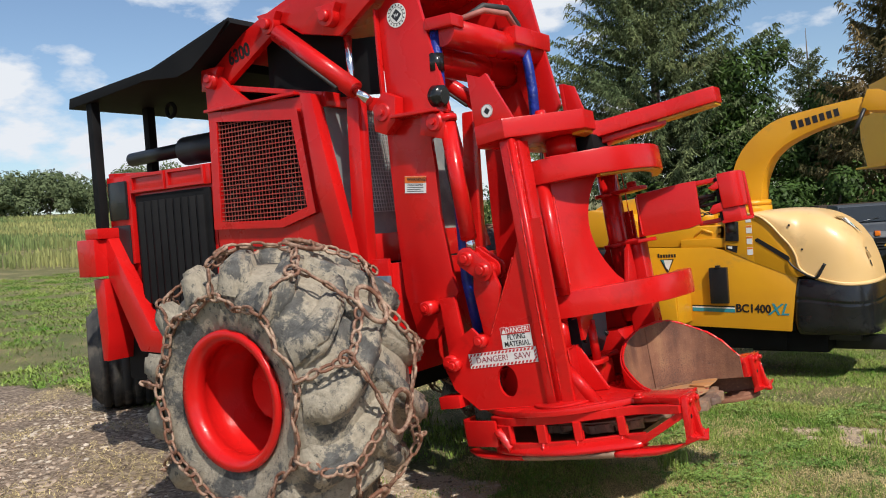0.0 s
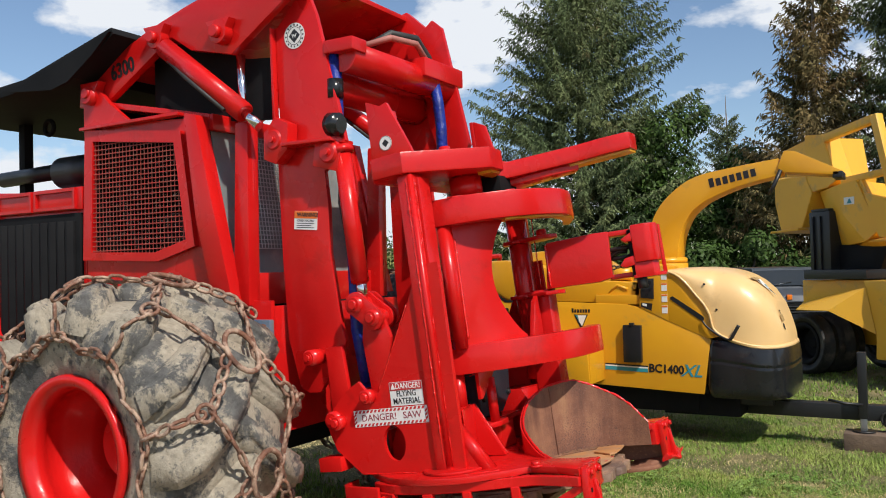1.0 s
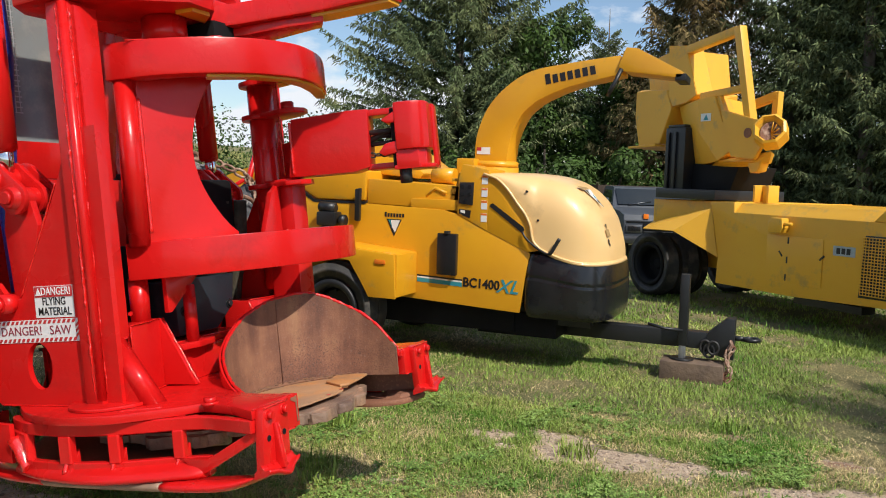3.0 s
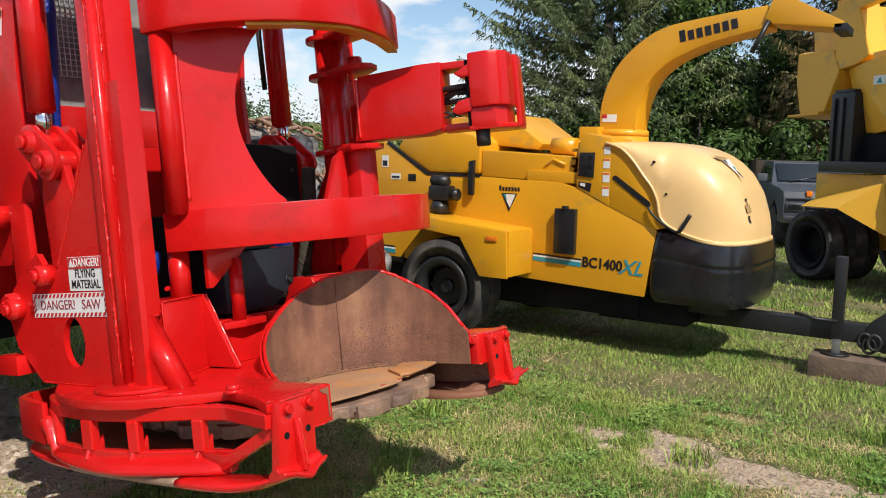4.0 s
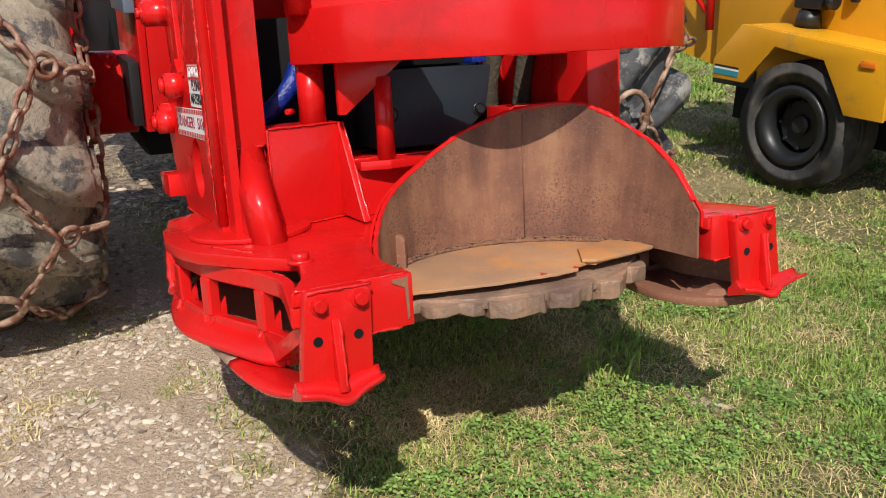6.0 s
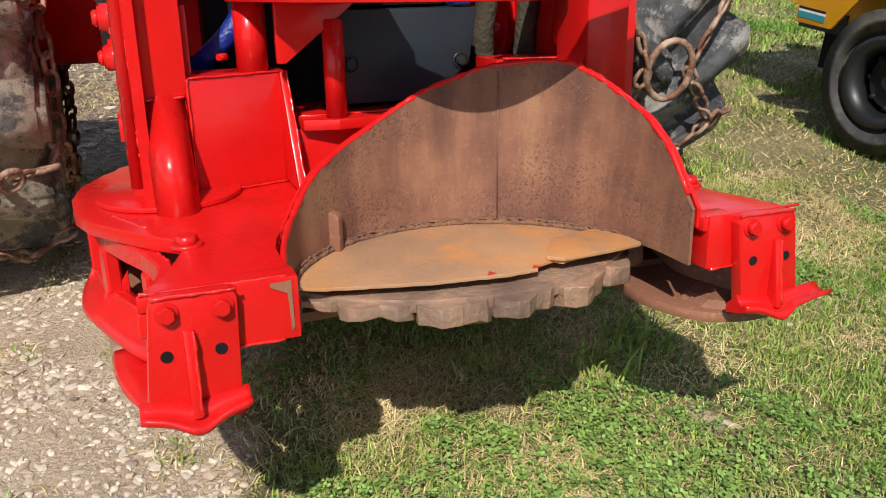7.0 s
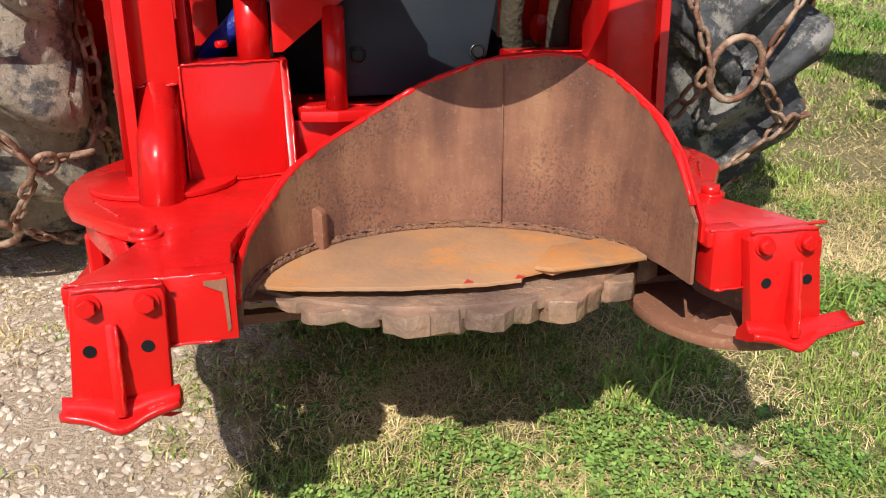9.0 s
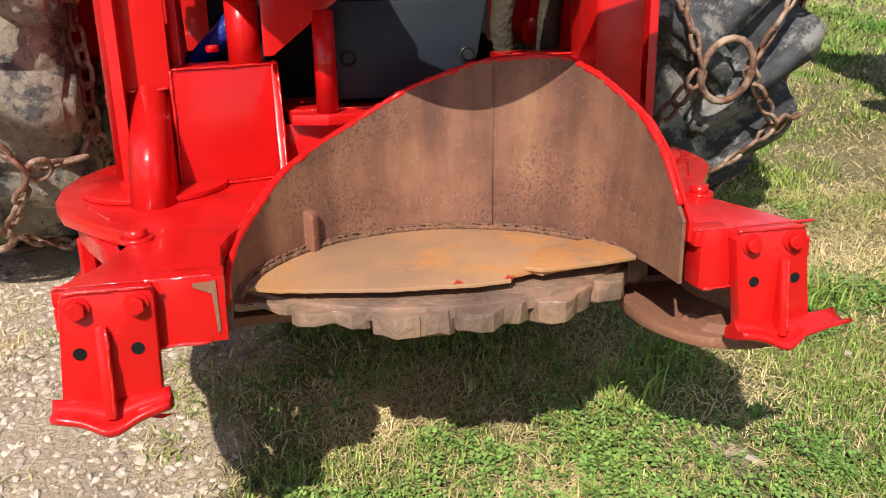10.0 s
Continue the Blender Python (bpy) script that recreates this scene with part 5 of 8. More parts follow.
mp("side_wall", box(-3.9, -3.42, 4.302, 4.33, 0.72, 1.45))
# engine housing behind the cab
mp("engine_side", prism([(-6.10, 1.40), (-4.87, 1.10), (-4.87, 2.12), (-6.10, 2.20)], "y", 4.26, 5.60, bev=0.012))
mp("engine_rail", box(-6.08, -4.87, 4.232, 4.262, 2.02, 2.16, bev=0.006))
for x0, x1 in ((-5.76, -5.36), (-5.33, -4.92)):
    mp("rail_frame", holed([(x0, 2.025), (x1, 2.025), (x1, 2.155), (x0, 2.155)], [(x0 + 0.02, 2.045), (x1 - 0.02, 2.045), (x1 - 0.02, 2.135), (x0 + 0.02, 2.135)], 4.214, 4.231))
mp("louvre_panel", box(-5.74, -4.90, 4.235, 4.262, 1.16, 2.0), MATBLACK)
for i in range(9):
    x = -5.68 + 0.085 * i
    mp("louvre", prism([(x, 4.20), (x + 0.03, 4.19), (x + 0.06, 4.215), (x + 0.06, 4.236), (x, 4.236)], "z", 1.20, 1.95, bev=0.005), MATBLACK)
fr = mp("intake_frame", box(-6.06, -5.78, 4.225, 4.262, 1.50, 2.16, bev=0.008))
mp("intake_mesh", box(-6.03, -5.81, 4.20, 4.226, 1.83, 2.12, bev=0.01), SATIN, fr, "black wire mesh air intake")
mp("intake_panel", box(-6.03, -5.81, 4.215, 4.226, 1.50, 1.79), BLACK, fr)
mp("sloping_guard", prism([(-6.10, 1.60), (-5.98, 1.74), (-5.50, 1.02), (-4.9, 1.0), (-4.9, 0.84), (-5.66, 0.86)], "y", 4.12, 4.23, bev=0.012))
mp("rear_box", box(-6.21, -5.98, 4.02, 4.5, 1.42, 1.70, bev=0.012))
mp("rear_step", box(-6.12, -5.95, 4.04, 4.4, 1.70, 1.78, bev=0.01))
mp("rear_fender", prism([(-6.12, 1.40), (-5.98, 1.40), (-5.98, 1.0), (-6.02, 0.78), (-6.08, 0.78)], "y", 4.08, 4.3, bev=0.01))
mp("exhaust_pipe", rod((-6.30, 4.62, 2.335), (-5.5, 4.62, 2.35), 0.055, seg=18), BLACK)
mp("air_cleaner", rod((-5.62, 4.62, 2.33), (-5.05, 4.62, 2.33), 0.11, seg=24, bev=0.03), BLACK)
# canopy
can = mp("canopy_roof", prism([(-6.36, 2.72), (-6.34, 2.80), (-5.30, 2.86), (-4.46, 3.05), (-4.44, 3.01), (-4.80, 2.80), (-5.3, 2.79)], "y", 4.14, 5.72, bev=0.006), MATBLACK, None, "black sheet canopy roof")
mp("canopy_flap", prism([(-5.42, 2.79), (-4.45, 3.02), (-4.62, 2.90), (-4.84, 2.78), (-5.0, 2.75)], "y", 4.12, 4.138), MATBLACK, can)
# black sheet that fills the gap behind the boom
mp("black_backing", prism([(-4.42, 2.52), (-3.48, 2.44), (-3.46, 2.78), (-3.66, 2.80), (-4.10, 2.96), (-4.42, 2.99)], "y", 4.42, 4.44), MATBLACK, can)
for x, y in ((-6.13, 4.2), (-6.13, 4.69), (-6.13, 5.66)):
    mp("canopy_post", box(x - 0.035, x + 0.035, y - 0.035, y + 0.035, 1.75, 2.74), MATBLACK)
mp("lifting_ring", lathe([(0.05 + 0.016 * math.cos(a), 0.016 * math.sin(a)) for a in [2 * math.pi * j / 8 for j in range(8)]], Matrix.Translation((-5.72, 4.6, 2.66)) @ Matrix.Rotation(radians(90), 4, "X"), 24), MATBLACK)

# ---- wheels and tyre chains ----
def make_wheel(cx, cz, y_out, width, r, rim_r, lugs, side, parent, dish=0.34, rimcol=RED, tyrecol=TYRE, lug_h=0.055):
    """A wheel under parent: tyre with bar lugs, dished rim with hub. side -1: its face looks to -y."""
    m = Matrix.Translation((cx, y_out, cz)) @ Matrix.Rotation(radians(90 if side < 0 else -90), 4, "X")
    # along +z of m is outward; the tyre reaches from 0 to -width
    rc = r - lug_h
    prof = [(rim_r, -0.02), (rim_r + 0.05, 0.0), (rim_r + 0.16, 0.03), (rc - 0.11, 0.02), (rc - 0.035, -0.035), (rc, -0.13), (rc + 0.012, -width / 2), (rc, -width + 0.13), (rc - 0.035, -width + 0.035),
            (rc - 0.11, -width - 0.02), (rim_r + 0.16, -width - 0.03), (rim_r + 0.05, -width), (rim_r, -width + 0.02), (rim_r - 0.01, -width / 2)]
    wheel = part("wheel", lathe([(rim_r - 0.005, -0.02), (rim_r + 0.028, 0.008), (rim_r + 0.022, 0.03), (rim_r - 0.02, 0.022), (rim_r - 0.045, -0.02), (rim_r - 0.050, -0.06), (rim_r - 0.030, -0.075), (rim_r - 0.034, -0.17), (rim_r - 0.055, -0.19), (rim_r - 0.060, -0.27), (rim_r - 0.082, -0.285), (rim_r - 0.085, -dish), (rim_r - 0.07, -dish - 0.02), (rim_r - 0.012, -width + 0.03)], m, 56), rimcol, parent, "" if rimcol == RED else "dark steel wheel rim")
    part("tyre", lathe(prof, m, 64), tyrecol, wheel, "muddy grey bar-lug tyre" if lugs else "worn black tyre")
    part("wheel_disc", rod((0, 0, -dish - 0.03), (0, 0, -dish), rim_r - 0.07, seg=40), rimcol, wheel, m=m)
    part("hub", rod((0, 0, -dish), (0, 0, -dish + (0.13 if lugs else 0.03)), rim_r * (0.5 if lugs else 0.3), rim_r * (0.47 if lugs else 0.26), seg=32, bev=0.012), rimcol, wheel, m=m)
    for i in range(8):
        a = 2 * math.pi * i / 8
        part("wheel_nut", bolt((rim_r * 0.66 * math.cos(a), rim_r * 0.66 * math.sin(a), -dish), (0, 0, 1), 0.022 if lugs else 0.012, 0.035 if lugs else 0.015), rimcol, wheel, m=m)
    if lugs:
        rl = random.Random(int(cx * 100) + side)
        for i in range(lugs):
            for half in (0, 1):
                a0 = 2 * math.pi * (i + 0.5 * half) / lugs
                own = bmesh.new()
                rows = []
                # from the shoulder to just past the middle, sweeping round
                for k in range(7):
                    f = k / 6
                    along = -0.0 - f * (width / 2 + 0.05)
                    ang = a0 + (f ** 1.15) * 0.44
                    wob = 1 + 0.12 * rl.uniform(-1, 1)
                    base = rc - 0.10 * max(0, 1 - f * 5)
                    top = r - 0.045 * max(0, 1 - f * 4.5) + 0.008 * rl.uniform(-1, 1)
                    if half:
                        along = -width - along
                    hw_b, hw_t = 0.100 * wob, 0.070 * wob
                    ring = []
                    for rad, hw in ((base - 0.02, -hw_b), (top, -hw_t), (top + 0.004, 0.0), (top, hw_t), (base - 0.02, hw_b)):
                        da = hw / rad
                        out = 0.040 if k == 0 else 0.0
                        zz = along + (out if not half else -out)
                        ring.append(own.verts.new((rad * math.cos(ang + da), rad * math.sin(ang + da), zz)))
                    rows.append(ring)
                for A, B in zip(rows, rows[1:]):
                    for j in range(4):
                        own.faces.new((A[j], A[j + 1], B[j + 1], B[j]))
                own.faces.new(rows[0]), own.faces.new(rows[-1])
                bmesh.ops.recalc_face_normals(own, faces=own.faces)
                bmesh.ops.bevel(own, geom=[e for e in own.edges if e.calc_face_angle(0) > 0.7], offset=0.026, segments=3, affect="EDGES", clamp_overlap=True)
                part("tread_lug", own, tyrecol, wheel, m=m, smooth=True)
    return wheel


WX, WZ = -3.74, 0.795
make_wheel(WX, WZ, 3.34, 0.71, 0.77, 0.345, 13, -1, fb, lug_h=0.088, dish=0.40)
make_wheel(WX, WZ, 6.52, 0.71, 0.77, 0.345, 13, 1, fb, lug_h=0.088, dish=0.40, tyrecol=TYRE_SHADED)
for x, y in ((-8.22, 5.29), (-7.05, 7.10)):
    rear = make_wheel(0, 0, 0, 0.62, 0.54, 0.27, 0, -1, fb, dish=0.12, rimcol=BLACK, tyrecol=ROADTYRE, lug_h=0.02)
    to = place(fb).inverted() @ Matrix.Translation((x, y, 0.53)) @ Matrix.Rotation(radians(-33), 4, "Z")
    rear.matrix_parent_inverse = to
    for k in range(5):
        h = -0.11 - 0.10 * k
        part("tread_rib", lathe([(0.515, h - 0.038), (0.54, h - 0.034), (0.54, h + 0.034), (0.515, h + 0.038)], Matrix.Rotation(radians(90), 4, "X"), 48), ROADTYRE, rear).matrix_parent_inverse = Matrix()


def link_row(pts, bm, pitch=0.062, thick=0.0088):
    """Oval chain links laid along the points of pts (place, surface normal)."""
    path = [Vector(p) for p, n in pts]
    seg = [0.0]
    for a, b in zip(path, path[1:]):
        seg.append(seg[-1] + (b - a).length)
    count = max(2, int(seg[-1] / pitch))
    def at(s):
        for i in range(len(seg) - 1):
            if s <= seg[i + 1] or i == len(seg) - 2:
                f = (s - seg[i]) / max(1e-6, seg[i + 1] - seg[i])
                return path[i].lerp(path[i + 1], f), pts[i][1].lerp(pts[i + 1][1], min(1, max(0, f)))
    for k in range(count):
        s0, s1 = seg[-1] * k / count, seg[-1] * (k + 1) / count
        p, n = at((s0 + s1) / 2)
        q, _ = at(s1)
        d = (q - p).normalized()
        n = (n - d * n.dot(d)).normalized()
        side = d.cross(n)
        turn = (0.35 if k % 2 else 1.25) + 0.25 * math.sin(k * 2.3)
        w = side * math.cos(turn) + n * math.sin(turn)
        L, W = pitch * 0.62, pitch * 0.33
        loop = []
        for j in range(10):
            a = 2 * math.pi * j / 10
            loop.append(p + n * 0.012 + d * L * (abs(math.cos(a)) ** 0.7) * (1 if math.cos(a) > 0 else -1) + w * W * math.sin(a))
        pipe(loop, thick, 5, bm, closed=True)
    return bm


def tyre_net(cx, cz, y_out, width, r, side, label):
    """The chain net on one tyre: side chains, slanting cross chains, rings."""
    def surf(a, s):
        # s from 0 (outer side wall) over the tread to 1 (inner side wall)
        knots = [(0.0, 0.52, 0.045), (0.16, 0.745, 0.02), (0.30, 0.815, -0.12), (0.5, 0.825, -width / 2), (0.70, 0.815, -width + 0.12), (0.84, 0.745, -width - 0.02), (1.0, 0.52, -width - 0.045)]
        for (s0, r0, h0), (s1, r1, h1) in zip(knots, knots[1:]):
            if s <= s1:
                f = (s - s0) / (s1 - s0)
                rad, h = r0 + (r1 - r0) * f, h0 + (h1 - h0) * f
                dr, dh = r1 - r0, h1 - h0
                break
        rad *= r / 0.81
        n = Vector((-dh, dr)).normalized()
        o = Vector((math.cos(a), math.sin(a)))
        p = Vector((cx + rad * o.x, y_out - side * (-h) if side > 0 else y_out - h, cz + rad * o.y))
        if side > 0:
            p.y = y_out + h
        nn = Vector((o.x * n.x, (-n.y if side < 0 else n.y), o.y * n.x)).normalized()
        return p, nn
    def line(a0, s0, a1, s1, k=9):
        return [surf(a0 + (a1 - a0) * i / k, s0 + (s1 - s0) * i / k) for i in range(k + 1)]
    net = thing("tyre_chain", (cx, y_out, cz), label, "tyre chain", "chains on the front tyres")
    N = 9
    step = 2 * math.pi / N
    def ring(a, s, rad, thick, squash=1.0):
        p, n = surf(a, s)
        t1 = Vector((-math.sin(a), 0, math.cos(a)))
        t2 = n.cross(t1)
        pts = [p + n * 0.022 + t1 * rad * math.cos(x) + t2 * rad * squash * math.sin(x) for x in [2 * math.pi * j / 18 for j in range(18)]]
        part("ring", pipe(pts, thick, 7, closed=True), CHAIN, net)
    for i in range(N):
        a = i * step + 0.25
        for so, sr, sm in ((0.0, 0.27, 0.52), (1.0, 0.73, 0.52)):
            sg = 1 if so < 0.5 else -1
            bm = bmesh.new()
            link_row([surf(a + step * k / 8, so + sg * 0.035 * abs(math.cos(math.pi * k / 8))) for k in range(9)], bm)
            part("side_chain", bm, CHAIN, net)
            bm = bmesh.new()
            link_row(line(a, so + sg * 0.035, a + 0.05, sr), bm)
            part("cross_chain", bm, CHAIN, net)
            ring(a + 0.05, sr, 0.036, 0.0095)
            for to in (a + step * 0.5, a - step * 0.5):
                bm = bmesh.new()
                link_row(line(a + 0.05, sr + sg * 0.02, to, sm - sg * 0.07, 6), bm)
                part("tread_chain", bm, CHAIN, net)
        ring(a + step * 0.5, 0.52, 0.108, 0.0130, 0.85)
    return net


tyre_net(WX, WZ, 3.34, 0.71, 0.775, -1, "rusty steel chain net on a muddy front tyre")
tyre_net(WX, WZ, 6.52, 0.71, 0.775, 1, "rusty steel chain net on a muddy front tyre")

# ---- wood chipper on its trailer ----
wc = thing("wood_chipper", (-2.9, 8.9, 0), "yellow towed wood chipper with faded engine hood and black fuel tank", "wood chipper")
CN, CF = 8.36, 9.50


def cp(name, bm, material=YELLOW, parent=None, label="", smooth=False):
    return part(name, bm, material, parent or wc, label, smooth=smooth)


# main side walls: long wedge that drops towards the tank
side = [(-4.62, 0.55), (-2.13, 0.44), (-2.06, 0.92), (-2.62, 1.18), (-2.80, 1.225), (-3.52, 1.25), (-4.04, 1.25), (-4.44, 1.50), (-4.60, 1.58), (-4.66, 1.20)]
main = cp("body_side", prism(side, "y", CN, CN + 0.03, bev=0.006))
cp("body_side", prism(side, "y", CF - 0.03, CF, bev=0.006))
cp("body_core", prism([(-4.6, 0.60), (-2.16, 0.50), (-2.1, 0.90), (-2.6, 1.14), (-4.0, 1.20), (-4.5, 1.45)], "y", CN + 0.031, CF - 0.031))
cp("deck", prism([(-3.53, 1.25), (-2.70, 1.23), (-2.68, 1.42), (-3.53, 1.46)], "y", CN + 0.05, CF - 0.05, bev=0.008))
cp("deck_ledge", box(-3.10, -2.66, CN + 0.01, CN + 0.3, 1.225, 1.31))
# feed hood
cp("feed_hood", prism([(-4.36, 1.46), (-4.02, 1.27), (-3.54, 1.27), (-3.53, 1.52), (-3.60, 1.58), (-4.02, 1.66), (-4.20, 1.66)], "y", CN + 0.02, CF - 0.02, bev=0.03))
cp("feed_cover", prism([(-4.16, 1.64), (-3.98, 1.73), (-3.48, 1.76), (-3.12, 1.52), (-3.16, 1.47), (-3.55, 1.50)], "y", CN + 0.30, CF - 0.04, bev=0.02))
cp("hood_seam", prism([(-4.45, 1.50), (-4.03, 1.245), (-3.52, 1.245), (-3.52, 1.265), (-4.02, 1.265), (-4.43, 1.52)], "y", CN - 0.004, CN + 0.02), BLACK)
cp("infeed_wall", prism([(-4.66, 0.6), (-4.60, 1.58), (-5.0, 1.45), (-5.5, 1.05), (-5.5, 0.75)], "y", CN + 0.06, CN + 0.09))
cp("infeed_wall", prism([(-4.66, 0.6), (-4.60, 1.58), (-5.0, 1.45), (-5.5, 1.05), (-5.5, 0.75)], "y", CF - 0.09, CF - 0.06))
cp("infeed_tray", box(-5.5, -4.6, CN + 0.09, CF - 0.09, 0.68, 0.74))
cp("control_bar", pipe([(-4.70, CN - 0.02, 0.85), (-4.74, CN - 0.02, 1.30), (-4.70, CN + 0.1, 1.70), (-4.6, CF - 0.1, 1.72), (-4.72, CF + 0.02, 1.3)], 0.03, 10), RED, None, "red feed control bar")
cp("control_bar_branch", pipe([(-4.72, CN - 0.02, 0.95), (-4.95, CN - 0.02, 1.15), (-4.96, CN - 0.02, 1.30), (-4.74, CN - 0.02, 1.42)], 0.018, 8), RED)
cp("drum_end", rod((-3.05, CN + 0.35, 1.50), (-2.85, CN + 0.35, 1.50), 0.07, seg=18), YELLOW)
for x, z, w, h in ((-4.50, 1.30, 0.07, 0.10), (-4.40, 1.20, 0.10, 0.05)):
    lb = cp("warning_label", box(x, x + w, CN - 0.0025, CN - 0.0005, z, z + h, bev=0), WHITE, None, "small white, red and black warning label")
    cp("label_bars", box(x + 0.01, x + w - 0.01, CN - 0.0035, CN - 0.0026, z + 0.01, z + h * 0.55, bev=0), INK, lb)
FH = Matrix.Translation((-3.70, 8.83, 1.752)) @ Matrix.Rotation(radians(-3.4), 4, "Y") @ Matrix.Rotation(radians(-90), 4, "Z")
fm = part("hood_mark", prism([(-0.10, 0.10), (0.10, 0.10), (0.0, -0.12)], "z", 0.0, 0.004), TEAL, wc, "teal, white and black triangular mark", m=FH)
part("mark_inner", prism([(-0.03, 0.08), (0.08, 0.08), (0.01, -0.06)], "z", 0.0045, 0.006), WHITE, fm, m=FH)
cp("hood_hinge", pipe([(-2.98, CN + 0.06, 1.33), (-2.90, CN + 0.05, 1.40), (-2.80, CN + 0.05, 1.36)], 0.014, 8), YELLOW)
cp("pillar_rail", prism([(-2.74, 1.30), (-2.69, 1.28), (-2.67, 1.52), (-2.70, 1.54)], "y", CN + 0.05, CN + 0.09, bev=0.006))
for z in (1.34, 1.40, 1.46):
    cp("rail_tooth", box(-2.755, -2.70, CN + 0.05, CN + 0.09, z, z + 0.025, bev=0.004))
# latch, lamp, panels
cp("latch", prism([(-3.60, 1.10), (-3.555, 1.10), (-3.55, 1.38), (-3.60, 1.37)], "y", CN - 0.05, CN - 0.01, bev=0.01), BLACK)
cp("square_hole", box(-4.22, -4.14, CN - 0.004, CN + 0.002, 1.19, 1.25), BLACK)
tl = cp("toolbox", box(-2.83, -2.66, CN - 0.055, CN, 0.70, 1.04, bev=0.012), SATIN, None, "black plastic manual box")
cp("toolbox_latch", box(-2.765, -2.725, CN - 0.065, CN - 0.02, 1.035, 1.06), BLACK, tl)
cp("pillar", prism([(-2.68, 1.20), (-2.42, 1.075), (-2.42, 1.56), (-2.64, 1.60), (-2.675, 1.50)], "y", CN - 0.006, CN + 0.4, bev=0.006))
pn = cp("gauge_panel", prism([(-2.665, 1.285), (-2.545, 1.275), (-2.54, 1.458), (-2.66, 1.455)], "y", CN - 0.018, CN - 0.007, bev=0.003), BLACK, None, "dark gauge panel")
for x, z in ((-2.635, 1.42), (-2.575, 1.42), (-2.635, 1.36), (-2.575, 1.36), (-2.605, 1.31)):
    cp("gauge", rod((x, CN - 0.022, z), (x, CN - 0.017, z), 0.016, seg=14), SATIN, pn)
for i in range(4):
    z = 1.48 - 0.1 * i
    lb = cp("safety_label", box(-2.475, -2.425, CN - 0.0085, CN - 0.0065, z - 0.035, z + 0.035, bev=0), WHITE, None, "small white and red safety label")
    cp("label_band", box(-2.474, -2.426, CN - 0.0095, CN - 0.0086, z + 0.018, z + 0.033, bev=0), ORANGE, lb)
lb = cp("rules_label", prism([(-2.662, 1.243), (-2.56, 1.232), (-2.57, 1.168), (-2.665, 1.205)], "y", CN - 0.0085, CN - 0.0065), INK, None, "black and white rules label")
cp("label_bars", prism([(-2.65, 1.235), (-2.61, 1.23), (-2.61, 1.205), (-2.65, 1.215)], "y", CN - 0.0098, CN - 0.0086), WHITE, lb)
# coupling pump on the fender
pump = cp("control_valve", box(-3.92, -3.74, CN - 0.14, CN - 0.005, 1.05, 1.17, bev=0.02), BLACK, None, "black hydraulic control valve")
cp("valve_cap", rod((-3.84, CN - 0.08, 0.94), (-3.84, CN - 0.08, 1.05), 0.085, 0.06, seg=18, bev=0.01), BLACK, pump)
cp("valve_head", rod((-3.92, CN - 0.08, 1.21), (-3.76, CN - 0.08, 1.20), 0.045, seg=14, bev=0.01), BLACK, pump)
cp("valve_stem", rod((-3.72, CN - 0.08, 1.10), (-3.66, CN - 0.08, 1.10), 0.05, seg=14, bev=0.01), BLACK, pump)
# fender round the wheel
FN = 7.97
fpts = [(-4.26, 0.60), (-4.27, 0.72), (-4.07, 0.95), (-4.0, 0.95), (-3.05, 0.87), (-3.03, 0.52), (-3.27, 0.52), (-3.33, 0.62), (-3.45, 0.80), (-3.80, 0.84), (-4.0, 0.60)]
fen = cp("fender", prism(fpts, "y", FN, FN + 0.02, bev=0.005))
cp("fender_top", prism([(-4.27, 0.72), (-4.07, 0.95), (-4.0, 0.955), (-3.05, 0.875), (-3.05, 0.855), (-4.0, 0.935), (-4.06, 0.93), (-4.25, 0.71)], "y", FN + 0.021, CN - 0.001, bev=0.003))
cp("fender_front", prism([(FN + 0.02, 0.53), (CN - 0.001, 0.53), (CN - 0.001, 0.87), (FN + 0.02, 0.87)], "x", -3.05, -3.03, bev=0.003))
cp("side_marker", box(-3.215, -3.12, FN - 0.012, FN, 0.79, 0.825, bev=0.008), AMBER, fen, "amber side marker lamp")
# stripes
for x0, x1, z0, z1, y in ((-3.02, -2.62, 0.66, 0.645, CN), (-4.25, -4.05, 0.665, 0.66, FN)):
    a = cp("stripe", prism([(x0, z0 - 0.034), (x1, z1 - 0.034), (x1, z1), (x0, z0)], "y", y - 0.003, y - 0.001), TEAL, None, "teal, white and black side stripe")
    cp("white_line", prism([(x0, z0), (x1, z1), (x1, z1 + 0.012), (x0, z0 + 0.012)], "y", y - 0.003, y - 0.001), WHITE, a)
    cp("black_line", prism([(x0, z0 + 0.013), (x1, z1 + 0.013), (x1, z1 + 0.026), (x0, z0 + 0.026)], "y", y - 0.003, y - 0.001), INK, a)
letters("BC1400", 0.105, facing_side(-2.455, CN - 0.003, 0.645, -1.5), INK, main, "black model number", squeeze=0.92, bold=0.003)
letters("XL", 0.15, facing_side(-2.235, CN - 0.003, 0.635, -1), TEAL, main, "teal slanted letters", shear=0.35, bold=0.002)
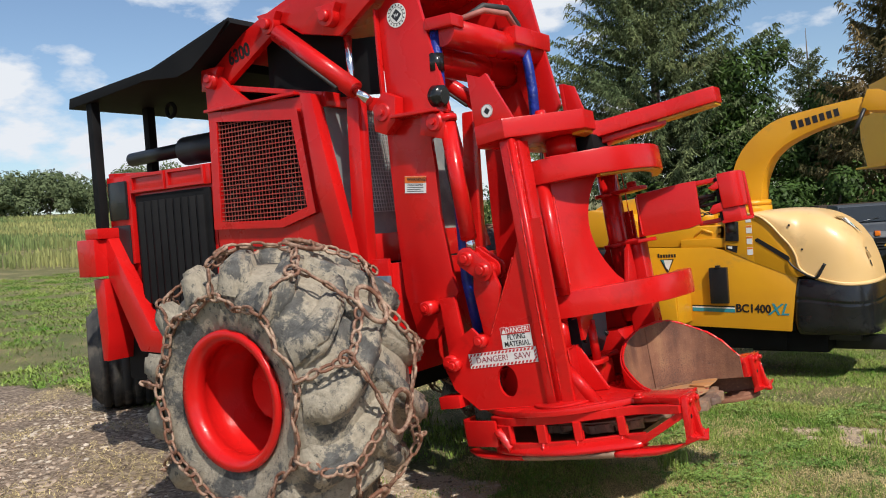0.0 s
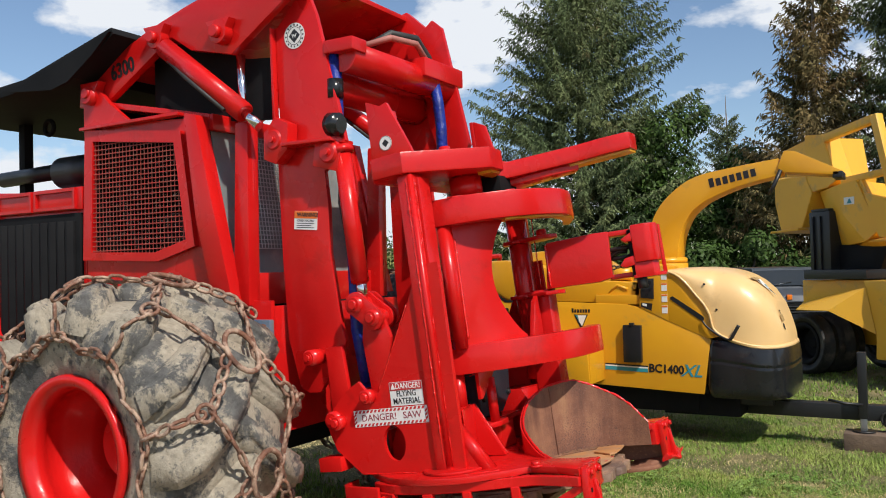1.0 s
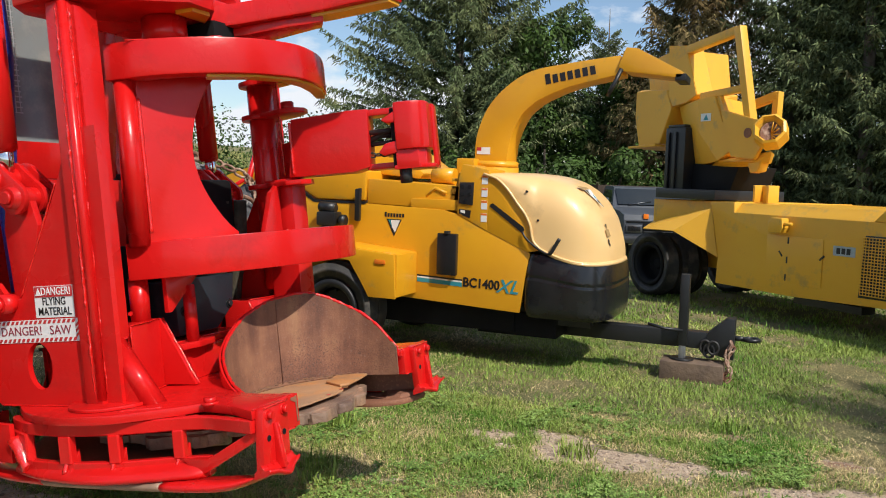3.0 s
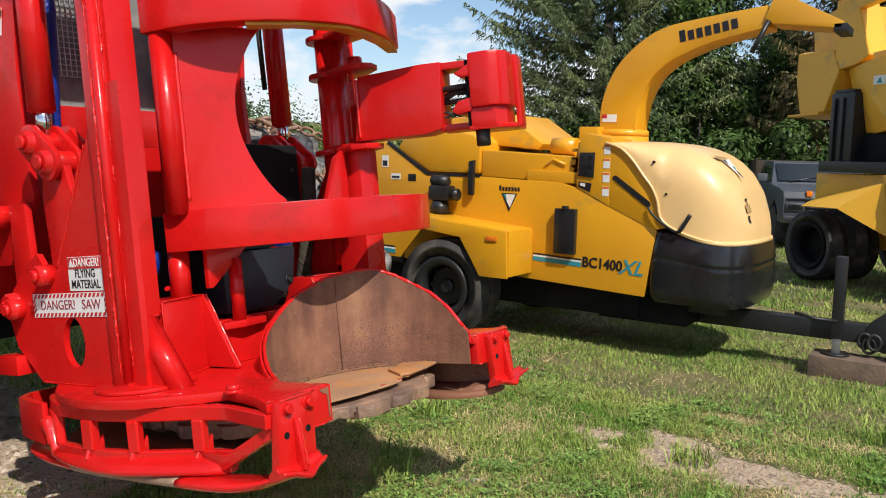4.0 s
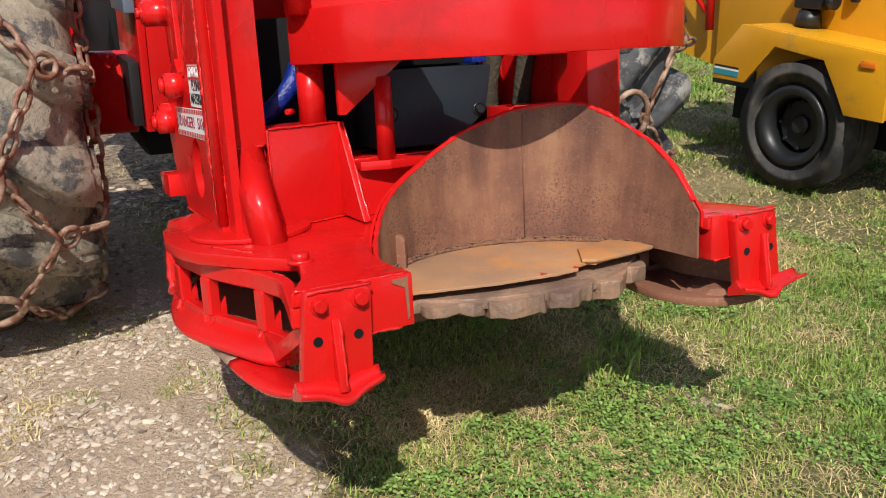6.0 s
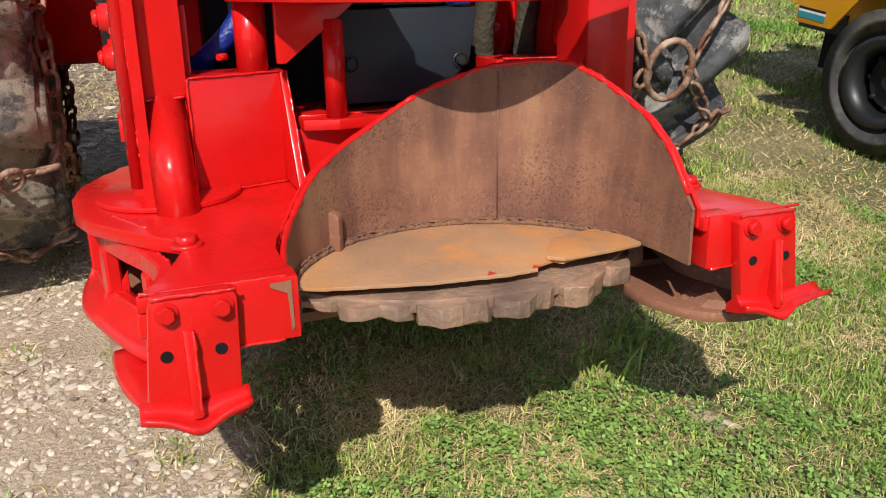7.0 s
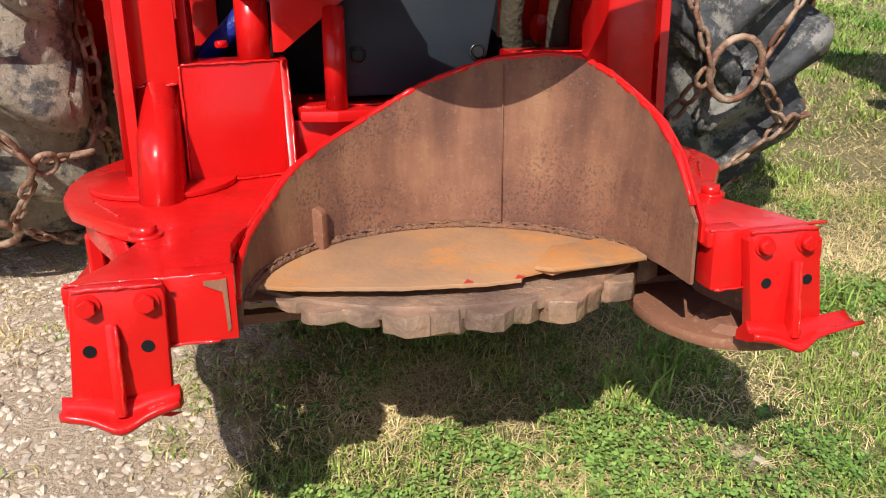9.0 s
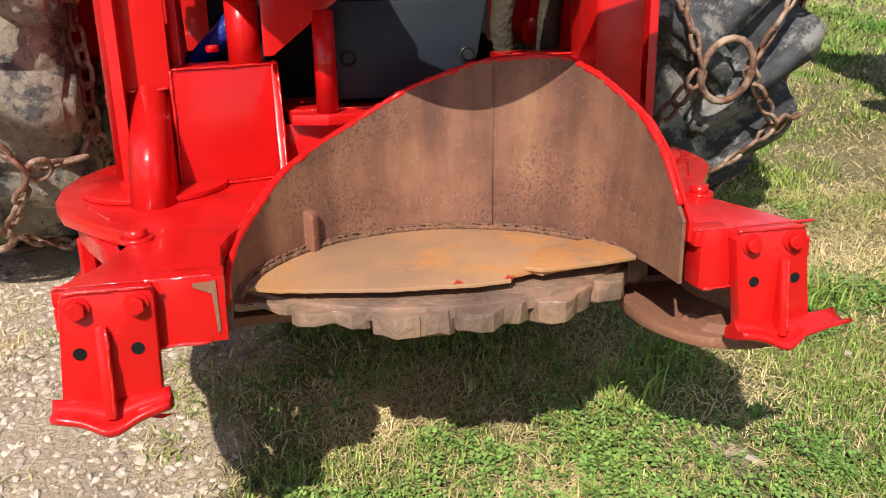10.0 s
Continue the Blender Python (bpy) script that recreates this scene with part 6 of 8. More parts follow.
# maker's mark as plain shapes
for i in range(7):
    cp("name_bar", box(-3.335 + 0.027 * i, -3.317 + 0.027 * i, CN - 0.003, CN - 0.001, 1.148, 1.178 if i else 1.188, bev=0), INK, main, "black maker's name bar")
sh = cp("shield_mark", prism([(-3.315, 1.13), (-3.175, 1.13), (-3.245, 0.985)], "y", CN - 0.003, CN - 0.001), INK, None, "white, teal and black triangular mark")
cp("shield_inner", prism([(-3.275, 1.122), (-3.19, 1.122), (-3.235, 1.02), (-3.262, 1.06)], "y", CN - 0.0045, CN - 0.0031), WHITE, sh)
cp("shield_side", prism([(-3.30, 1.124), (-3.278, 1.124), (-3.264, 1.062)], "y", CN - 0.0045, CN - 0.0031), TEAL, sh)


def loft(fn, nx, na, material, name, parent=None, label=""):
    bm = bmesh.new()
    rows = [[bm.verts.new(fn(i / nx, j / na)) for j in range(na + 1)] for i in range(nx + 1)]
    for A, B in zip(rows, rows[1:]):
        for j in range(na):
            bm.faces.new((A[j], A[j + 1], B[j + 1], B[j])).smooth = True
    bmesh.ops.recalc_face_normals(bm, faces=bm.faces)
    return cp(name, bm, material, parent, label)


# engine hood: rounded fibreglass shell, its near edge swept down in a long curve
HOOD_X = (-2.46, -2.35, -2.257, -2.172, -2.106, -2.059, -2.035, -1.967, -1.895, -1.81, -1.72, -1.64, -1.56, -1.51, -1.47, -1.45)
HOOD_TOP = (1.533, 1.546, 1.548, 1.547, 1.542, 1.538, 1.535, 1.525, 1.508, 1.475, 1.420, 1.345, 1.225, 1.095, 0.97, 0.876)
HOOD_BASE = (1.528, 1.493, 1.413, 1.305, 1.225, 1.13, 1.02, 0.955, 0.923, 0.895, 0.872, 0.862, 0.862, 0.864, 0.868, 0.870)


def hood_half(x):
    """Half the hood's width: straight sides, then a round nose."""
    q = min(1.0, max(0.0, (x + 1.95) / 0.50))
    return 0.582 * (1 - q ** 2.8) ** (1 / 2.8)


def hood(f, g):
    x = -2.46 + 1.01 * math.sin(f * math.pi / 2)
    top = float(np.interp(x, HOOD_X, HOOD_TOP))
    base = min(float(np.interp(x, HOOD_X, HOOD_BASE)), top - 0.003)
    hw = hood_half(x)
    a = math.pi * g
    n = 4.2
    c, s = math.cos(a), math.sin(a)
    yy = 8.93 - hw * math.copysign(abs(c) ** (2 / n), c)
    zz = base + (top - base) * abs(s) ** (2 / n)
    return (x, yy, zz)


hd = loft(hood, 60, 44, CREAM, "engine_hood", None, "faded pale yellow fibreglass engine hood")
lip = curved(list(zip(HOOD_X, HOOD_BASE)), 3)
nose = [(-1.95 + 0.50 * math.sin(math.pi * i / 36), 0) for i in range(19)]
nose = [(x, float(np.interp(x, HOOD_X, HOOD_BASE))) for x, z in nose]
edge = [(x, z) for x, z in lip if x < -1.96] + nose
near_edge = [(x, 8.93 - hood_half(x) - 0.004, z) for x, z in edge]
far_edge = [(x, 8.93 + hood_half(x) + 0.004, z) for x, z in nose[:-1]]
cp("hood_rim", pipe(near_edge + far_edge[::-1], 0.010, 8), CREAM, hd)
bm = bmesh.new()
low = [(x, y, z) for x, y, z in near_edge if x > -2.0] + far_edge[::-1]
for p, q in zip(low, low[1:]):
    quad = [bm.verts.new(c) for c in ((p[0] + 0.004, p[1], p[2] + 0.004), (q[0] + 0.004, q[1], q[2] + 0.004), (q[0] + 0.012, q[1], q[2] - 0.022), (p[0] + 0.012, p[1], p[2] - 0.022))]
    bm.faces.new(quad).smooth = True
bmesh.ops.remove_doubles(bm, verts=bm.verts, dist=1e-5)
bmesh.ops.solidify(bm, geom=list(bm.faces), thickness=0.006)
cp("hood_flange", bm, CREAM, hd)
cp("engine_block", box(-2.35, -1.85, 8.60, 9.25, 0.6, 1.15), BLACK)
swept = [(-2.42, 1.075), (-2.08, 0.925), (-1.985, 0.945), (-2.045, 1.02), (-2.07, 1.13), (-2.117, 1.225), (-2.183, 1.305), (-2.268, 1.413), (-2.36, 1.493), (-2.42, 1.533)]
cp("side_lower", prism(swept, "y", CN - 0.004, CN + 0.35, bev=0.003))
cp("hood_slot", prism([(-2.402, 1.272), (-2.396, 1.290), (-2.376, 1.297), (-2.118, 1.122), (-2.106, 1.098), (-2.122, 1.079), (-2.138, 1.083)], "y", CN - 0.009, CN - 0.005), BLACK)
cp("hood_handle", pipe(curved([(-2.121, CN - 0.02, 1.085), (-2.09, CN - 0.03, 1.04), (-2.017, CN - 0.035, 0.982), (-1.93, CN - 0.04, 0.932), (-1.885, CN - 0.045, 0.93), (-1.85, CN - 0.045, 0.985), (-1.815, CN - 0.045, 1.048)], 3), [0.009] * 12 + [0.015] * 7, 8), BLACK)
for x, y in ((-2.10, 1.40), (-2.0, 1.18)):
    cp("hood_stud", rod((x, CN - 0.018, y), (x, CN + 0.03, y), 0.009, seg=10), BLACK, hd)


def on_hood(x, y, z, n):
    """A frame on the hood's skin: x down the slope, y across, z outward."""
    n = Vector(n).normalized()
    side = Vector((0, 1, 0)) - n * n.y
    side.normalize()
    return Matrix.Translation(Vector((x, y, z)) + n * 0.006) @ Matrix((side.cross(n), side, n)).transposed().to_4x4()


MK = on_hood(-1.648, 8.711, 1.354, (0.70, -0.04, 0.71))
mk2 = part("hood_mark", prism([(-0.095, -0.07), (-0.095, 0.08), (0.10, 0.015)], "z", 0.0, 0.003), WHITE, hd, "black, white and teal triangular mark", m=MK)
part("mark_dark", prism([(-0.092, -0.067), (-0.092, 0.0), (-0.045, -0.036)], "z", 0.0032, 0.0042), INK, mk2, m=MK)
part("mark_dark", prism([(0.0, 0.012), (0.022, 0.034), (0.092, 0.014), (0.04, -0.004)], "z", 0.0032, 0.0042), INK, mk2, m=MK)
part("mark_side", prism([(-0.04, 0.03), (-0.02, 0.045), (0.02, 0.015), (-0.01, 0.0)], "z", 0.0032, 0.0042), TEAL, mk2, m=MK)
PATCH = on_hood(-1.745, 8.705, 1.440, (0.58, -0.03, 0.81))
part("worn_patch", prism([(-0.02, -0.11), (0.03, -0.10), (0.045, 0.10), (0.005, 0.09)], "z", -0.001, 0.0005), STAIN, hd, "dull brown scuff on the hood", m=PATCH)
LB = on_hood(-1.526, 8.627, 1.118, (0.936, -0.11, 0.335))
lb = part("faded_label", prism([(0.0, -0.035), (0.0, 0.045), (0.055, 0.045), (0.055, -0.035)], "z", -0.001, 0.0006), STAIN, hd, "faded square label", m=LB)
part("label_bar", prism([(-0.045, -0.008), (-0.045, 0.022), (-0.033, 0.022), (-0.033, 0.012), (0.002, 0.012), (0.002, 0.002), (-0.033, 0.002), (-0.033, -0.008)], "z", 0.0, 0.0015), INK, lb, m=LB)
LB = on_hood(-1.499, 8.61, 1.02, (0.955, -0.19, 0.226))
part("chipped_spot", prism([(-0.03, -0.006), (-0.02, 0.012), (0.0, 0.008), (0.022, 0.018), (0.03, 0.008), (0.008, -0.006), (-0.01, -0.012)], "z", -0.001, 0.0012), INK, hd, m=LB)
# fuel tank
def tank(f, g):
    a = 2 * math.pi * g
    c, s = math.cos(a), math.sin(a)
    n = 3.6 if c > 0 else 9.0
    k = 1.0 - 0.055 * max(0.0, (0.2 - f) / 0.2) ** 2.6 - 0.05 * max(0.0, (f - 0.6) / 0.4) ** 2 - (0.010 if 0.60 < f < 0.66 else 0)
    x = -1.775 + 0.345 * k * math.copysign(abs(c) ** (2 / n), c)
    y = 8.93 + 0.60 * k * math.copysign(abs(s) ** (2 / n), s)
    top = min(0.912, float(np.interp(x, HOOD_X, HOOD_BASE)) - 0.020)
    return (x, y, 0.415 + (top - 0.415) * f)


tk = loft(tank, 40, 64, SATIN, "fuel_tank", None, "glossy black plastic fuel tank")
cp("tank_top", box(-2.05, -1.50, 8.46, 9.40, 0.80, 0.835), SATIN, tk)
cp("tank_floor", box(-2.05, -1.52, 8.46, 9.40, 0.405, 0.43), SATIN, tk)
# chute: swept square duct
outerc = [(-2.76, 1.64), (-2.75, 1.85), (-2.66, 2.09), (-2.50, 2.27), (-2.28, 2.40), (-1.95, 2.46), (-1.54, 2.51)]
innerc = [(-2.47, 1.64), (-2.44, 1.84), (-2.36, 2.02), (-2.26, 2.12), (-2.14, 2.19), (-1.90, 2.28), (-1.52, 2.36)]
chute = cp("chute", prism(curved(outerc, 4) + curved(innerc, 4)[::-1], "y", 8.92, 9.20, bev=0.006))
cp("chute_collar", rod((-2.615, 9.06, 1.585), (-2.615, 9.06, 1.645), 0.20, seg=28, bev=0.008))
cp("chute_base", rod((-2.62, 9.02, 1.40), (-2.62, 9.02, 1.59), 0.22, seg=28))
cp("chute_bracket", box(-2.88, -2.72, 8.80, 8.95, 1.52, 1.66, bev=0.01))
cp("chute_flap", prism([(-1.55, 2.42), (-1.49, 2.57), (-1.40, 2.56), (-1.03, 2.36), (-1.06, 2.32), (-1.5, 2.38)], "y", 8.90, 9.22, bev=0.006))
cp("flap_edge", box(-1.10, -1.02, 8.90, 9.22, 2.30, 2.355), BLACK)
cp("flap_lever", pipe([(-1.52, 8.9, 2.40), (-1.58, 8.88, 2.26), (-1.62, 8.88, 2.18)], 0.018, 8), BLACK)
for i in range(7):
    own = box(-0.022, 0.022, 0, 0.002, -0.035, 0.035 if i else 0.05, bev=0)
    own.transform(Matrix.Translation((-2.13 + 0.062 * i, 8.917, 2.325 + 0.012 * i)) @ Matrix.Rotation(radians(-11), 4, "Y"))
    cp("name_bar", own, INK, chute, "black maker's name bar")
lb = cp("chute_label", box(-2.74, -2.62, 8.916, 8.919, 1.70, 1.76, bev=0), WHITE, chute, "white and red safety label")
cp("label_band", box(-2.74, -2.70, 8.9145, 8.916, 1.73, 1.76, bev=0), DRED, lb)
# frame, tongue, jack, coupler
cp("frame_rail", box(-4.5, -1.60, 8.55, 8.67, 0.34, 0.50), BLACK)
cp("frame_rail", box(-4.5, -1.60, 9.19, 9.31, 0.34, 0.50), BLACK)
cp("frame_cross", box(-2.52, -1.86, 8.50, 9.36, 0.235, 0.42), MATBLACK)
cp("under_guard", box(-4.5, -2.2, 8.46, 9.4, 0.26, 0.52), MATBLACK)
cp("rear_skirt", prism([(-4.62, 0.50), (-4.25, 0.50), (-4.25, 0.62), (-4.62, 0.66)], "y", CN - 0.01, CN + 0.02), BLACK)
cp("tongue", box(-2.0, -0.62, 8.84, 8.96, 0.215, 0.345, bev=0.008), BLACK)
cp("coupler_plate", prism([(-0.78, 0.20), (-0.54, 0.15), (-0.54, 0.47), (-0.60, 0.47), (-0.74, 0.345)], "y", 8.83, 8.97, bev=0.006), BLACK)
cp("pintle_ring", lathe([(0.055 + 0.016 * math.cos(a), 0.016 * math.sin(a)) for a in [2 * math.pi * j / 8 for j in range(8)]], Matrix.Translation((-0.42, 8.90, 0.315)), 24), BLACK)
cp("pintle_shank", rod((-0.56, 8.90, 0.315), (-0.46, 8.90, 0.315), 0.02, seg=12), BLACK)
jk = cp("jack", box(-0.955, -0.885, 8.755, 8.835, 0.24, 0.80, bev=0.008), BLACK, None, "black trailer jack on a timber block")
cp("jack_leg", box(-0.945, -0.895, 8.765, 8.825, 0.14, 0.25), GALV, jk)
cp("jack_foot", rod((-0.92, 8.795, 0.128), (-0.92, 8.795, 0.142), 0.09, seg=20), BLACK, jk)
cp("jack_handle", pipe([(-0.92, 8.76, 0.36), (-1.05, 8.72, 0.37), (-1.18, 8.70, 0.40)], 0.012, 8), BLACK, jk)
bm = bmesh.new()
for i in range(3):
    c = (-0.75 + 0.03 * i, 8.82, 0.24 - 0.03 * (i % 2))
    pipe([(c[0] + 0.04 * math.cos(a), c[1] - 0.012 * i, c[2] + 0.05 * math.sin(a)) for a in [2 * math.pi * j / 14 for j in range(14)]], 0.011, 6, bm, closed=True)
cp("cable_coil", bm, HOSE, None, "coiled black cable")
make_wheel(-3.63, 0.39, 8.02, 0.24, 0.385, 0.215, 0, -1, wc, dish=0.08, rimcol=BLACK, tyrecol=ROADTYRE, lug_h=0.01)
make_wheel(-3.63, 0.39, 9.84, 0.24, 0.385, 0.215, 0, 1, wc, dish=0.08, rimcol=BLACK, tyrecol=ROADTYRE, lug_h=0.01)
tagged(part("timber_block", box(-1.07, -0.60, 8.66, 8.92, -0.02, 0.128, bev=0.012), WOOD), "weathered grey timber block under the trailer jack", "timber block")
sc = thing("safety_chain", (-0.60, 8.74, 0.25), "thin rusty safety chain hanging from the trailer coupler", "chain")
bm = bmesh.new()
link_row([(Vector((-0.565 + 0.02 * math.sin(i), 8.81 - 0.09 * i / 10, 0.30 - 0.30 * i / 10)), Vector((0, -1, 0))) for i in range(11)], bm, 0.042, 0.008)
link_row([(Vector((-0.59 + 0.015 * math.cos(i), 8.80 - 0.06 * i / 10, 0.28 - 0.27 * i / 10)), Vector((1, -1, 0))) for i in range(11)], bm, 0.042, 0.008)
bm.verts.index_update()
left = set(bm.verts)
while left:
    ring, edge = set(), [next(v for v in bm.verts if v in left)]
    while edge:
        v = edge.pop()
        if v in left:
            left.discard(v)
            ring.add(v)
            edge += [e.other_vert(v) for e in v.link_edges]
    order = sorted(ring, key=lambda v: v.index)
    number = {v: i for i, v in enumerate(order)}
    own = bmesh.new()
    copies = [own.verts.new(v.co) for v in order]
    for f in bm.faces:
        if f.verts[0] in ring:
            own.faces.new([copies[number[v]] for v in f.verts]).smooth = True
    part("link", own, CHAIN, sc)
bm.free()

# ---- long yellow machine with its tilted turret ----
YM = Matrix.Translation((-1.2, 12.77, 0)) @ Matrix.Rotation(math.atan2(-0.667, 0.745), 4, "Z")
ym = thing("drum_machine", (-1.2, 12.77, 0), "weathered yellow wheeled machine with a tilted turret and long low body", "heavy machine")


def yp(name, bm, material=OCHRE, parent=None, label="", smooth=False):
    return part(name, bm, material, parent or ym, label, m=YM, smooth=smooth)


yp("body", prism([(0.26, 0.325), (1.4, 0.32), (2.60, 0.36), (5.6, 0.40), (5.6, 1.185), (0.505, 1.19), (0.50, 1.31), (0.10, 1.30), (0.136, 1.22), (0.276, 0.638)], "y", 0.0, 2.0, bev=0.012))
yp("body_top", prism([(0.002, 1.187), (0.11, 1.30), (1.99, 1.30), (1.99, 1.187)], "x", 0.51, 5.59, bev=0.008))
yp("raised_deck", prism([(2.34, 1.19), (2.56, 1.405), (5.6, 1.42), (5.6, 1.19)], "y", -0.004, 1.9, bev=0.01))
yp("belly_box", prism([(2.62, 0.24), (5.4, 0.24), (5.4, 0.40), (2.62, 0.36)], "y", 0.05, 1.6, bev=0.01))
yp("belly_rail", box(1.35, 2.2, 0.1, 0.3, 0.24, 0.32), BLACK)
# hood over the wheels
yp("fender", prism([(-1.42, 0.94), (-1.42, 1.285), (0.10, 1.30), (0.10, 0.94)], "y", 0.40, 0.42, bev=0.005))
yp("fender_top", prism([(-1.42, 1.255), (-1.42, 1.287), (0.10, 1.302), (0.10, 1.27)], "y", 0.421, 2.0, bev=0.004))
bm = bmesh.new()
D, C, B, A, F = (-0.77, -0.30, 0.917), (-0.19, -0.30, 0.924), (0.276, -0.004, 0.638), (0.136, -0.004, 1.22), (-1.43, 0.40, 0.97)
v = [bm.verts.new(q) for q in (D, C, A, F, B)]
bm.faces.new((v[0], v[1], v[2], v[3]))
bm.faces.new((v[1], v[4], v[2]))
bmesh.ops.triangulate(bm, faces=bm.faces)
bmesh.ops.recalc_face_normals(bm, faces=bm.faces)
bmesh.ops.solidify(bm, geom=list(bm.faces), thickness=0.012)
bmesh.ops.recalc_face_normals(bm, faces=bm.faces)
yp("fender_flare", bm)
yp("inner_wall", box(-1.1, 0.0, 0.75, 0.8, 0.4, 1.27))
# side details
vf = yp("vent_frame", prism([(2.27, 1.05), (2.86, 1.05), (2.84, 0.44), (2.23, 0.43)], "y", -0.012, -0.001, bev=0.003), BLACK, None, "dark vent opening")
bm = bmesh.new()
for i in range(9):
    a = 0.035 * i
    wire(bm, (2.25 + a, -0.018, 0.46), (2.25 + a, -0.018, 1.03), 0.005)
for i in range(20):
    wire(bm, (2.25, -0.02, 0.46 + 0.03 * i), (2.56, -0.02, 0.46 + 0.03 * i), 0.005)
part("vent_mesh", bm, OCHRE, vf, "yellow expanded metal mesh", m=YM)
yp("vent_box", box(2.58, 2.82, -0.022, -0.013, 0.47, 0.95, bev=0.01), BLACK, vf)
for x0, x1, z0, z1 in ((1.03, 1.78, 0.46, 0.97), (3.0, 3.35, 0.55, 1.0)):
    yp("hatch", box(x0, x1, -0.010, -0.001, z0, z1, bev=0.004))
yp("hatch_latch", box(3.05, 3.30, -0.03, -0.011, 0.78, 0.90, bev=0.005))
dc = yp("maker_plate", box(1.90, 2.16, -0.004, -0.001, 0.82, 0.92, bev=0), GREY, None, "pale worn maker's plate")
bm = None
for i in range(3):
    bm = box(1.94 + 0.06 * i, 1.985 + 0.06 * i, -0.0055, -0.004, 0.84, 0.90, bm, 0)
yp("plate_bars", bm, INK, dc)
for x, z, a in ((1.329, 0.925, 0), (1.233, 0.774, -40), (1.322, 0.712, 0), (1.314, 0.521, 0), (1.772, 0.775, 48)):
    own = box(-0.011, 0.011, -0.012, -0.002, -0.037, 0.037, bev=0.003)
    own.transform(Matrix.Translation((x, 0, z)) @ Matrix.Rotation(radians(a), 4, "Y"))
    yp("slot", own, BLACK)
lg = yp("lift_lug", prism([(1.12, 1.0), (1.30, 1.0), (1.32, 1.06), (1.31, 1.165), (1.16, 1.165), (1.12, 1.12)], "y", -0.11, -0.001, bev=0.014))
yp("lug_pin", rod((1.29, -0.07, 1.10), (1.42, -0.07, 1.105), 0.018, seg=12, bev=0.004), OCHRE, lg)
for a in (0.43, 0.64):
    yp("deck_lug", box(a, a + 0.03, 0.35, 0.52, 1.31, 1.515, bev=0.005))
yp("deck_lug", box(0.461, 0.639, 0.47, 0.52, 1.31, 1.512, bev=0.005))
# turret
def hull(name, pts, material=OCHRE, parent=None, label=""):
    """An angular welded box: the hull of its corners, edges a little rounded."""
    bm = bmesh.new()
    for q in pts:
        bm.verts.new(q)
    bmesh.ops.convex_hull(bm, input=bm.verts)
    bmesh.ops.dissolve_limit(bm, angle_limit=0.02, verts=bm.verts, edges=bm.edges)
    bmesh.ops.bevel(bm, geom=[e for e in bm.edges if e.calc_face_angle(0) > 0.2], offset=0.008, segments=2, affect="EDGES")
    return yp(name, bm, material, parent, label)


def slab_pts(poly, b0, b1):
    return [(a, b, z) for a, z in poly for b in (b0, b1)]


post = yp("turret_post", box(-1.25, -0.86, 0.40, 0.75, 1.31, 2.26, bev=0.015), BLACK)
yp("post_cap", box(-1.23, -0.9, 0.42, 0.70, 2.261, 2.30, bev=0.01), BLACK, post)
for a in (-1.20, -1.06):
    yp("post_rib", box(a, a + 0.05, 0.37, 0.40, 1.33, 2.2, bev=0.006), BLACK, post)
yp("turret_base", box(-1.28, -0.15, 0.30, 1.5, 1.31, 1.44, bev=0.01), BLACK)
yp("turret_tub", prism([(-0.88, 1.44), (-0.15, 1.44), (-0.02, 1.74), (-0.85, 1.78)], "y", 0.55, 1.2, bev=0.01), MATBLACK)
hull("turret_shell", [(-2.06, 0.5, 2.82), (-1.40, 0.5, 2.80), (-1.28, 0.5, 2.55), (-1.50, 0.5, 2.06), (-1.95, 0.5, 2.04), (-2.06, 0.5, 2.45), (-2.34, 0.85, 2.90), (-2.36, 0.85, 2.44), (-2.30, 0.85, 2.0), (-2.34, 1.7, 2.90), (-2.3, 1.7, 2.0), (-1.4, 1.7, 2.06), (-1.28, 1.7, 2.8)])
yp("shell_rib", prism([(-2.10, 2.0), (-1.50, 2.02), (-1.50, 2.05), (-2.10, 2.03)], "y", 0.42, 0.60, bev=0.004))
hull("upper_shell", [(-2.25, 0.85, 3.30), (-1.52, 0.75, 3.40), (-1.40, 0.75, 2.72), (-2.20, 0.85, 2.82), (-2.25, 1.7, 3.30), (-1.52, 1.7, 3.40), (-1.40, 1.7, 2.72), (-2.20, 1.7, 2.82)])
hull("column", slab_pts([(-1.40, 3.40), (-1.05, 3.36), (-0.80, 2.69), (-0.98, 2.60), (-1.27, 2.56), (-1.37, 2.73)], 0.50, 0.80))
hull("side_block", [(-1.27, 0.62, 2.56), (-0.70, 0.42, 2.61), (-0.63, 0.42, 2.18), (-0.26, 0.42, 1.81), (-0.90, 0.62, 1.75), (-1.02, 0.62, 1.96), (-0.38, 0.42, 2.64), (-0.02, 0.42, 1.95), (-1.2, 1.3, 2.56), (-0.5, 1.1, 2.60), (-0.15, 1.0, 1.9), (-0.9, 1.3, 1.75)])
hull("front_cheek", slab_pts([(-0.21, 2.45), (0.27, 2.31), (0.50, 2.27), (0.54, 2.02), (0.39, 1.82), (0.01, 1.86)], 0.36, 0.418))
yp("cheek_hole", rod((0.28, 0.352, 2.14), (0.28, 0.362, 2.14), 0.06, seg=20), RUST, None, "rusty round hole")
hull("underside", [(-0.31, 0.45, 1.81), (0.31, 0.42, 1.80), (0.58, 0.45, 1.92), (0.50, 0.5, 1.78), (0.17, 0.5, 1.74), (-0.6, 0.6, 1.73), (-0.6, 0.9, 1.73), (0.3, 0.75, 1.78), (0.35, 0.75, 1.90), (-0.3, 0.9, 1.81)])
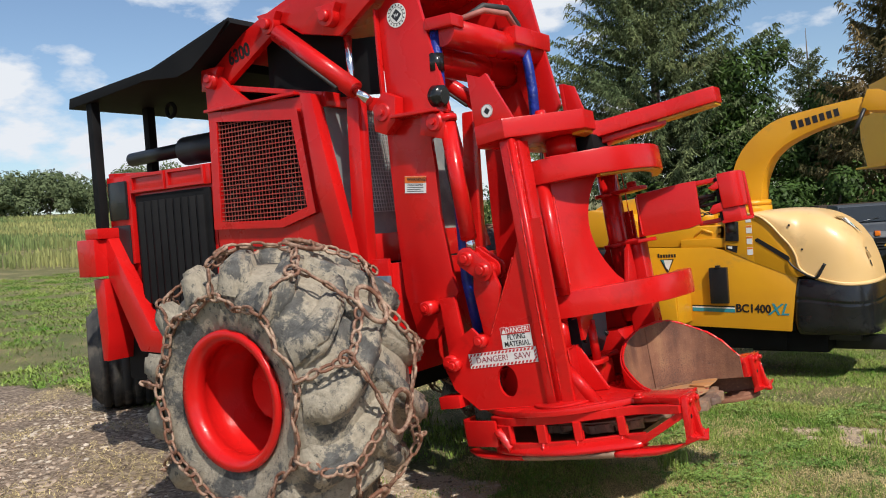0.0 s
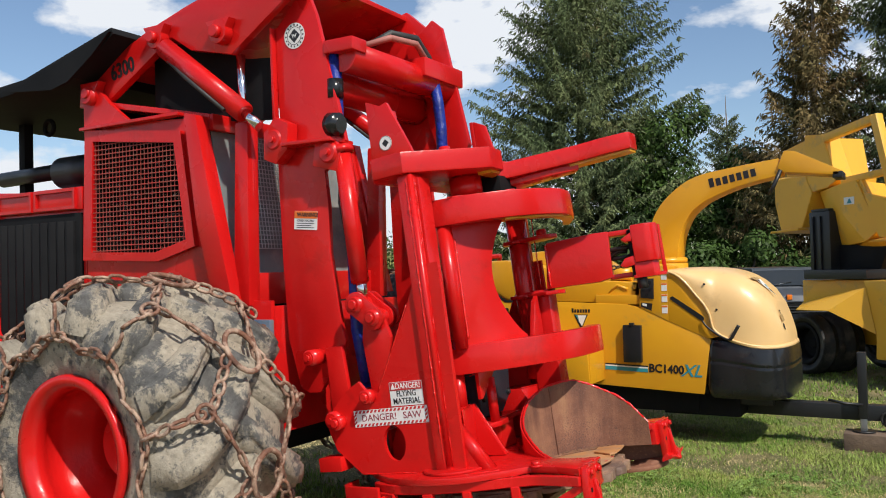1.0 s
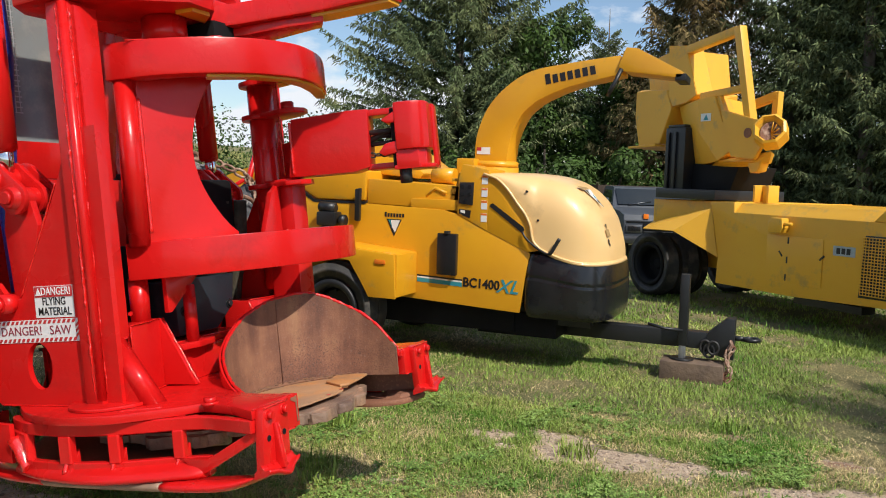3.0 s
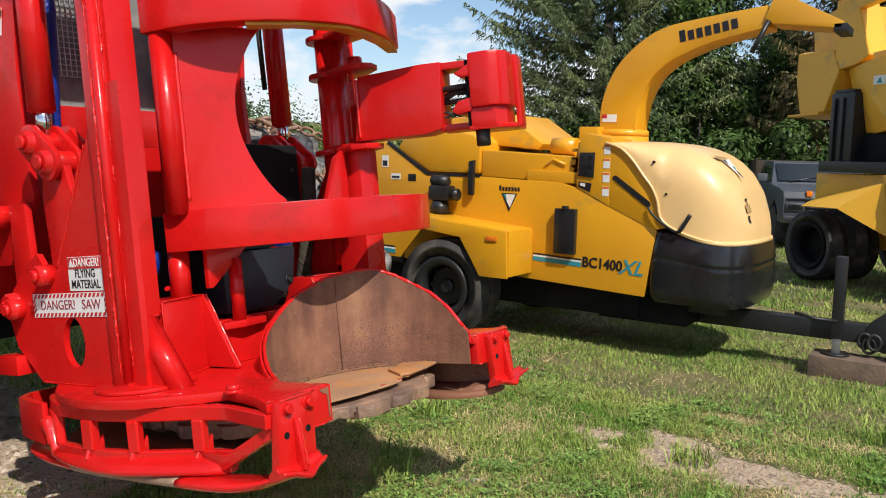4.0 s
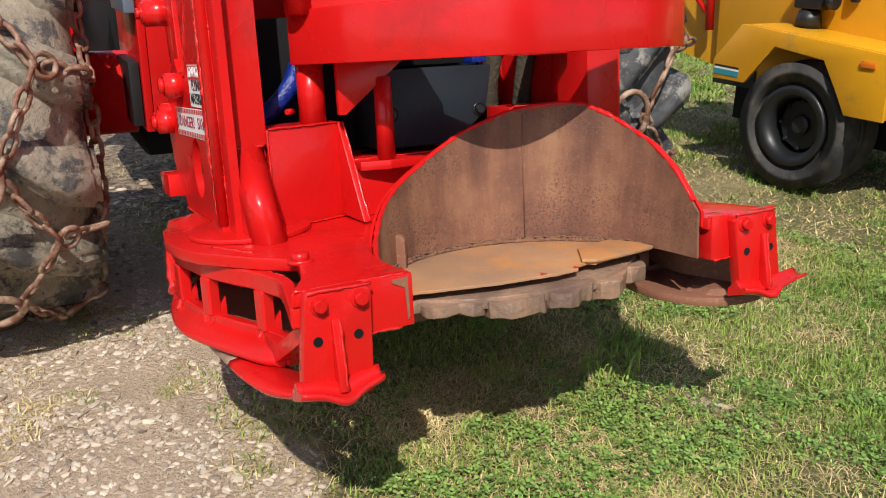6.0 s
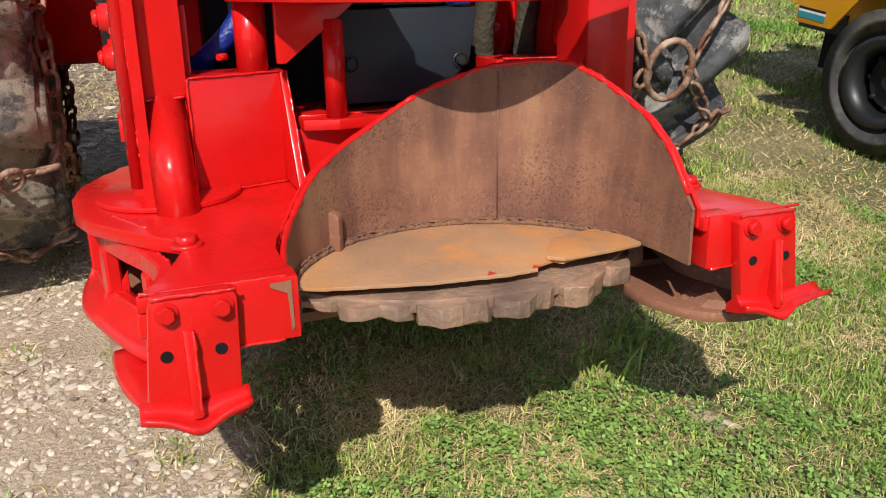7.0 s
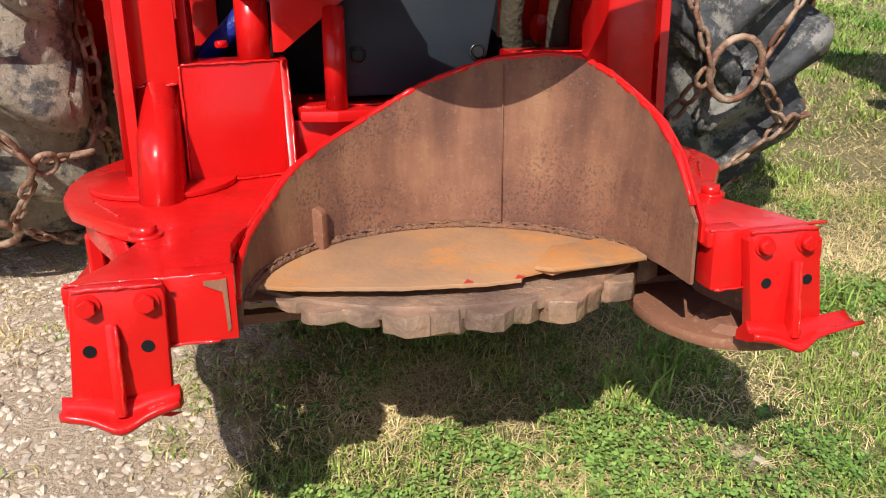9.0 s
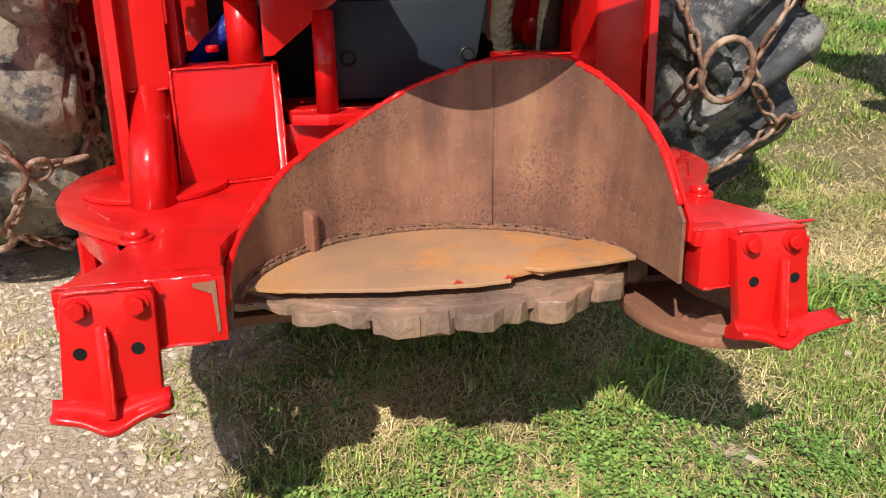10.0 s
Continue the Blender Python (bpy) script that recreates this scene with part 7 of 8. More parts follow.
hull("swivel_foot", slab_pts([(0.20, 1.80), (0.44, 1.84), (0.38, 1.68), (0.26, 1.66)], 0.45, 0.60))


def bar(p, q, t=0.05, name="window_bar"):
    p, q = Vector(p), Vector(q)
    d = (q - p)
    m = Matrix.Translation((p + q) / 2) @ d.to_track_quat("Z", "Y").to_matrix().to_4x4()
    own = box(-t, t, -t, t, -d.length / 2, d.length / 2, bev=0.008)
    own.transform(m)
    return yp(name, own)


bar((-1.04, 0.55, 3.30), (-0.10, 0.5, 3.42), 0.055)
bar((-0.07, 0.48, 3.46), (0.22, 0.46, 2.28), 0.055)
bar((-0.74, 0.55, 2.66), (0.06, 0.5, 2.70), 0.045)
bar((-0.35, 0.48, 2.62), (0.02, 0.46, 1.98), 0.035)
bar((-0.11, 0.8, 2.52), (0.31, 0.8, 2.62), 0.05)
bar((0.30, 0.8, 2.66), (0.29, 0.8, 2.28), 0.045)
# round end guard with radial wires
rg0 = yp("end_guard", lathe([(0.13, -0.02), (0.20, -0.03), (0.20, 0.16), (0.17, 0.18), (0.13, 0.10)], Matrix.Translation((0.56, 0.46, 2.11)) @ Matrix.Rotation(radians(62), 4, "X") @ Matrix.Rotation(radians(28), 4, "Y"), 8, smooth=False))
yp("guard_core", rod((0.50, 0.50, 2.09), (0.62, 0.42, 2.12), 0.15, seg=20), CHAIN, rg0, "rust-red core behind the wires")
for i in range(7):
    a = radians(25 * i - 75)
    yp("guard_wire", rod((0.60, 0.40, 2.11), (0.60 + 0.14 * math.cos(a), 0.39, 2.11 + 0.15 * math.sin(a)), 0.007, seg=6), YELLOW, rg0)
dc = yp("turret_plate", box(-0.60, -0.42, 0.412, 0.417, 2.32, 2.42, bev=0), WHITE, None, "pale worn plate with a teal mark")
yp("plate_mark", prism([(-0.55, 2.335), (-0.46, 2.335), (-0.50, 2.405)], "y", 0.409, 0.4115), TEAL, dc)
# wheels
for b in (0.10, 0.44, 1.5):
    w = make_wheel(0, 0, 0, 0.26, 0.43, 0.26, 0, -1, ym, dish=0.15, rimcol=MATBLACK, tyrecol=ROADTYRE, lug_h=0.012)
    w.matrix_basis = Matrix()
    w.parent = ym
    w.matrix_parent_inverse = place(ym).inverted() @ YM @ Matrix.Translation((-0.98, b - 0.08, 0.425))
for b in (0.10, 1.5):
    w = make_wheel(0, 0, 0, 0.26, 0.47, 0.26, 0, -1, ym, dish=0.10, rimcol=BLACK, tyrecol=ROADTYRE, lug_h=0.012)
    w.matrix_parent_inverse = place(ym).inverted() @ YM @ Matrix.Translation((4.9, b, 0.45))

# ---- parked pickup behind ----
PM = Matrix.Translation((-2.53, 18.2, 0)) @ Matrix.Rotation(radians(-68), 4, "Z")
pk = thing("pickup_truck", (-2.53, 18.2, 0), "dark grey parked pickup truck seen from the front", "car")


def pp(name, bm, material=PICKUP, parent=None, label=""):
    return part(name, bm, material, parent or pk, label, m=PM)


body = [(0.90, 0.42), (0.94, 0.60), (0.93, 0.84), (0.88, 0.94), (0.50, 0.985), (-0.36, 1.035), (-3.9, 1.03), (-3.9, 0.45), (-3.40, 0.42), (-3.32, 0.62), (-3.0, 0.78), (-2.68, 0.62), (-2.60, 0.42), (-0.28, 0.40), (-0.20, 0.62), (0.12, 0.78), (0.44, 0.62), (0.52, 0.42)]
pp("body", prism(body, "y", -0.85, 0.85, bev=0.03))
bm = prism([(-0.38, 1.03), (-0.86, 1.40), (-1.02, 1.43), (-1.85, 1.43), (-2.0, 1.03)], "y", -0.82, 0.82, bev=0.03)
for v in bm.verts:
    v.co.y *= 1 - 0.14 * max(0.0, v.co.z - 1.03) / 0.4
pp("cab", bm)
ws = pp("windscreen", prism([(-0.416, 1.075), (-0.80, 1.372), (-0.788, 1.385), (-0.404, 1.088)], "y", -0.70, 0.70), CARGLASS, None, "dark windscreen reflecting the trees")
for y0 in (-0.50, 0.12):
    pp("wiper", rod((-0.385, y0, 1.085), (-0.47, y0 + 0.44, 1.145), 0.011, seg=6), CAR_CHROME, ws)
for s in (-1, 1):
    bm = prism([(-0.56, 1.07), (-0.90, 1.345), (-1.75, 1.36), (-1.85, 1.07)], "y", -0.006, 0.006)
    bm.transform(Matrix.Translation((0, s * 0.818, 0)))
    for v in bm.verts:
        v.co.y *= 1 - 0.14 * max(0.0, v.co.z - 1.03) / 0.4
    pp("side_window", bm, CARGLASS, None, "dark side window")
    mr = pp("wing_mirror", box(-0.62, -0.54, *sorted((s * 0.86, s * 1.03)), 1.06, 1.20, bev=0.02), PICKUP)
    pp("mirror_arm", rod((-0.58, s * 0.76, 1.09), (-0.58, s * 0.88, 1.10), 0.016, seg=8), BLACK, mr)
    pp("wheel_arch", prism([(-0.14, 0.40), (-0.12, 0.58), (0.12, 0.70), (0.36, 0.58), (0.38, 0.40)], "y", *sorted((s * 0.60, s * 0.846))), MATBLACK)
    hl = pp("headlamp", box(0.93, 0.965, *sorted((s * 0.52, s * 0.81)), 0.62, 0.755, bev=0.012), CAR_CHROME, None, "chrome-framed headlamp")
    pp("lens", box(0.964, 0.972, *sorted((s * 0.55, s * 0.78)), 0.645, 0.73, bev=0.004), SATIN, hl)
    pp("turn_lamp", box(0.86, 0.945, *sorted((s * 0.41, s * 0.50)), 0.865, 0.955, bev=0.008), AMBER)
gr = pp("grille", box(0.93, 0.955, -0.50, 0.50, 0.60, 0.79), MATBLACK)
for z in (0.63, 0.68, 0.73):
    pp("grille_bar", box(0.954, 0.968, -0.49, 0.49, z, z + 0.018, bev=0.003), CAR_CHROME, gr)
pp("hood_gap", box(0.90, 0.948, -0.80, 0.80, 0.80, 0.822, bev=0.003), MATBLACK)
pp("bumper", box(0.92, 1.05, -0.86, 0.86, 0.43, 0.56, bev=0.03), CAR_CHROME)
for x in (0.12, -3.0):
    for s in (-1, 1):
        pp("tyre", rod((x, s * 0.64, 0.34), (x, s * 0.855, 0.34), 0.34, seg=28, bev=0.03), ROADTYRE)
tagged(part("cargo_crate", box(-3.7, -2.15, -0.82, 0.5, 1.03, 1.44, bev=0.01), CRATE, m=PM), "dark brown crate on the bed of the pickup", "crate")

# ---- ground, grass, gravel, trees ----
def patch(x, y, px, py, ax, ay, turn, n):
    c, s = math.cos(turn), math.sin(turn)
    ex, ey = (x - px) * c + (y - py) * s, -(x - px) * s + (y - py) * c
    return min(1.0, max(0.0, (1.05 - math.sqrt((ex / ax) ** 2 + (ey / ay) ** 2) + n) * 1.3))


def clay(x, y):
    """Reddish patches of loam in the lawn."""
    n = noise.noise((x * 3.0, y * 3.0, 12.0)) * 0.6 + noise.noise((x * 9.0, y * 9.0, 14.0)) * 0.4
    return max(patch(x, y, -0.46, 7.28, 0.20, 0.12, 0.0, n), patch(x, y, 0.12, 7.04, 0.34, 0.10, -0.3, n), patch(x, y, 0.72, 6.80, 0.35, 0.12, -0.2, n))


def bare(x, y):
    """How bare the earth lies at x, y: 0 grass, 1 bare."""
    v = 0.0
    n = noise.noise((x * 0.9, y * 0.9, 3.1)) * 0.5 + noise.noise((x * 2.7, y * 2.7, 8.0)) * 0.28
    # gravel drive past the near wheels
    d = 4.64 - 0.10 * (x + 2.2) - y + n * 0.7
    if x < -3.0:
        d += 0.28 + 0.12 * min(1.0, (-3.0 - x))
    if x > -1.7:
        d -= 1.6 * (x + 1.7)
    d = min(d + 0.5 * noise.noise((x * 0.5, y * 0.5, 21.0)) * max(0.0, min(1.0, (x + 1.9) * 2.0)), (y - 2.3) * 0.9 + n * 1.6 + 0.4 * noise.noise((x * 0.4, y * 0.4, 31.0)))
    v = max(v, min(1.0, max(0.0, d * 2.4 + 0.3)))
    # sandy strip in the lawn
    n2 = noise.noise((x * 5.5, y * 5.5, 4.0)) * 0.4 + noise.noise((x * 13.0, y * 13.0, 6.0)) * 0.22
    for px, py, ax, ay, turn in ((-0.95, 6.58, 0.95, 0.27, -0.12), (-0.20, 6.40, 0.60, 0.17, 0.10), (0.35, 6.55, 0.5, 0.14, 0.3), (-1.93, 5.70, 0.13, 0.07, -0.4)):
        v = max(v, patch(x, y, px, py, ax, ay, turn, n * 1.1 + n2 * 2.4))
    return v


def ground_material():
    m = bpy.data.materials.new("lawn_and_gravel")
    m.use_nodes = True
    n, l = m.node_tree.nodes, m.node_tree.links
    p = n["Principled BSDF"]
    p.inputs["Roughness"].default_value = 0.95
    t = n.new("ShaderNodeTexCoord")
    at = n.new("ShaderNodeAttribute"); at.attribute_name = "bare"
    def nz(scale, detail=8.0):
        k = n.new("ShaderNodeTexNoise")
        k.inputs["Scale"].default_value, k.inputs["Detail"].default_value, k.inputs["Roughness"].default_value = scale, detail, 0.65
        l.new(t.outputs["Object"], k.inputs["Vector"])
        return k.outputs["Fac"]
    def ramp(src, *stops):
        r = n.new("ShaderNodeValToRGB")
        while len(r.color_ramp.elements) < len(stops):
            r.color_ramp.elements.new(0.5)
        for e, (pos, c) in zip(r.color_ramp.elements, stops):
            e.position, e.color = pos, (*c, 1)
        l.new(src, r.inputs[0])
        return r.outputs[0]
    def mixc(f, a, b):
        k = n.new("ShaderNodeMix"); k.data_type = "RGBA"
        l.new(f, k.inputs[0]); l.new(a, k.inputs[6]); l.new(b, k.inputs[7])
        return k.outputs[2]
    lawn = ramp(nz(1.1), (0.32, (0.065, 0.105, 0.025)), (0.50, (0.165, 0.165, 0.058)), (0.66, (0.38, 0.30, 0.145)))
    fine = ramp(nz(55), (0.36, (0.045, 0.060, 0.020)), (0.52, (0.19, 0.165, 0.068)), (0.66, (0.42, 0.335, 0.175)))
    half = n.new("ShaderNodeValue"); half.outputs[0].default_value = 0.45
    sx = n.new("ShaderNodeSeparateXYZ"); l.new(t.outputs["Object"], sx.inputs[0])
    back = n.new("ShaderNodeMapRange")
    back.inputs[1].default_value, back.inputs[2].default_value = -3.6, -5.0
    l.new(sx.outputs[0], back.inputs[0])
    lawn = mixc(half.outputs[0], lawn, fine)
    grit = ramp(nz(90), (0.32, (0.44, 0.335, 0.235)), (0.52, (0.62, 0.485, 0.35)), (0.70, (0.74, 0.605, 0.455)))
    earth = ramp(nz(3.2), (0.33, (0.36, 0.255, 0.17)), (0.50, (0.56, 0.41, 0.28)), (0.66, (0.70, 0.53, 0.38)))
    grit = mixc(half.outputs[0], grit, earth)
    soil = ramp(nz(22), (0.34, (0.085, 0.058, 0.042)), (0.5, (0.27, 0.195, 0.135)), (0.66, (0.50, 0.39, 0.29)))
    grit = mixc(back.outputs[0], grit, soil)
    ca = n.new("ShaderNodeAttribute"); ca.attribute_name = "clay"
    loam = ramp(nz(30), (0.32, (0.20, 0.095, 0.055)), (0.68, (0.38, 0.20, 0.125)))
    grit = mixc(ca.outputs["Fac"], grit, loam)
    edge = n.new("ShaderNodeMath"); edge.operation = "ADD"
    sub = n.new("ShaderNodeMath"); sub.operation = "MULTIPLY_ADD"
    sub.inputs[1].default_value, sub.inputs[2].default_value = 0.9, -0.45
    l.new(nz(9), sub.inputs[0]); l.new(sub.outputs[0], edge.inputs[0]); l.new(at.outputs["Fac"], edge.inputs[1])
    fac = n.new("ShaderNodeMapRange")
    fac.inputs[1].default_value, fac.inputs[2].default_value = 0.35, 0.62
    l.new(edge.outputs[0], fac.inputs[0])
    l.new(mixc(fac.outputs[0], lawn, grit), p.inputs["Base Color"])
    b = n.new("ShaderNodeBump")
    b.inputs["Strength"].default_value, b.inputs["Distance"].default_value = 0.8, 0.05
    l.new(nz(55), b.inputs["Height"]); l.new(b.outputs[0], p.inputs["Normal"])
    return m


def hill(x, y):
    """The field climbs gently towards the far tree line."""
    return 0.068 * min(130.0, max(0.0, -x - 12.5))


# one sheet: fine near the machines, coarse towards the horizon
xs = sorted(set([-600, -350, -200, -120, -80, -55, -40, -30, -24, -19, -15] + [round(-12 + 0.12 * i, 2) for i in range(75)] + [round(-3.0 + 0.05 * i, 2) for i in range(84)] + [round(1.2 + 0.12 * i, 2) for i in range(32)] + [6, 8, 11, 15, 20, 28, 40, 60, 100, 180, 350, 600]))
ys = sorted(set([-600, -300, -120, -50, -20, -8, -3, 0] + [round(0.84 + 0.12 * i, 2) for i in range(28)] + [round(4.2 + 0.05 * i, 2) for i in range(76)] + [round(8.04 + 0.12 * i, 2) for i in range(48)] + [14.5, 16, 18, 20, 23, 27, 33, 42, 60, 90, 140, 220, 350, 600]))
gv, gf, gb, gc = [], [], [], []
for y in ys:
    for x in xs:
        near = -12 < x < 5 and 0.9 < y < 13.7
        z = 0.022 * noise.noise((x * 0.8, y * 0.8, 0)) + 0.010 * noise.noise((x * 3.1, y * 3.1, 2)) if near else -0.01
        gv.append((x, y, z - 0.012 + hill(x, y)))
        gc.append(clay(x, y) if near else 0.0)
        gb.append(max(bare(x, y), gc[-1]) if near else (0.75 if (x <= -12 and 2.5 < y < 5.6 and x > -14) else 0.0))
W = len(xs)
for j in range(len(ys) - 1):
    for i in range(W - 1):
        k = j * W + i
        gf.append((k, k + 1, k + W + 1, k + W))
me = bpy.data.meshes.new("ground")
me.from_pydata(gv, [], gf)
me.attributes.new("bare", "FLOAT", "POINT").data.foreach_set("value", gb)
me.attributes.new("clay", "FLOAT", "POINT").data.foreach_set("value", gc)
for pgn in me.polygons:
    pgn.use_smooth = True
me.materials.append(ground_material())
ground = tagged(new("ground", me), "mown grass with bare sandy patches and a gravel drive", "ground", kind="structure")


def ground_z(x, y):
    if not (-12 < x < 5 and 0.9 < y < 13.7):
        return -0.02 + hill(x, y)
    return 0.022 * noise.noise((x * 0.8, y * 0.8, 0)) + 0.010 * noise.noise((x * 3.1, y * 3.1, 2)) - 0.012


def flat_mesh(name, verts, faces, material, label, category, kind="stuff", group=""):
    me = bpy.data.meshes.new(name)
    me.from_pydata(verts, [], faces)
    me.materials.append(material)
    return tagged(new(name, me), label, category, group, kind)


def grass(count, rnd, area, hmin, hmax, keep, wid=0.004, lean=0.6, plain=False):
    V, F = [], []
    x0, x1, y0, y1 = area
    made = 0
    for _ in range(count * 5):
        if made >= count:
            break
        x, y = rnd.uniform(x0, x1), rnd.uniform(y0, y1)
        if not keep(x, y, rnd):
            continue
        made += 1
        z = ground_z(x, y) - 0.006
        a = rnd.uniform(0, 6.283)
        h = hmin + (hmax - hmin) * rnd.random() ** 1.7
        w = wid * rnd.uniform(0.6, 1.4)
        dx, dy = math.cos(a), math.sin(a)
        px, py = -dy * w, dx * w
        k = lean * rnd.uniform(0.2, 1.4) * h
        i = len(V)
        if plain:
            V += [(x - px, y - py, z), (x + px, y + py, z), (x + dx * k, y + dy * k, z + h * (1.0 - 0.25 * min(lean, 1.5)))]
            F.append((i, i + 1, i + 2))
            continue
        V += [(x - px, y - py, z), (x + px, y + py, z), (x + px * 0.8 + dx * k * 0.35, y + py * 0.8 + dy * k * 0.35, z + h * 0.62), (x - px * 0.8 + dx * k * 0.35, y - py * 0.8 + dy * k * 0.35, z + h * 0.62), (x + dx * k, y + dy * k, z + h * (1.0 - 0.25 * min(lean, 1.5)))]
        F += [(i, i + 1, i + 2, i + 3), (i + 3, i + 2, i + 4)]
    return V, F


# coarse maps of bareness and lushness, read by every blade
MAPX, MAPY, STEP = -4.4, 3.9, 0.05
bare_map = [[max(bare(MAPX + STEP * i, MAPY + STEP * j), clay(MAPX + STEP * i, MAPY + STEP * j)) for i in range(120)] for j in range(110)]


def bare_at(x, y):
    i, j = int((x - MAPX) / STEP), int((y - MAPY) / STEP)
    if 0 <= i < 120 and 0 <= j < 110:
        return bare_map[j][i]
    return bare(x, y)


def tuft_density(x, y):
    thin = 0.34 * min(1.0, max(0.0, -2.4 - x)) * min(1.0, max(0.0, y - 6.0))
    return 0.44 - thin + 0.85 * noise.noise((x * 1.5, y * 1.5, 5.0)) + 0.50 * noise.noise((x * 5.5, y * 5.5, 1.0))


rg = random.Random(11)
def green(x, y, r):
    return r.random() > bare_at(x, y) * 1.12 and r.random() < tuft_density(x, y) * 1.15
def dry(x, y, r):
    return r.random() > bare_at(x, y) * 1.05 and r.random() > tuft_density(x, y) * 0.8
def near_green(x, y, r):
    return r.random() < min(1.0, (0.9 - x) * 1.1) and r.random() < min(1.0, (y - 3.85) * 2.0) and green(x, y, r)
def near_dry(x, y, r):
    return r.random() < min(1.0, (0.9 - x) * 1.1) and r.random() < min(1.0, (y - 3.85) * 2.0) and dry(x, y, r)
V, F = grass(9000, rg, (-1.8, 5.0, -1.0, 7.0), 0.02, 0.06, green, wid=0.006, plain=True)
flat_mesh("lawn_grass", V, F, BLADE, "short green lawn grass in the open yard", "grass")
V, F = grass(122000, rg, (-3.6, 0.9, 3.9, 7.4), 0.012, 0.055, near_green, wid=0.0021, lean=0.8)
flat_mesh("lawn_grass", V, F, BLADE, "short green lawn grass", "grass")
V, F = grass(150000, rg, (-6.0, 2.5, 6.9, 11.5), 0.014, 0.055, green, wid=0.0040, lean=0.8, plain=True)
flat_mesh("lawn_grass", V, F, BLADE, "short green lawn grass further off", "grass")
V, F = grass(40000, rg, (-8.0, 4.5, 10.5, 20.0), 0.03, 0.08, green, wid=0.009, plain=True)
flat_mesh("lawn_grass", V, F, BLADE, "lawn grass near the wood's edge", "grass")
V, F = grass(80000, rg, (-3.6, 0.9, 3.9, 7.4), 0.010, 0.042, near_dry, wid=0.0016, lean=2.2)
flat_mesh("dry_grass", V, F, STRAW, "dry straw-coloured grass", "grass")
V, F = grass(80000, rg, (-6.0, 2.5, 6.2, 11.5), 0.012, 0.040, dry, wid=0.0030, lean=2.0, plain=True)
flat_mesh("dry_grass", V, F, STRAW, "dry straw-coloured grass further off", "grass")
V, F = grass(42000, rg, (-9.5, -2.6, 6.4, 12.5), 0.02, 0.05, lambda x, y, r: r.random() < 0.6 + 0.8 * noise.noise((x * 0.9, y * 0.9, 61.0)), wid=0.006, lean=1.9, plain=True)
flat_mesh("dry_grass", V, F, STRAW, "dry yellow grass beyond the far wheel", "grass")
V, F = grass(6500, rg, (-2.5, -1.5, 4.7, 5.6), 0.012, 0.045, lambda x, y, r: r.random() < 0.45 + 1.1 * noise.noise((x * 2.2, y * 2.2, 71.0)) and r.random() > bare_at(x, y), wid=0.0018, lean=2.2)
flat_mesh("dry_grass", V, F, STRAW, "dry straw in the grass before the saw", "grass")
V, F = grass(120000, rg, (-26.0, -6.0, 5.0, 19.0), 0.03, 0.10, lambda x, y, r: r.random() < tuft_density(x, y) + 0.25 and bare_at(x, y) < 0.5, wid=0.011, lean=1.2, plain=True)
flat_mesh("meadow_grass", V, F, BLADE, "rough green meadow grass", "grass")
V, F = grass(22000, rg, (-8.0, -3.6, 5.0, 12.0), 0.03, 0.09, green, wid=0.006, plain=True)
flat_mesh("verge_grass", V, F, BLADE, "grass beside the gravel drive", "grass")
# sparse weeds and dead straw that have come up through the gravel
def weedy(x, y, r):
    return bare_at(x, y) > 0.3 and r.random() < 1.6 * (noise.noise((x * 2.6, y * 2.6, 41.0)) + 0.5 * noise.noise((x * 8.0, y * 8.0, 43.0)) - 0.02)
V, F = grass(9000, rg, (-4.6, -1.7, 3.5, 5.0), 0.008, 0.035, weedy, wid=0.0018, lean=2.0)
flat_mesh("gravel_straw", V, F, STRAW, "dead straw caught in the gravel", "grass")
V, F = grass(4200, rg, (-4.6, -2.2, 3.9, 5.0), 0.010, 0.040, weedy, wid=0.0022, lean=0.9)
flat_mesh("gravel_weeds", V, F, BLADE, "sparse weeds in the gravel", "grass")
# longer tufts
V, F = [], []
for tx, ty in ((-2.22, 5.53), (-2.33, 5.72), (-1.2, 6.55), (-2.6, 6.4), (-3.9, 6.9), (-0.5, 7.4)):
    v, f = grass(90, rg, (tx - 0.09, tx + 0.09, ty - 0.09, ty + 0.09), 0.07, 0.17, lambda x, y, r: True, wid=0.0035, lean=0.9)
    F += [tuple(q + len(V) for q in g) for g in f]
    V += v
flat_mesh("grass_tufts", V, F, BLADE, "longer tufts of grass", "grass")
# clover: leaves of three leaflets in loose patches
V, F = [], []
for _ in range(52000):
    x, y = rg.uniform(-3.4, 0.2), rg.uniform(4.5, 7.5)
    if noise.noise((x * 1.3, y * 1.3, 9)) + 0.5 * noise.noise((x * 4.0, y * 4.0, 19)) < 0.07 or not green(x, y, rg):
        continue
    z = ground_z(x, y) + rg.uniform(0.012, 0.040)
    a, s = rg.uniform(0, 6.28), rg.uniform(0.0045, 0.0092)
    tx, ty = rg.uniform(-0.5, 0.5), rg.uniform(-0.5, 0.5)
    for q in (0.0, 2.094, 4.189):
        c, d = math.cos(a + q), math.sin(a + q)
        i = len(V)
        for f, g in ((0.15, 0.0), (1.1, -0.75), (1.75, -0.55), (1.75, 0.55), (1.1, 0.75)):
            px, py = s * (f * c - g * d), s * (f * d + g * c)
            V.append((x + px, y + py, z + px * tx + py * ty))
        F.append((i, i + 1, i + 2, i + 3, i + 4))
flat_mesh("clover", V, F, CLOVER, "low clover leaves in the lawn", "clover")

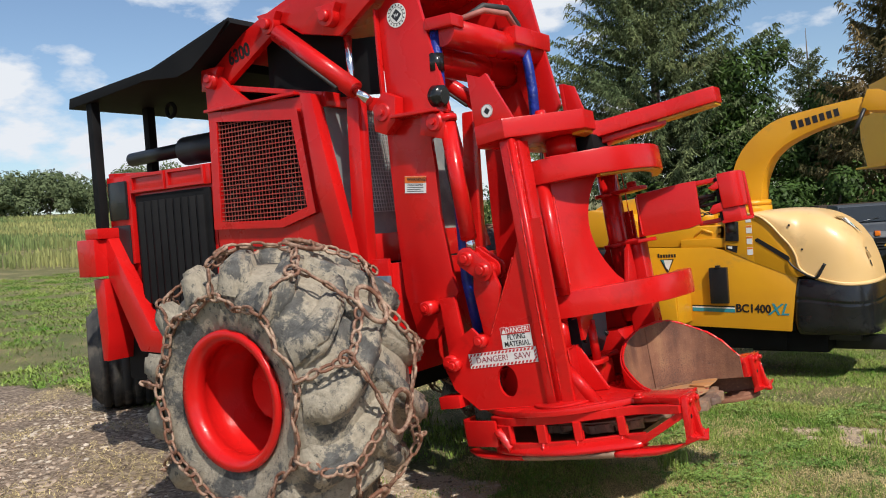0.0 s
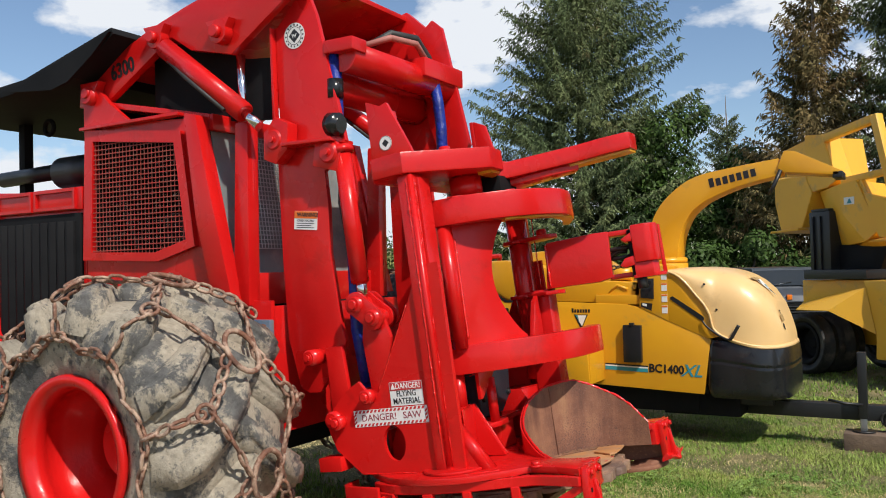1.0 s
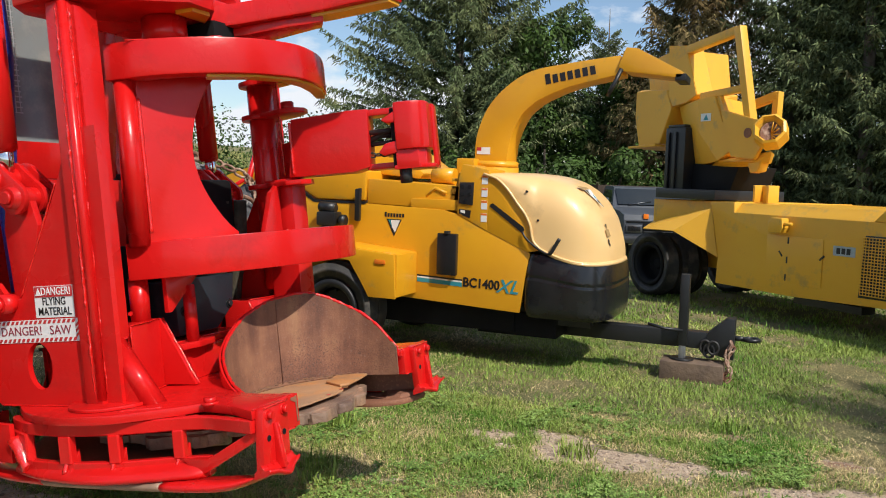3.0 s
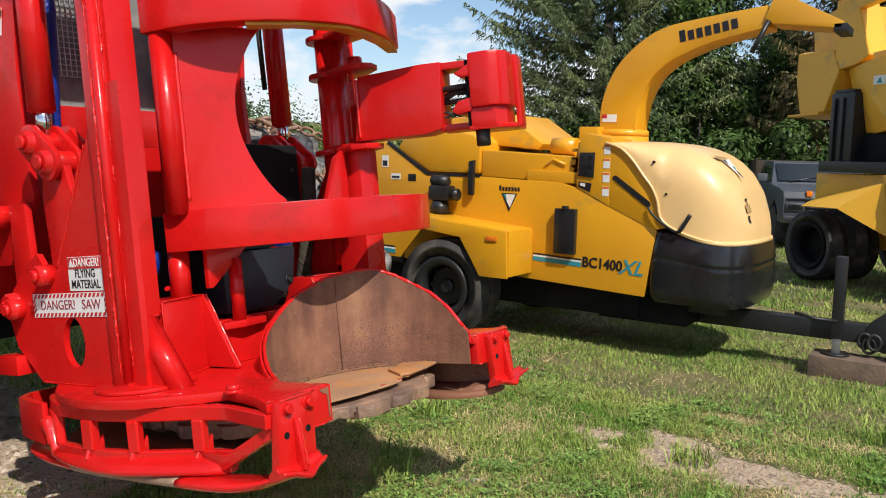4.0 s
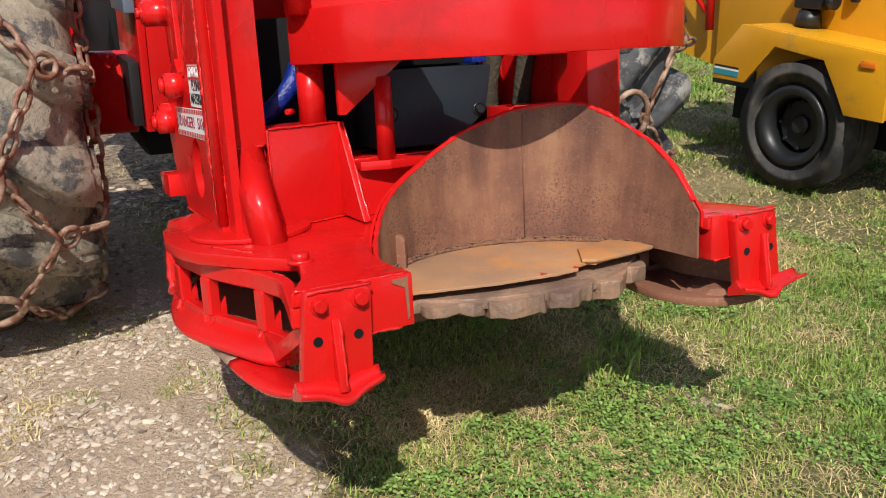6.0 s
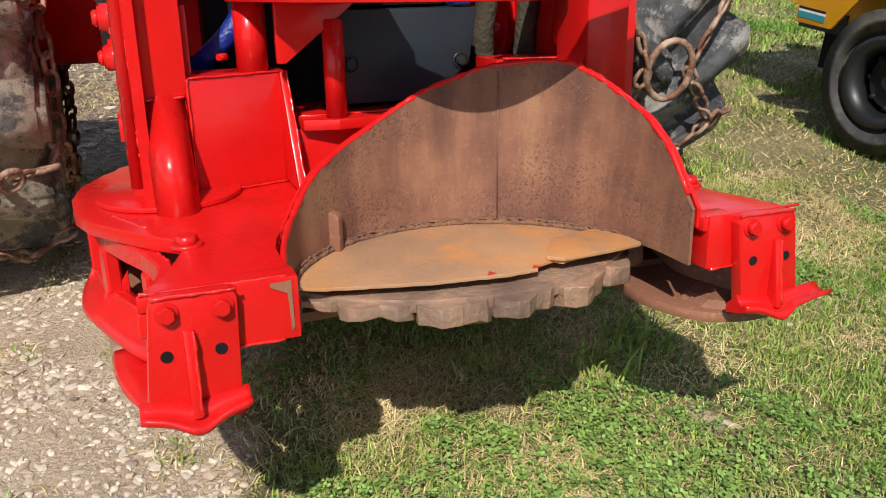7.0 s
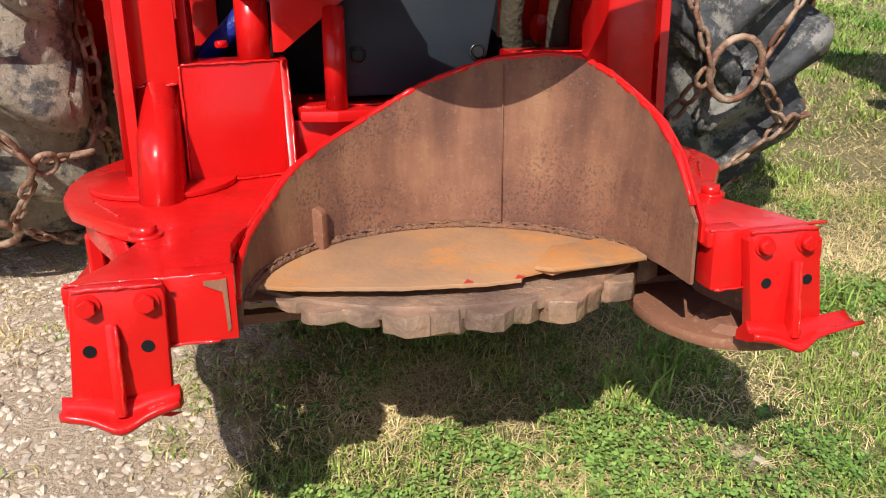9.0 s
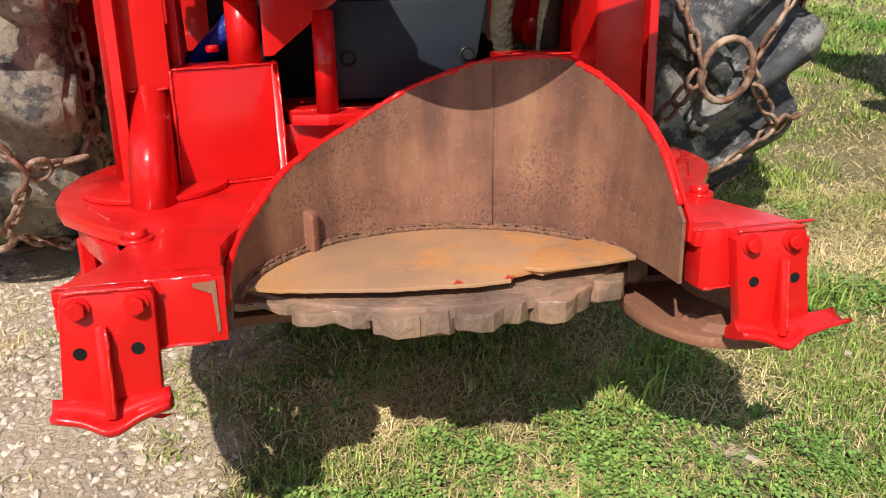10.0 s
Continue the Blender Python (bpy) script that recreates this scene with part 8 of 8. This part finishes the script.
# gravel
def stones(count, rnd, area, smin, smax, keep):
    V, F = [], []
    base = bmesh.new()
    bmesh.ops.create_icosphere(base, subdivisions=1, radius=1)
    bv = [v.co.copy() for v in base.verts]
    bf = [tuple(v.index for v in f.verts) for f in base.faces]
    base.free()
    x0, x1, y0, y1 = area
    made = 0
    for _ in range(count * 5):
        if made >= count:
            break
        x, y = rnd.uniform(x0, x1), rnd.uniform(y0, y1)
        if not keep(x, y, rnd):
            continue
        made += 1
        s = smin + (smax - smin) * rnd.random() ** 4.5
        m = Matrix.Rotation(rnd.uniform(0, 6.28), 3, "Z") @ Matrix.Rotation(rnd.uniform(-0.4, 0.4), 3, "X") @ Matrix.Diagonal((s * rnd.uniform(0.8, 1.7), s * rnd.uniform(0.6, 1.1), s * rnd.uniform(0.22, 0.55)))
        z = ground_z(x, y) + s * 0.10
        i = len(V)
        for v in bv:
            q = m @ (v * rnd.uniform(0.66, 1.12))
            V.append((x + q.x, y + q.y, z + q.z))
        F += [tuple(k + i for k in f) for f in bf]
    return V, F


stony = lambda x, y, r: bare(x, y) > 0.45 and y < 5.4
V, F = stones(19000, rg, (-4.4, -1.2, 3.2, 5.3), 0.0018, 0.017, lambda x, y, r: stony(x, y, r) and r.random() < 0.55 + 1.2 * noise.noise((x * 3.5, y * 3.5, 57.0)))
flat_mesh("gravel", V, F, STONE, "pale crushed gravel on the drive", "gravel")
V, F = stones(2600, rg, (-4.4, -1.6, 3.2, 5.0), 0.003, 0.022, lambda x, y, r: stony(x, y, r) and r.random() < 0.6 + 1.5 * noise.noise((x * 1.8, y * 1.8, 51.0)))
flat_mesh("gravel", V, F, STONE_BROWN, "brown stones among the pale gravel", "gravel")
V, F = stones(5200, rg, (-10, -4.2, 3.2, 6.2), 0.005, 0.034, lambda x, y, r: stony(x, y, r) and r.random() < 0.45 + 1.6 * noise.noise((x * 1.3, y * 1.3, 81.0)))
flat_mesh("gravel", V, F, STONE_BROWN, "coarse brown rubble beside the rear wheel", "gravel")
V, F = stones(2400, rg, (-10, -4.2, 3.2, 6.2), 0.004, 0.030, lambda x, y, r: stony(x, y, r) and r.random() < 0.3 + 1.8 * noise.noise((x * 1.1, y * 1.1, 91.0)))
flat_mesh("gravel", V, F, STONE, "pale stone chips beside the rear wheel", "gravel")
V, F = grass(16000, rg, (-10, -4.0, 3.2, 6.0), 0.01, 0.05, lambda x, y, r: bare_at(x, y) > 0.2 and r.random() < 0.25 + 1.5 * noise.noise((x * 1.6, y * 1.6, 47.0)), wid=0.004, lean=2.0, plain=True)
flat_mesh("gravel_straw", V, F, STRAW, "dead straw on the earth beside the rear wheel", "grass")
V, F = stones(2200, rg, (-1.8, 0.6, 6.1, 7.3), 0.002, 0.016, lambda x, y, r: bare_at(x, y) > 0.5)
flat_mesh("pebbles", V, F, STONE_BROWN, "small pebbles on the bare sandy strip", "pebble")
V, F = stones(250, rg, (-3.0, 1.0, 4.6, 7.6), 0.004, 0.012, lambda x, y, r: True)
flat_mesh("pebbles", V, F, STONE, "scattered pebbles in the lawn", "pebble")
for x, y, s in ((-1.895, 5.735, 0.030), (-2.0, 5.12, 0.016), (-2.3, 6.3, 0.02)):
    V, F = stones(1, rg, (x, x, y, y), s, s, lambda x, y, r: True)
    flat_mesh("loose_stone", V, F, STONE, "pale loose stone in the lawn", "stone", kind="", group="loose stones")


# trees
def spruce_mesh(seed, H, R, dens=1.0, low=0.7, top=11.5):
    """A spruce crown: whorls of bowed boughs, each hung with drooping twigs of narrow needle sprays."""
    rnd = np.random.default_rng(seed)
    base, tip, side = [], [], []
    z = low
    while z < min(H - 0.15, top):
        f = z / H
        reach = R * (1 - f) ** 0.75 * (0.6 + 0.4 * min(1.0, f / 0.25))
        for b in range(max(5, int(8 * dens))):
            a = rnd.uniform(0, 6.283)
            o = np.array((math.cos(a), math.sin(a), 0.0))
            q = np.array((-o[1], o[0], 0.0))
            L = reach * rnd.uniform(0.45, 1.18) + 0.15
            rise = 0.30 - 0.70 * (1 - f) + rnd.uniform(-0.12, 0.12)
            n = max(6, int(L / 0.060))
            t = (np.arange(n) + rnd.random(n)) / n
            t = t[t > 0.18]
            n = len(t)
            p = o * (L * t)[:, None]
            p[:, 2] = z + rnd.uniform(-0.13, 0.13) + L * (rise * t + 0.30 * t * t)
            for sg in (-1.0, 1.0):
                # a twig to each side, then sprays along it
                out = rnd.uniform(0.10, 0.46, n) * (1.15 - 0.75 * t) * min(1.0, 0.4 + L / 3)
                d = o * rnd.uniform(0.35, 0.9, n)[:, None] + q * (sg * rnd.uniform(0.5, 1.0, n))[:, None]
                d[:, 2] = rnd.uniform(-0.75, -0.05, n)
                for k in (0.25, 0.6, 0.95):
                    m = p + d * (out * k)[:, None]
                    m[:, 2] -= 0.25 * out * k * k
                    e = d * 0.55 + rnd.normal(0, 0.35, (n, 3))
                    e[:, 2] -= rnd.uniform(0.1, 0.7, n)
                    e /= np.linalg.norm(e, axis=1)[:, None]
                    ln = rnd.uniform(0.09, 0.20, n)
                    w = np.cross(e, rnd.normal(0, 1, (n, 3)))
                    w *= (rnd.uniform(0.015, 0.030, n) / np.maximum(1e-3, np.linalg.norm(w, axis=1)))[:, None]
                    base.append(m), tip.append(m + e * ln[:, None]), side.append(w)
        z += 0.24 + 0.12 * rnd.random()
    base, tip, side = np.concatenate(base), np.concatenate(tip), np.concatenate(side)
    V = np.stack((base - side, base + side, tip), axis=1).reshape(-1, 3)
    me = bpy.data.meshes.new("crown")
    me.from_pydata(V.tolist(), [], [(k, k + 1, k + 2) for k in range(0, len(V), 3)])
    return me


def spruce(me, H, x, y, scale, material, label, lean=0.0, turn=0.0):
    t = thing("spruce_tree", (x, y, -0.05), label, "tree", "spruces behind the yard")
    t.scale = (scale,) * 3
    t.rotation_euler = (0, radians(lean), turn)
    bm = pipe([(0.0, 0, 0), (0.03, 0.02, H * 0.3), (-0.03, 0.0, H * 0.7), (0, 0, H)], [0.20, 0.14, 0.07, 0.01], 10)
    tm = bpy.data.meshes.new("trunk")
    bm.to_mesh(tm); bm.free()
    tm.materials.append(BARK)
    o = new("trunk", tm); o.parent = t
    c = new("crown", me)
    c.parent = t
    me.materials.clear()
    me.materials.append(material)
    return t


S1 = spruce_mesh(3, 13.5, 4.7, 2.7)
S2 = spruce_mesh(8, 12.0, 2.9, 1.4, 1.2, 10.6)
S3 = spruce_mesh(15, 11.0, 2.6, 1.4, 1.4, 9.8)
S4 = spruce_mesh(21, 9.0, 2.5, 2.4)
LEAN = 2.0
green_label = "tall dark green spruce with drooping boughs"
spruce(S1, 13.5, -9.7, 25.0, 1.0, NEEDLE, green_label, LEAN, 0.3)
spruce(S4, 9.0, -2.9, 24.0, 1.02, NEEDLE_DRY, "sparse spruce with browning needles", LEAN, 1.0)
spruce(S3, 11.0, -5.6, 27.5, 0.62, NEEDLE, "small slender dark green spruce", LEAN, 2.0)
for x, y, me, H, sc, tn in ((-0.6, 24.5, S2, 12.0, 1.05, 0.5), (1.3, 23.0, S2, 12.0, 1.0, 2.5), (2.9, 22.5, S3, 11.0, 1.15, 0.2), (4.4, 22.0, S2, 12.0, 1.05, 4.0), (6.2, 21.5, S3, 11.0, 1.2, 3.0), (2.2, 27.0, S3, 11.0, 1.25, 1.9), (6.8, 26.0, S2, 12.0, 1.1, 2.9), (0.2, 29.5, S2, 12.0, 1.15, 0.1), (4.6, 29.0, S2, 12.0, 1.1, 5.0)):
    spruce(me, H, x, y, sc, NEEDLE, green_label, LEAN, tn)

spruce(S1, 13.5, 5.95, 5.26, 0.6, NEEDLE, "young spruce beside the yard that shades the lawn", 0.0, 1.1)


def leafy(seed, name, x, y, w, h, leaves, size, material, label, lift=0.0, group="bushes under the spruces", category="bush"):
    rnd = random.Random(seed)
    t = thing(name, (x, y, -0.02), label, category, group)
    blobs = [(rnd.uniform(-w, w) * 0.6, rnd.uniform(-w, w) * 0.5, lift + h * rnd.uniform(0.25, 0.8), rnd.uniform(0.25, 0.5) * min(w, h)) for _ in range(9)]
    V, F = [], []
    for _ in range(leaves):
        bx, by, bz, br = rnd.choice(blobs)
        d = Vector((rnd.gauss(0, 1), rnd.gauss(0, 1), rnd.gauss(0, 0.8))).normalized() * br * (0.55 + 0.5 * rnd.random() ** 0.5)
        p = Vector((bx, by, bz)) + d
        if p.z < 0.05:
            p.z = rnd.uniform(0.05, 0.4)
        n = (d.normalized() + Vector((rnd.uniform(-0.8, 0.8), rnd.uniform(-0.8, 0.8), rnd.uniform(-0.2, 0.9)))).normalized()
        u = n.orthogonal().normalized()
        v = n.cross(u)
        a = rnd.uniform(0, 6.28)
        e1 = (u * math.cos(a) + v * math.sin(a)) * size * rnd.uniform(0.7, 1.4)
        e2 = n.cross(e1) * 0.5
        i = len(V)
        V.extend(((p - e1)[:], (p + e2)[:], (p + e1)[:], (p - e2)[:]))
        F.append((i, i + 1, i + 2, i + 3))
    me = bpy.data.meshes.new("crown")
    me.from_pydata(V, [], F)
    me.materials.append(material)
    c = new("crown", me); c.parent = t
    bm = None
    for i in range(5):
        bx, by, bz, br = blobs[i]
        bm = pipe([(0.05 * i, 0, 0), (bx * 0.4, by * 0.4, bz * 0.5), (bx, by, bz)], [0.05, 0.035, 0.012], 6, bm)
    tm = bpy.data.meshes.new("stem")
    bm.to_mesh(tm); bm.free()
    tm.materials.append(BARK)
    s = new("stem", tm); s.parent = t
    return t


for i, (x, y, w, h) in enumerate(((-7.2, 21.6, 1.6, 2.4), (-5.6, 21.2, 1.5, 2.2), (-4.3, 21.5, 1.5, 2.6), (-9.0, 22.5, 1.8, 2.6), (-11.5, 23.0, 2.2, 3.0), (-14.5, 23.5, 2.4, 3.4), (-18.0, 24.0, 2.8, 3.4), (-22.5, 24.5, 3.2, 3.6), (-2.6, 21.8, 1.4, 1.8), (-1.0, 21.5, 1.2, 1.4), (1.5, 31.5, 2.6, 3.2), (5.0, 31.0, 2.8, 3.4), (8.8, 30.0, 2.8, 3.2), (12.6, 28.8, 2.8, 3.4), (16.5, 27.5, 2.8, 3.4))):
    leafy(40 + i, "bush", x, y, w, h, 4200, 0.062, LEAF, "leafy green bush at the wood's edge")
for i, (x, y, w, h) in enumerate(((-6.6, 24.5, 1.8, 6.2), (-4.6, 25.5, 1.8, 5.4), (-7.6, 27.5, 2.0, 7.0))):
    leafy(60 + i, "broadleaf_tree", x, y, w, h, 9000, 0.070, LEAF, "broad-leaved tree between the spruces", 0.6, "broad-leaved trees", "tree")
# far tree line and weedy field
rf = random.Random(31)
for i in range(26):
    a = radians(137 + 0.85 * i)
    d = rf.uniform(112, 124)
    x, y = d * math.cos(a), d * math.sin(a)
    tr = leafy(100 + i, "far_tree", x, y, rf.uniform(3.0, 4.5), rf.uniform(4.0, 8.0), 3600, 0.19, LEAF_HAZED, "distant broad-leaved tree at the field's edge", 0.0, "distant tree line", "tree")
    tr.location.z = hill(x, y) - 0.3
V, F = [], []
for _ in range(60000):
    d = 17 + 95 * rf.random() ** 1.5
    a = radians(rf.uniform(118, 172))
    x, y = d * math.cos(a) - 2, d * math.sin(a) + 4
    if d < 48 and noise.noise((x * 0.12, y * 0.12, 7.0)) < 0.45 - (d - 17) / 34:
        continue
    h, w = rf.uniform(0.25, 0.7) * (0.75 + 0.5 * noise.noise((x * 0.2, y * 0.2, 2.0))), 0.008 + d * 0.0009
    g = ground_z(x, y)
    i = len(V)
    q = rf.uniform(0, 3.14)
    cx, cy = math.cos(q) * w, math.sin(q) * w
    V += [(x - cx * 0.5, y - cy * 0.5, g - 0.03), (x + cx * 0.5, y + cy * 0.5, g - 0.03), (x + cx * rf.uniform(0.5, 1.6), y + cy, g + h * rf.uniform(0.5, 0.8)), (x + rf.uniform(-0.1, 0.1), y, g + h), (x - cx * rf.uniform(0.5, 1.6), y - cy, g + h * rf.uniform(0.5, 0.8))]
    F.append((i, i + 1, i + 2, i + 3, i + 4))
flat_mesh("field_weeds", V, F, WEED, "yellowish goldenrod and weeds in the field", "weeds")
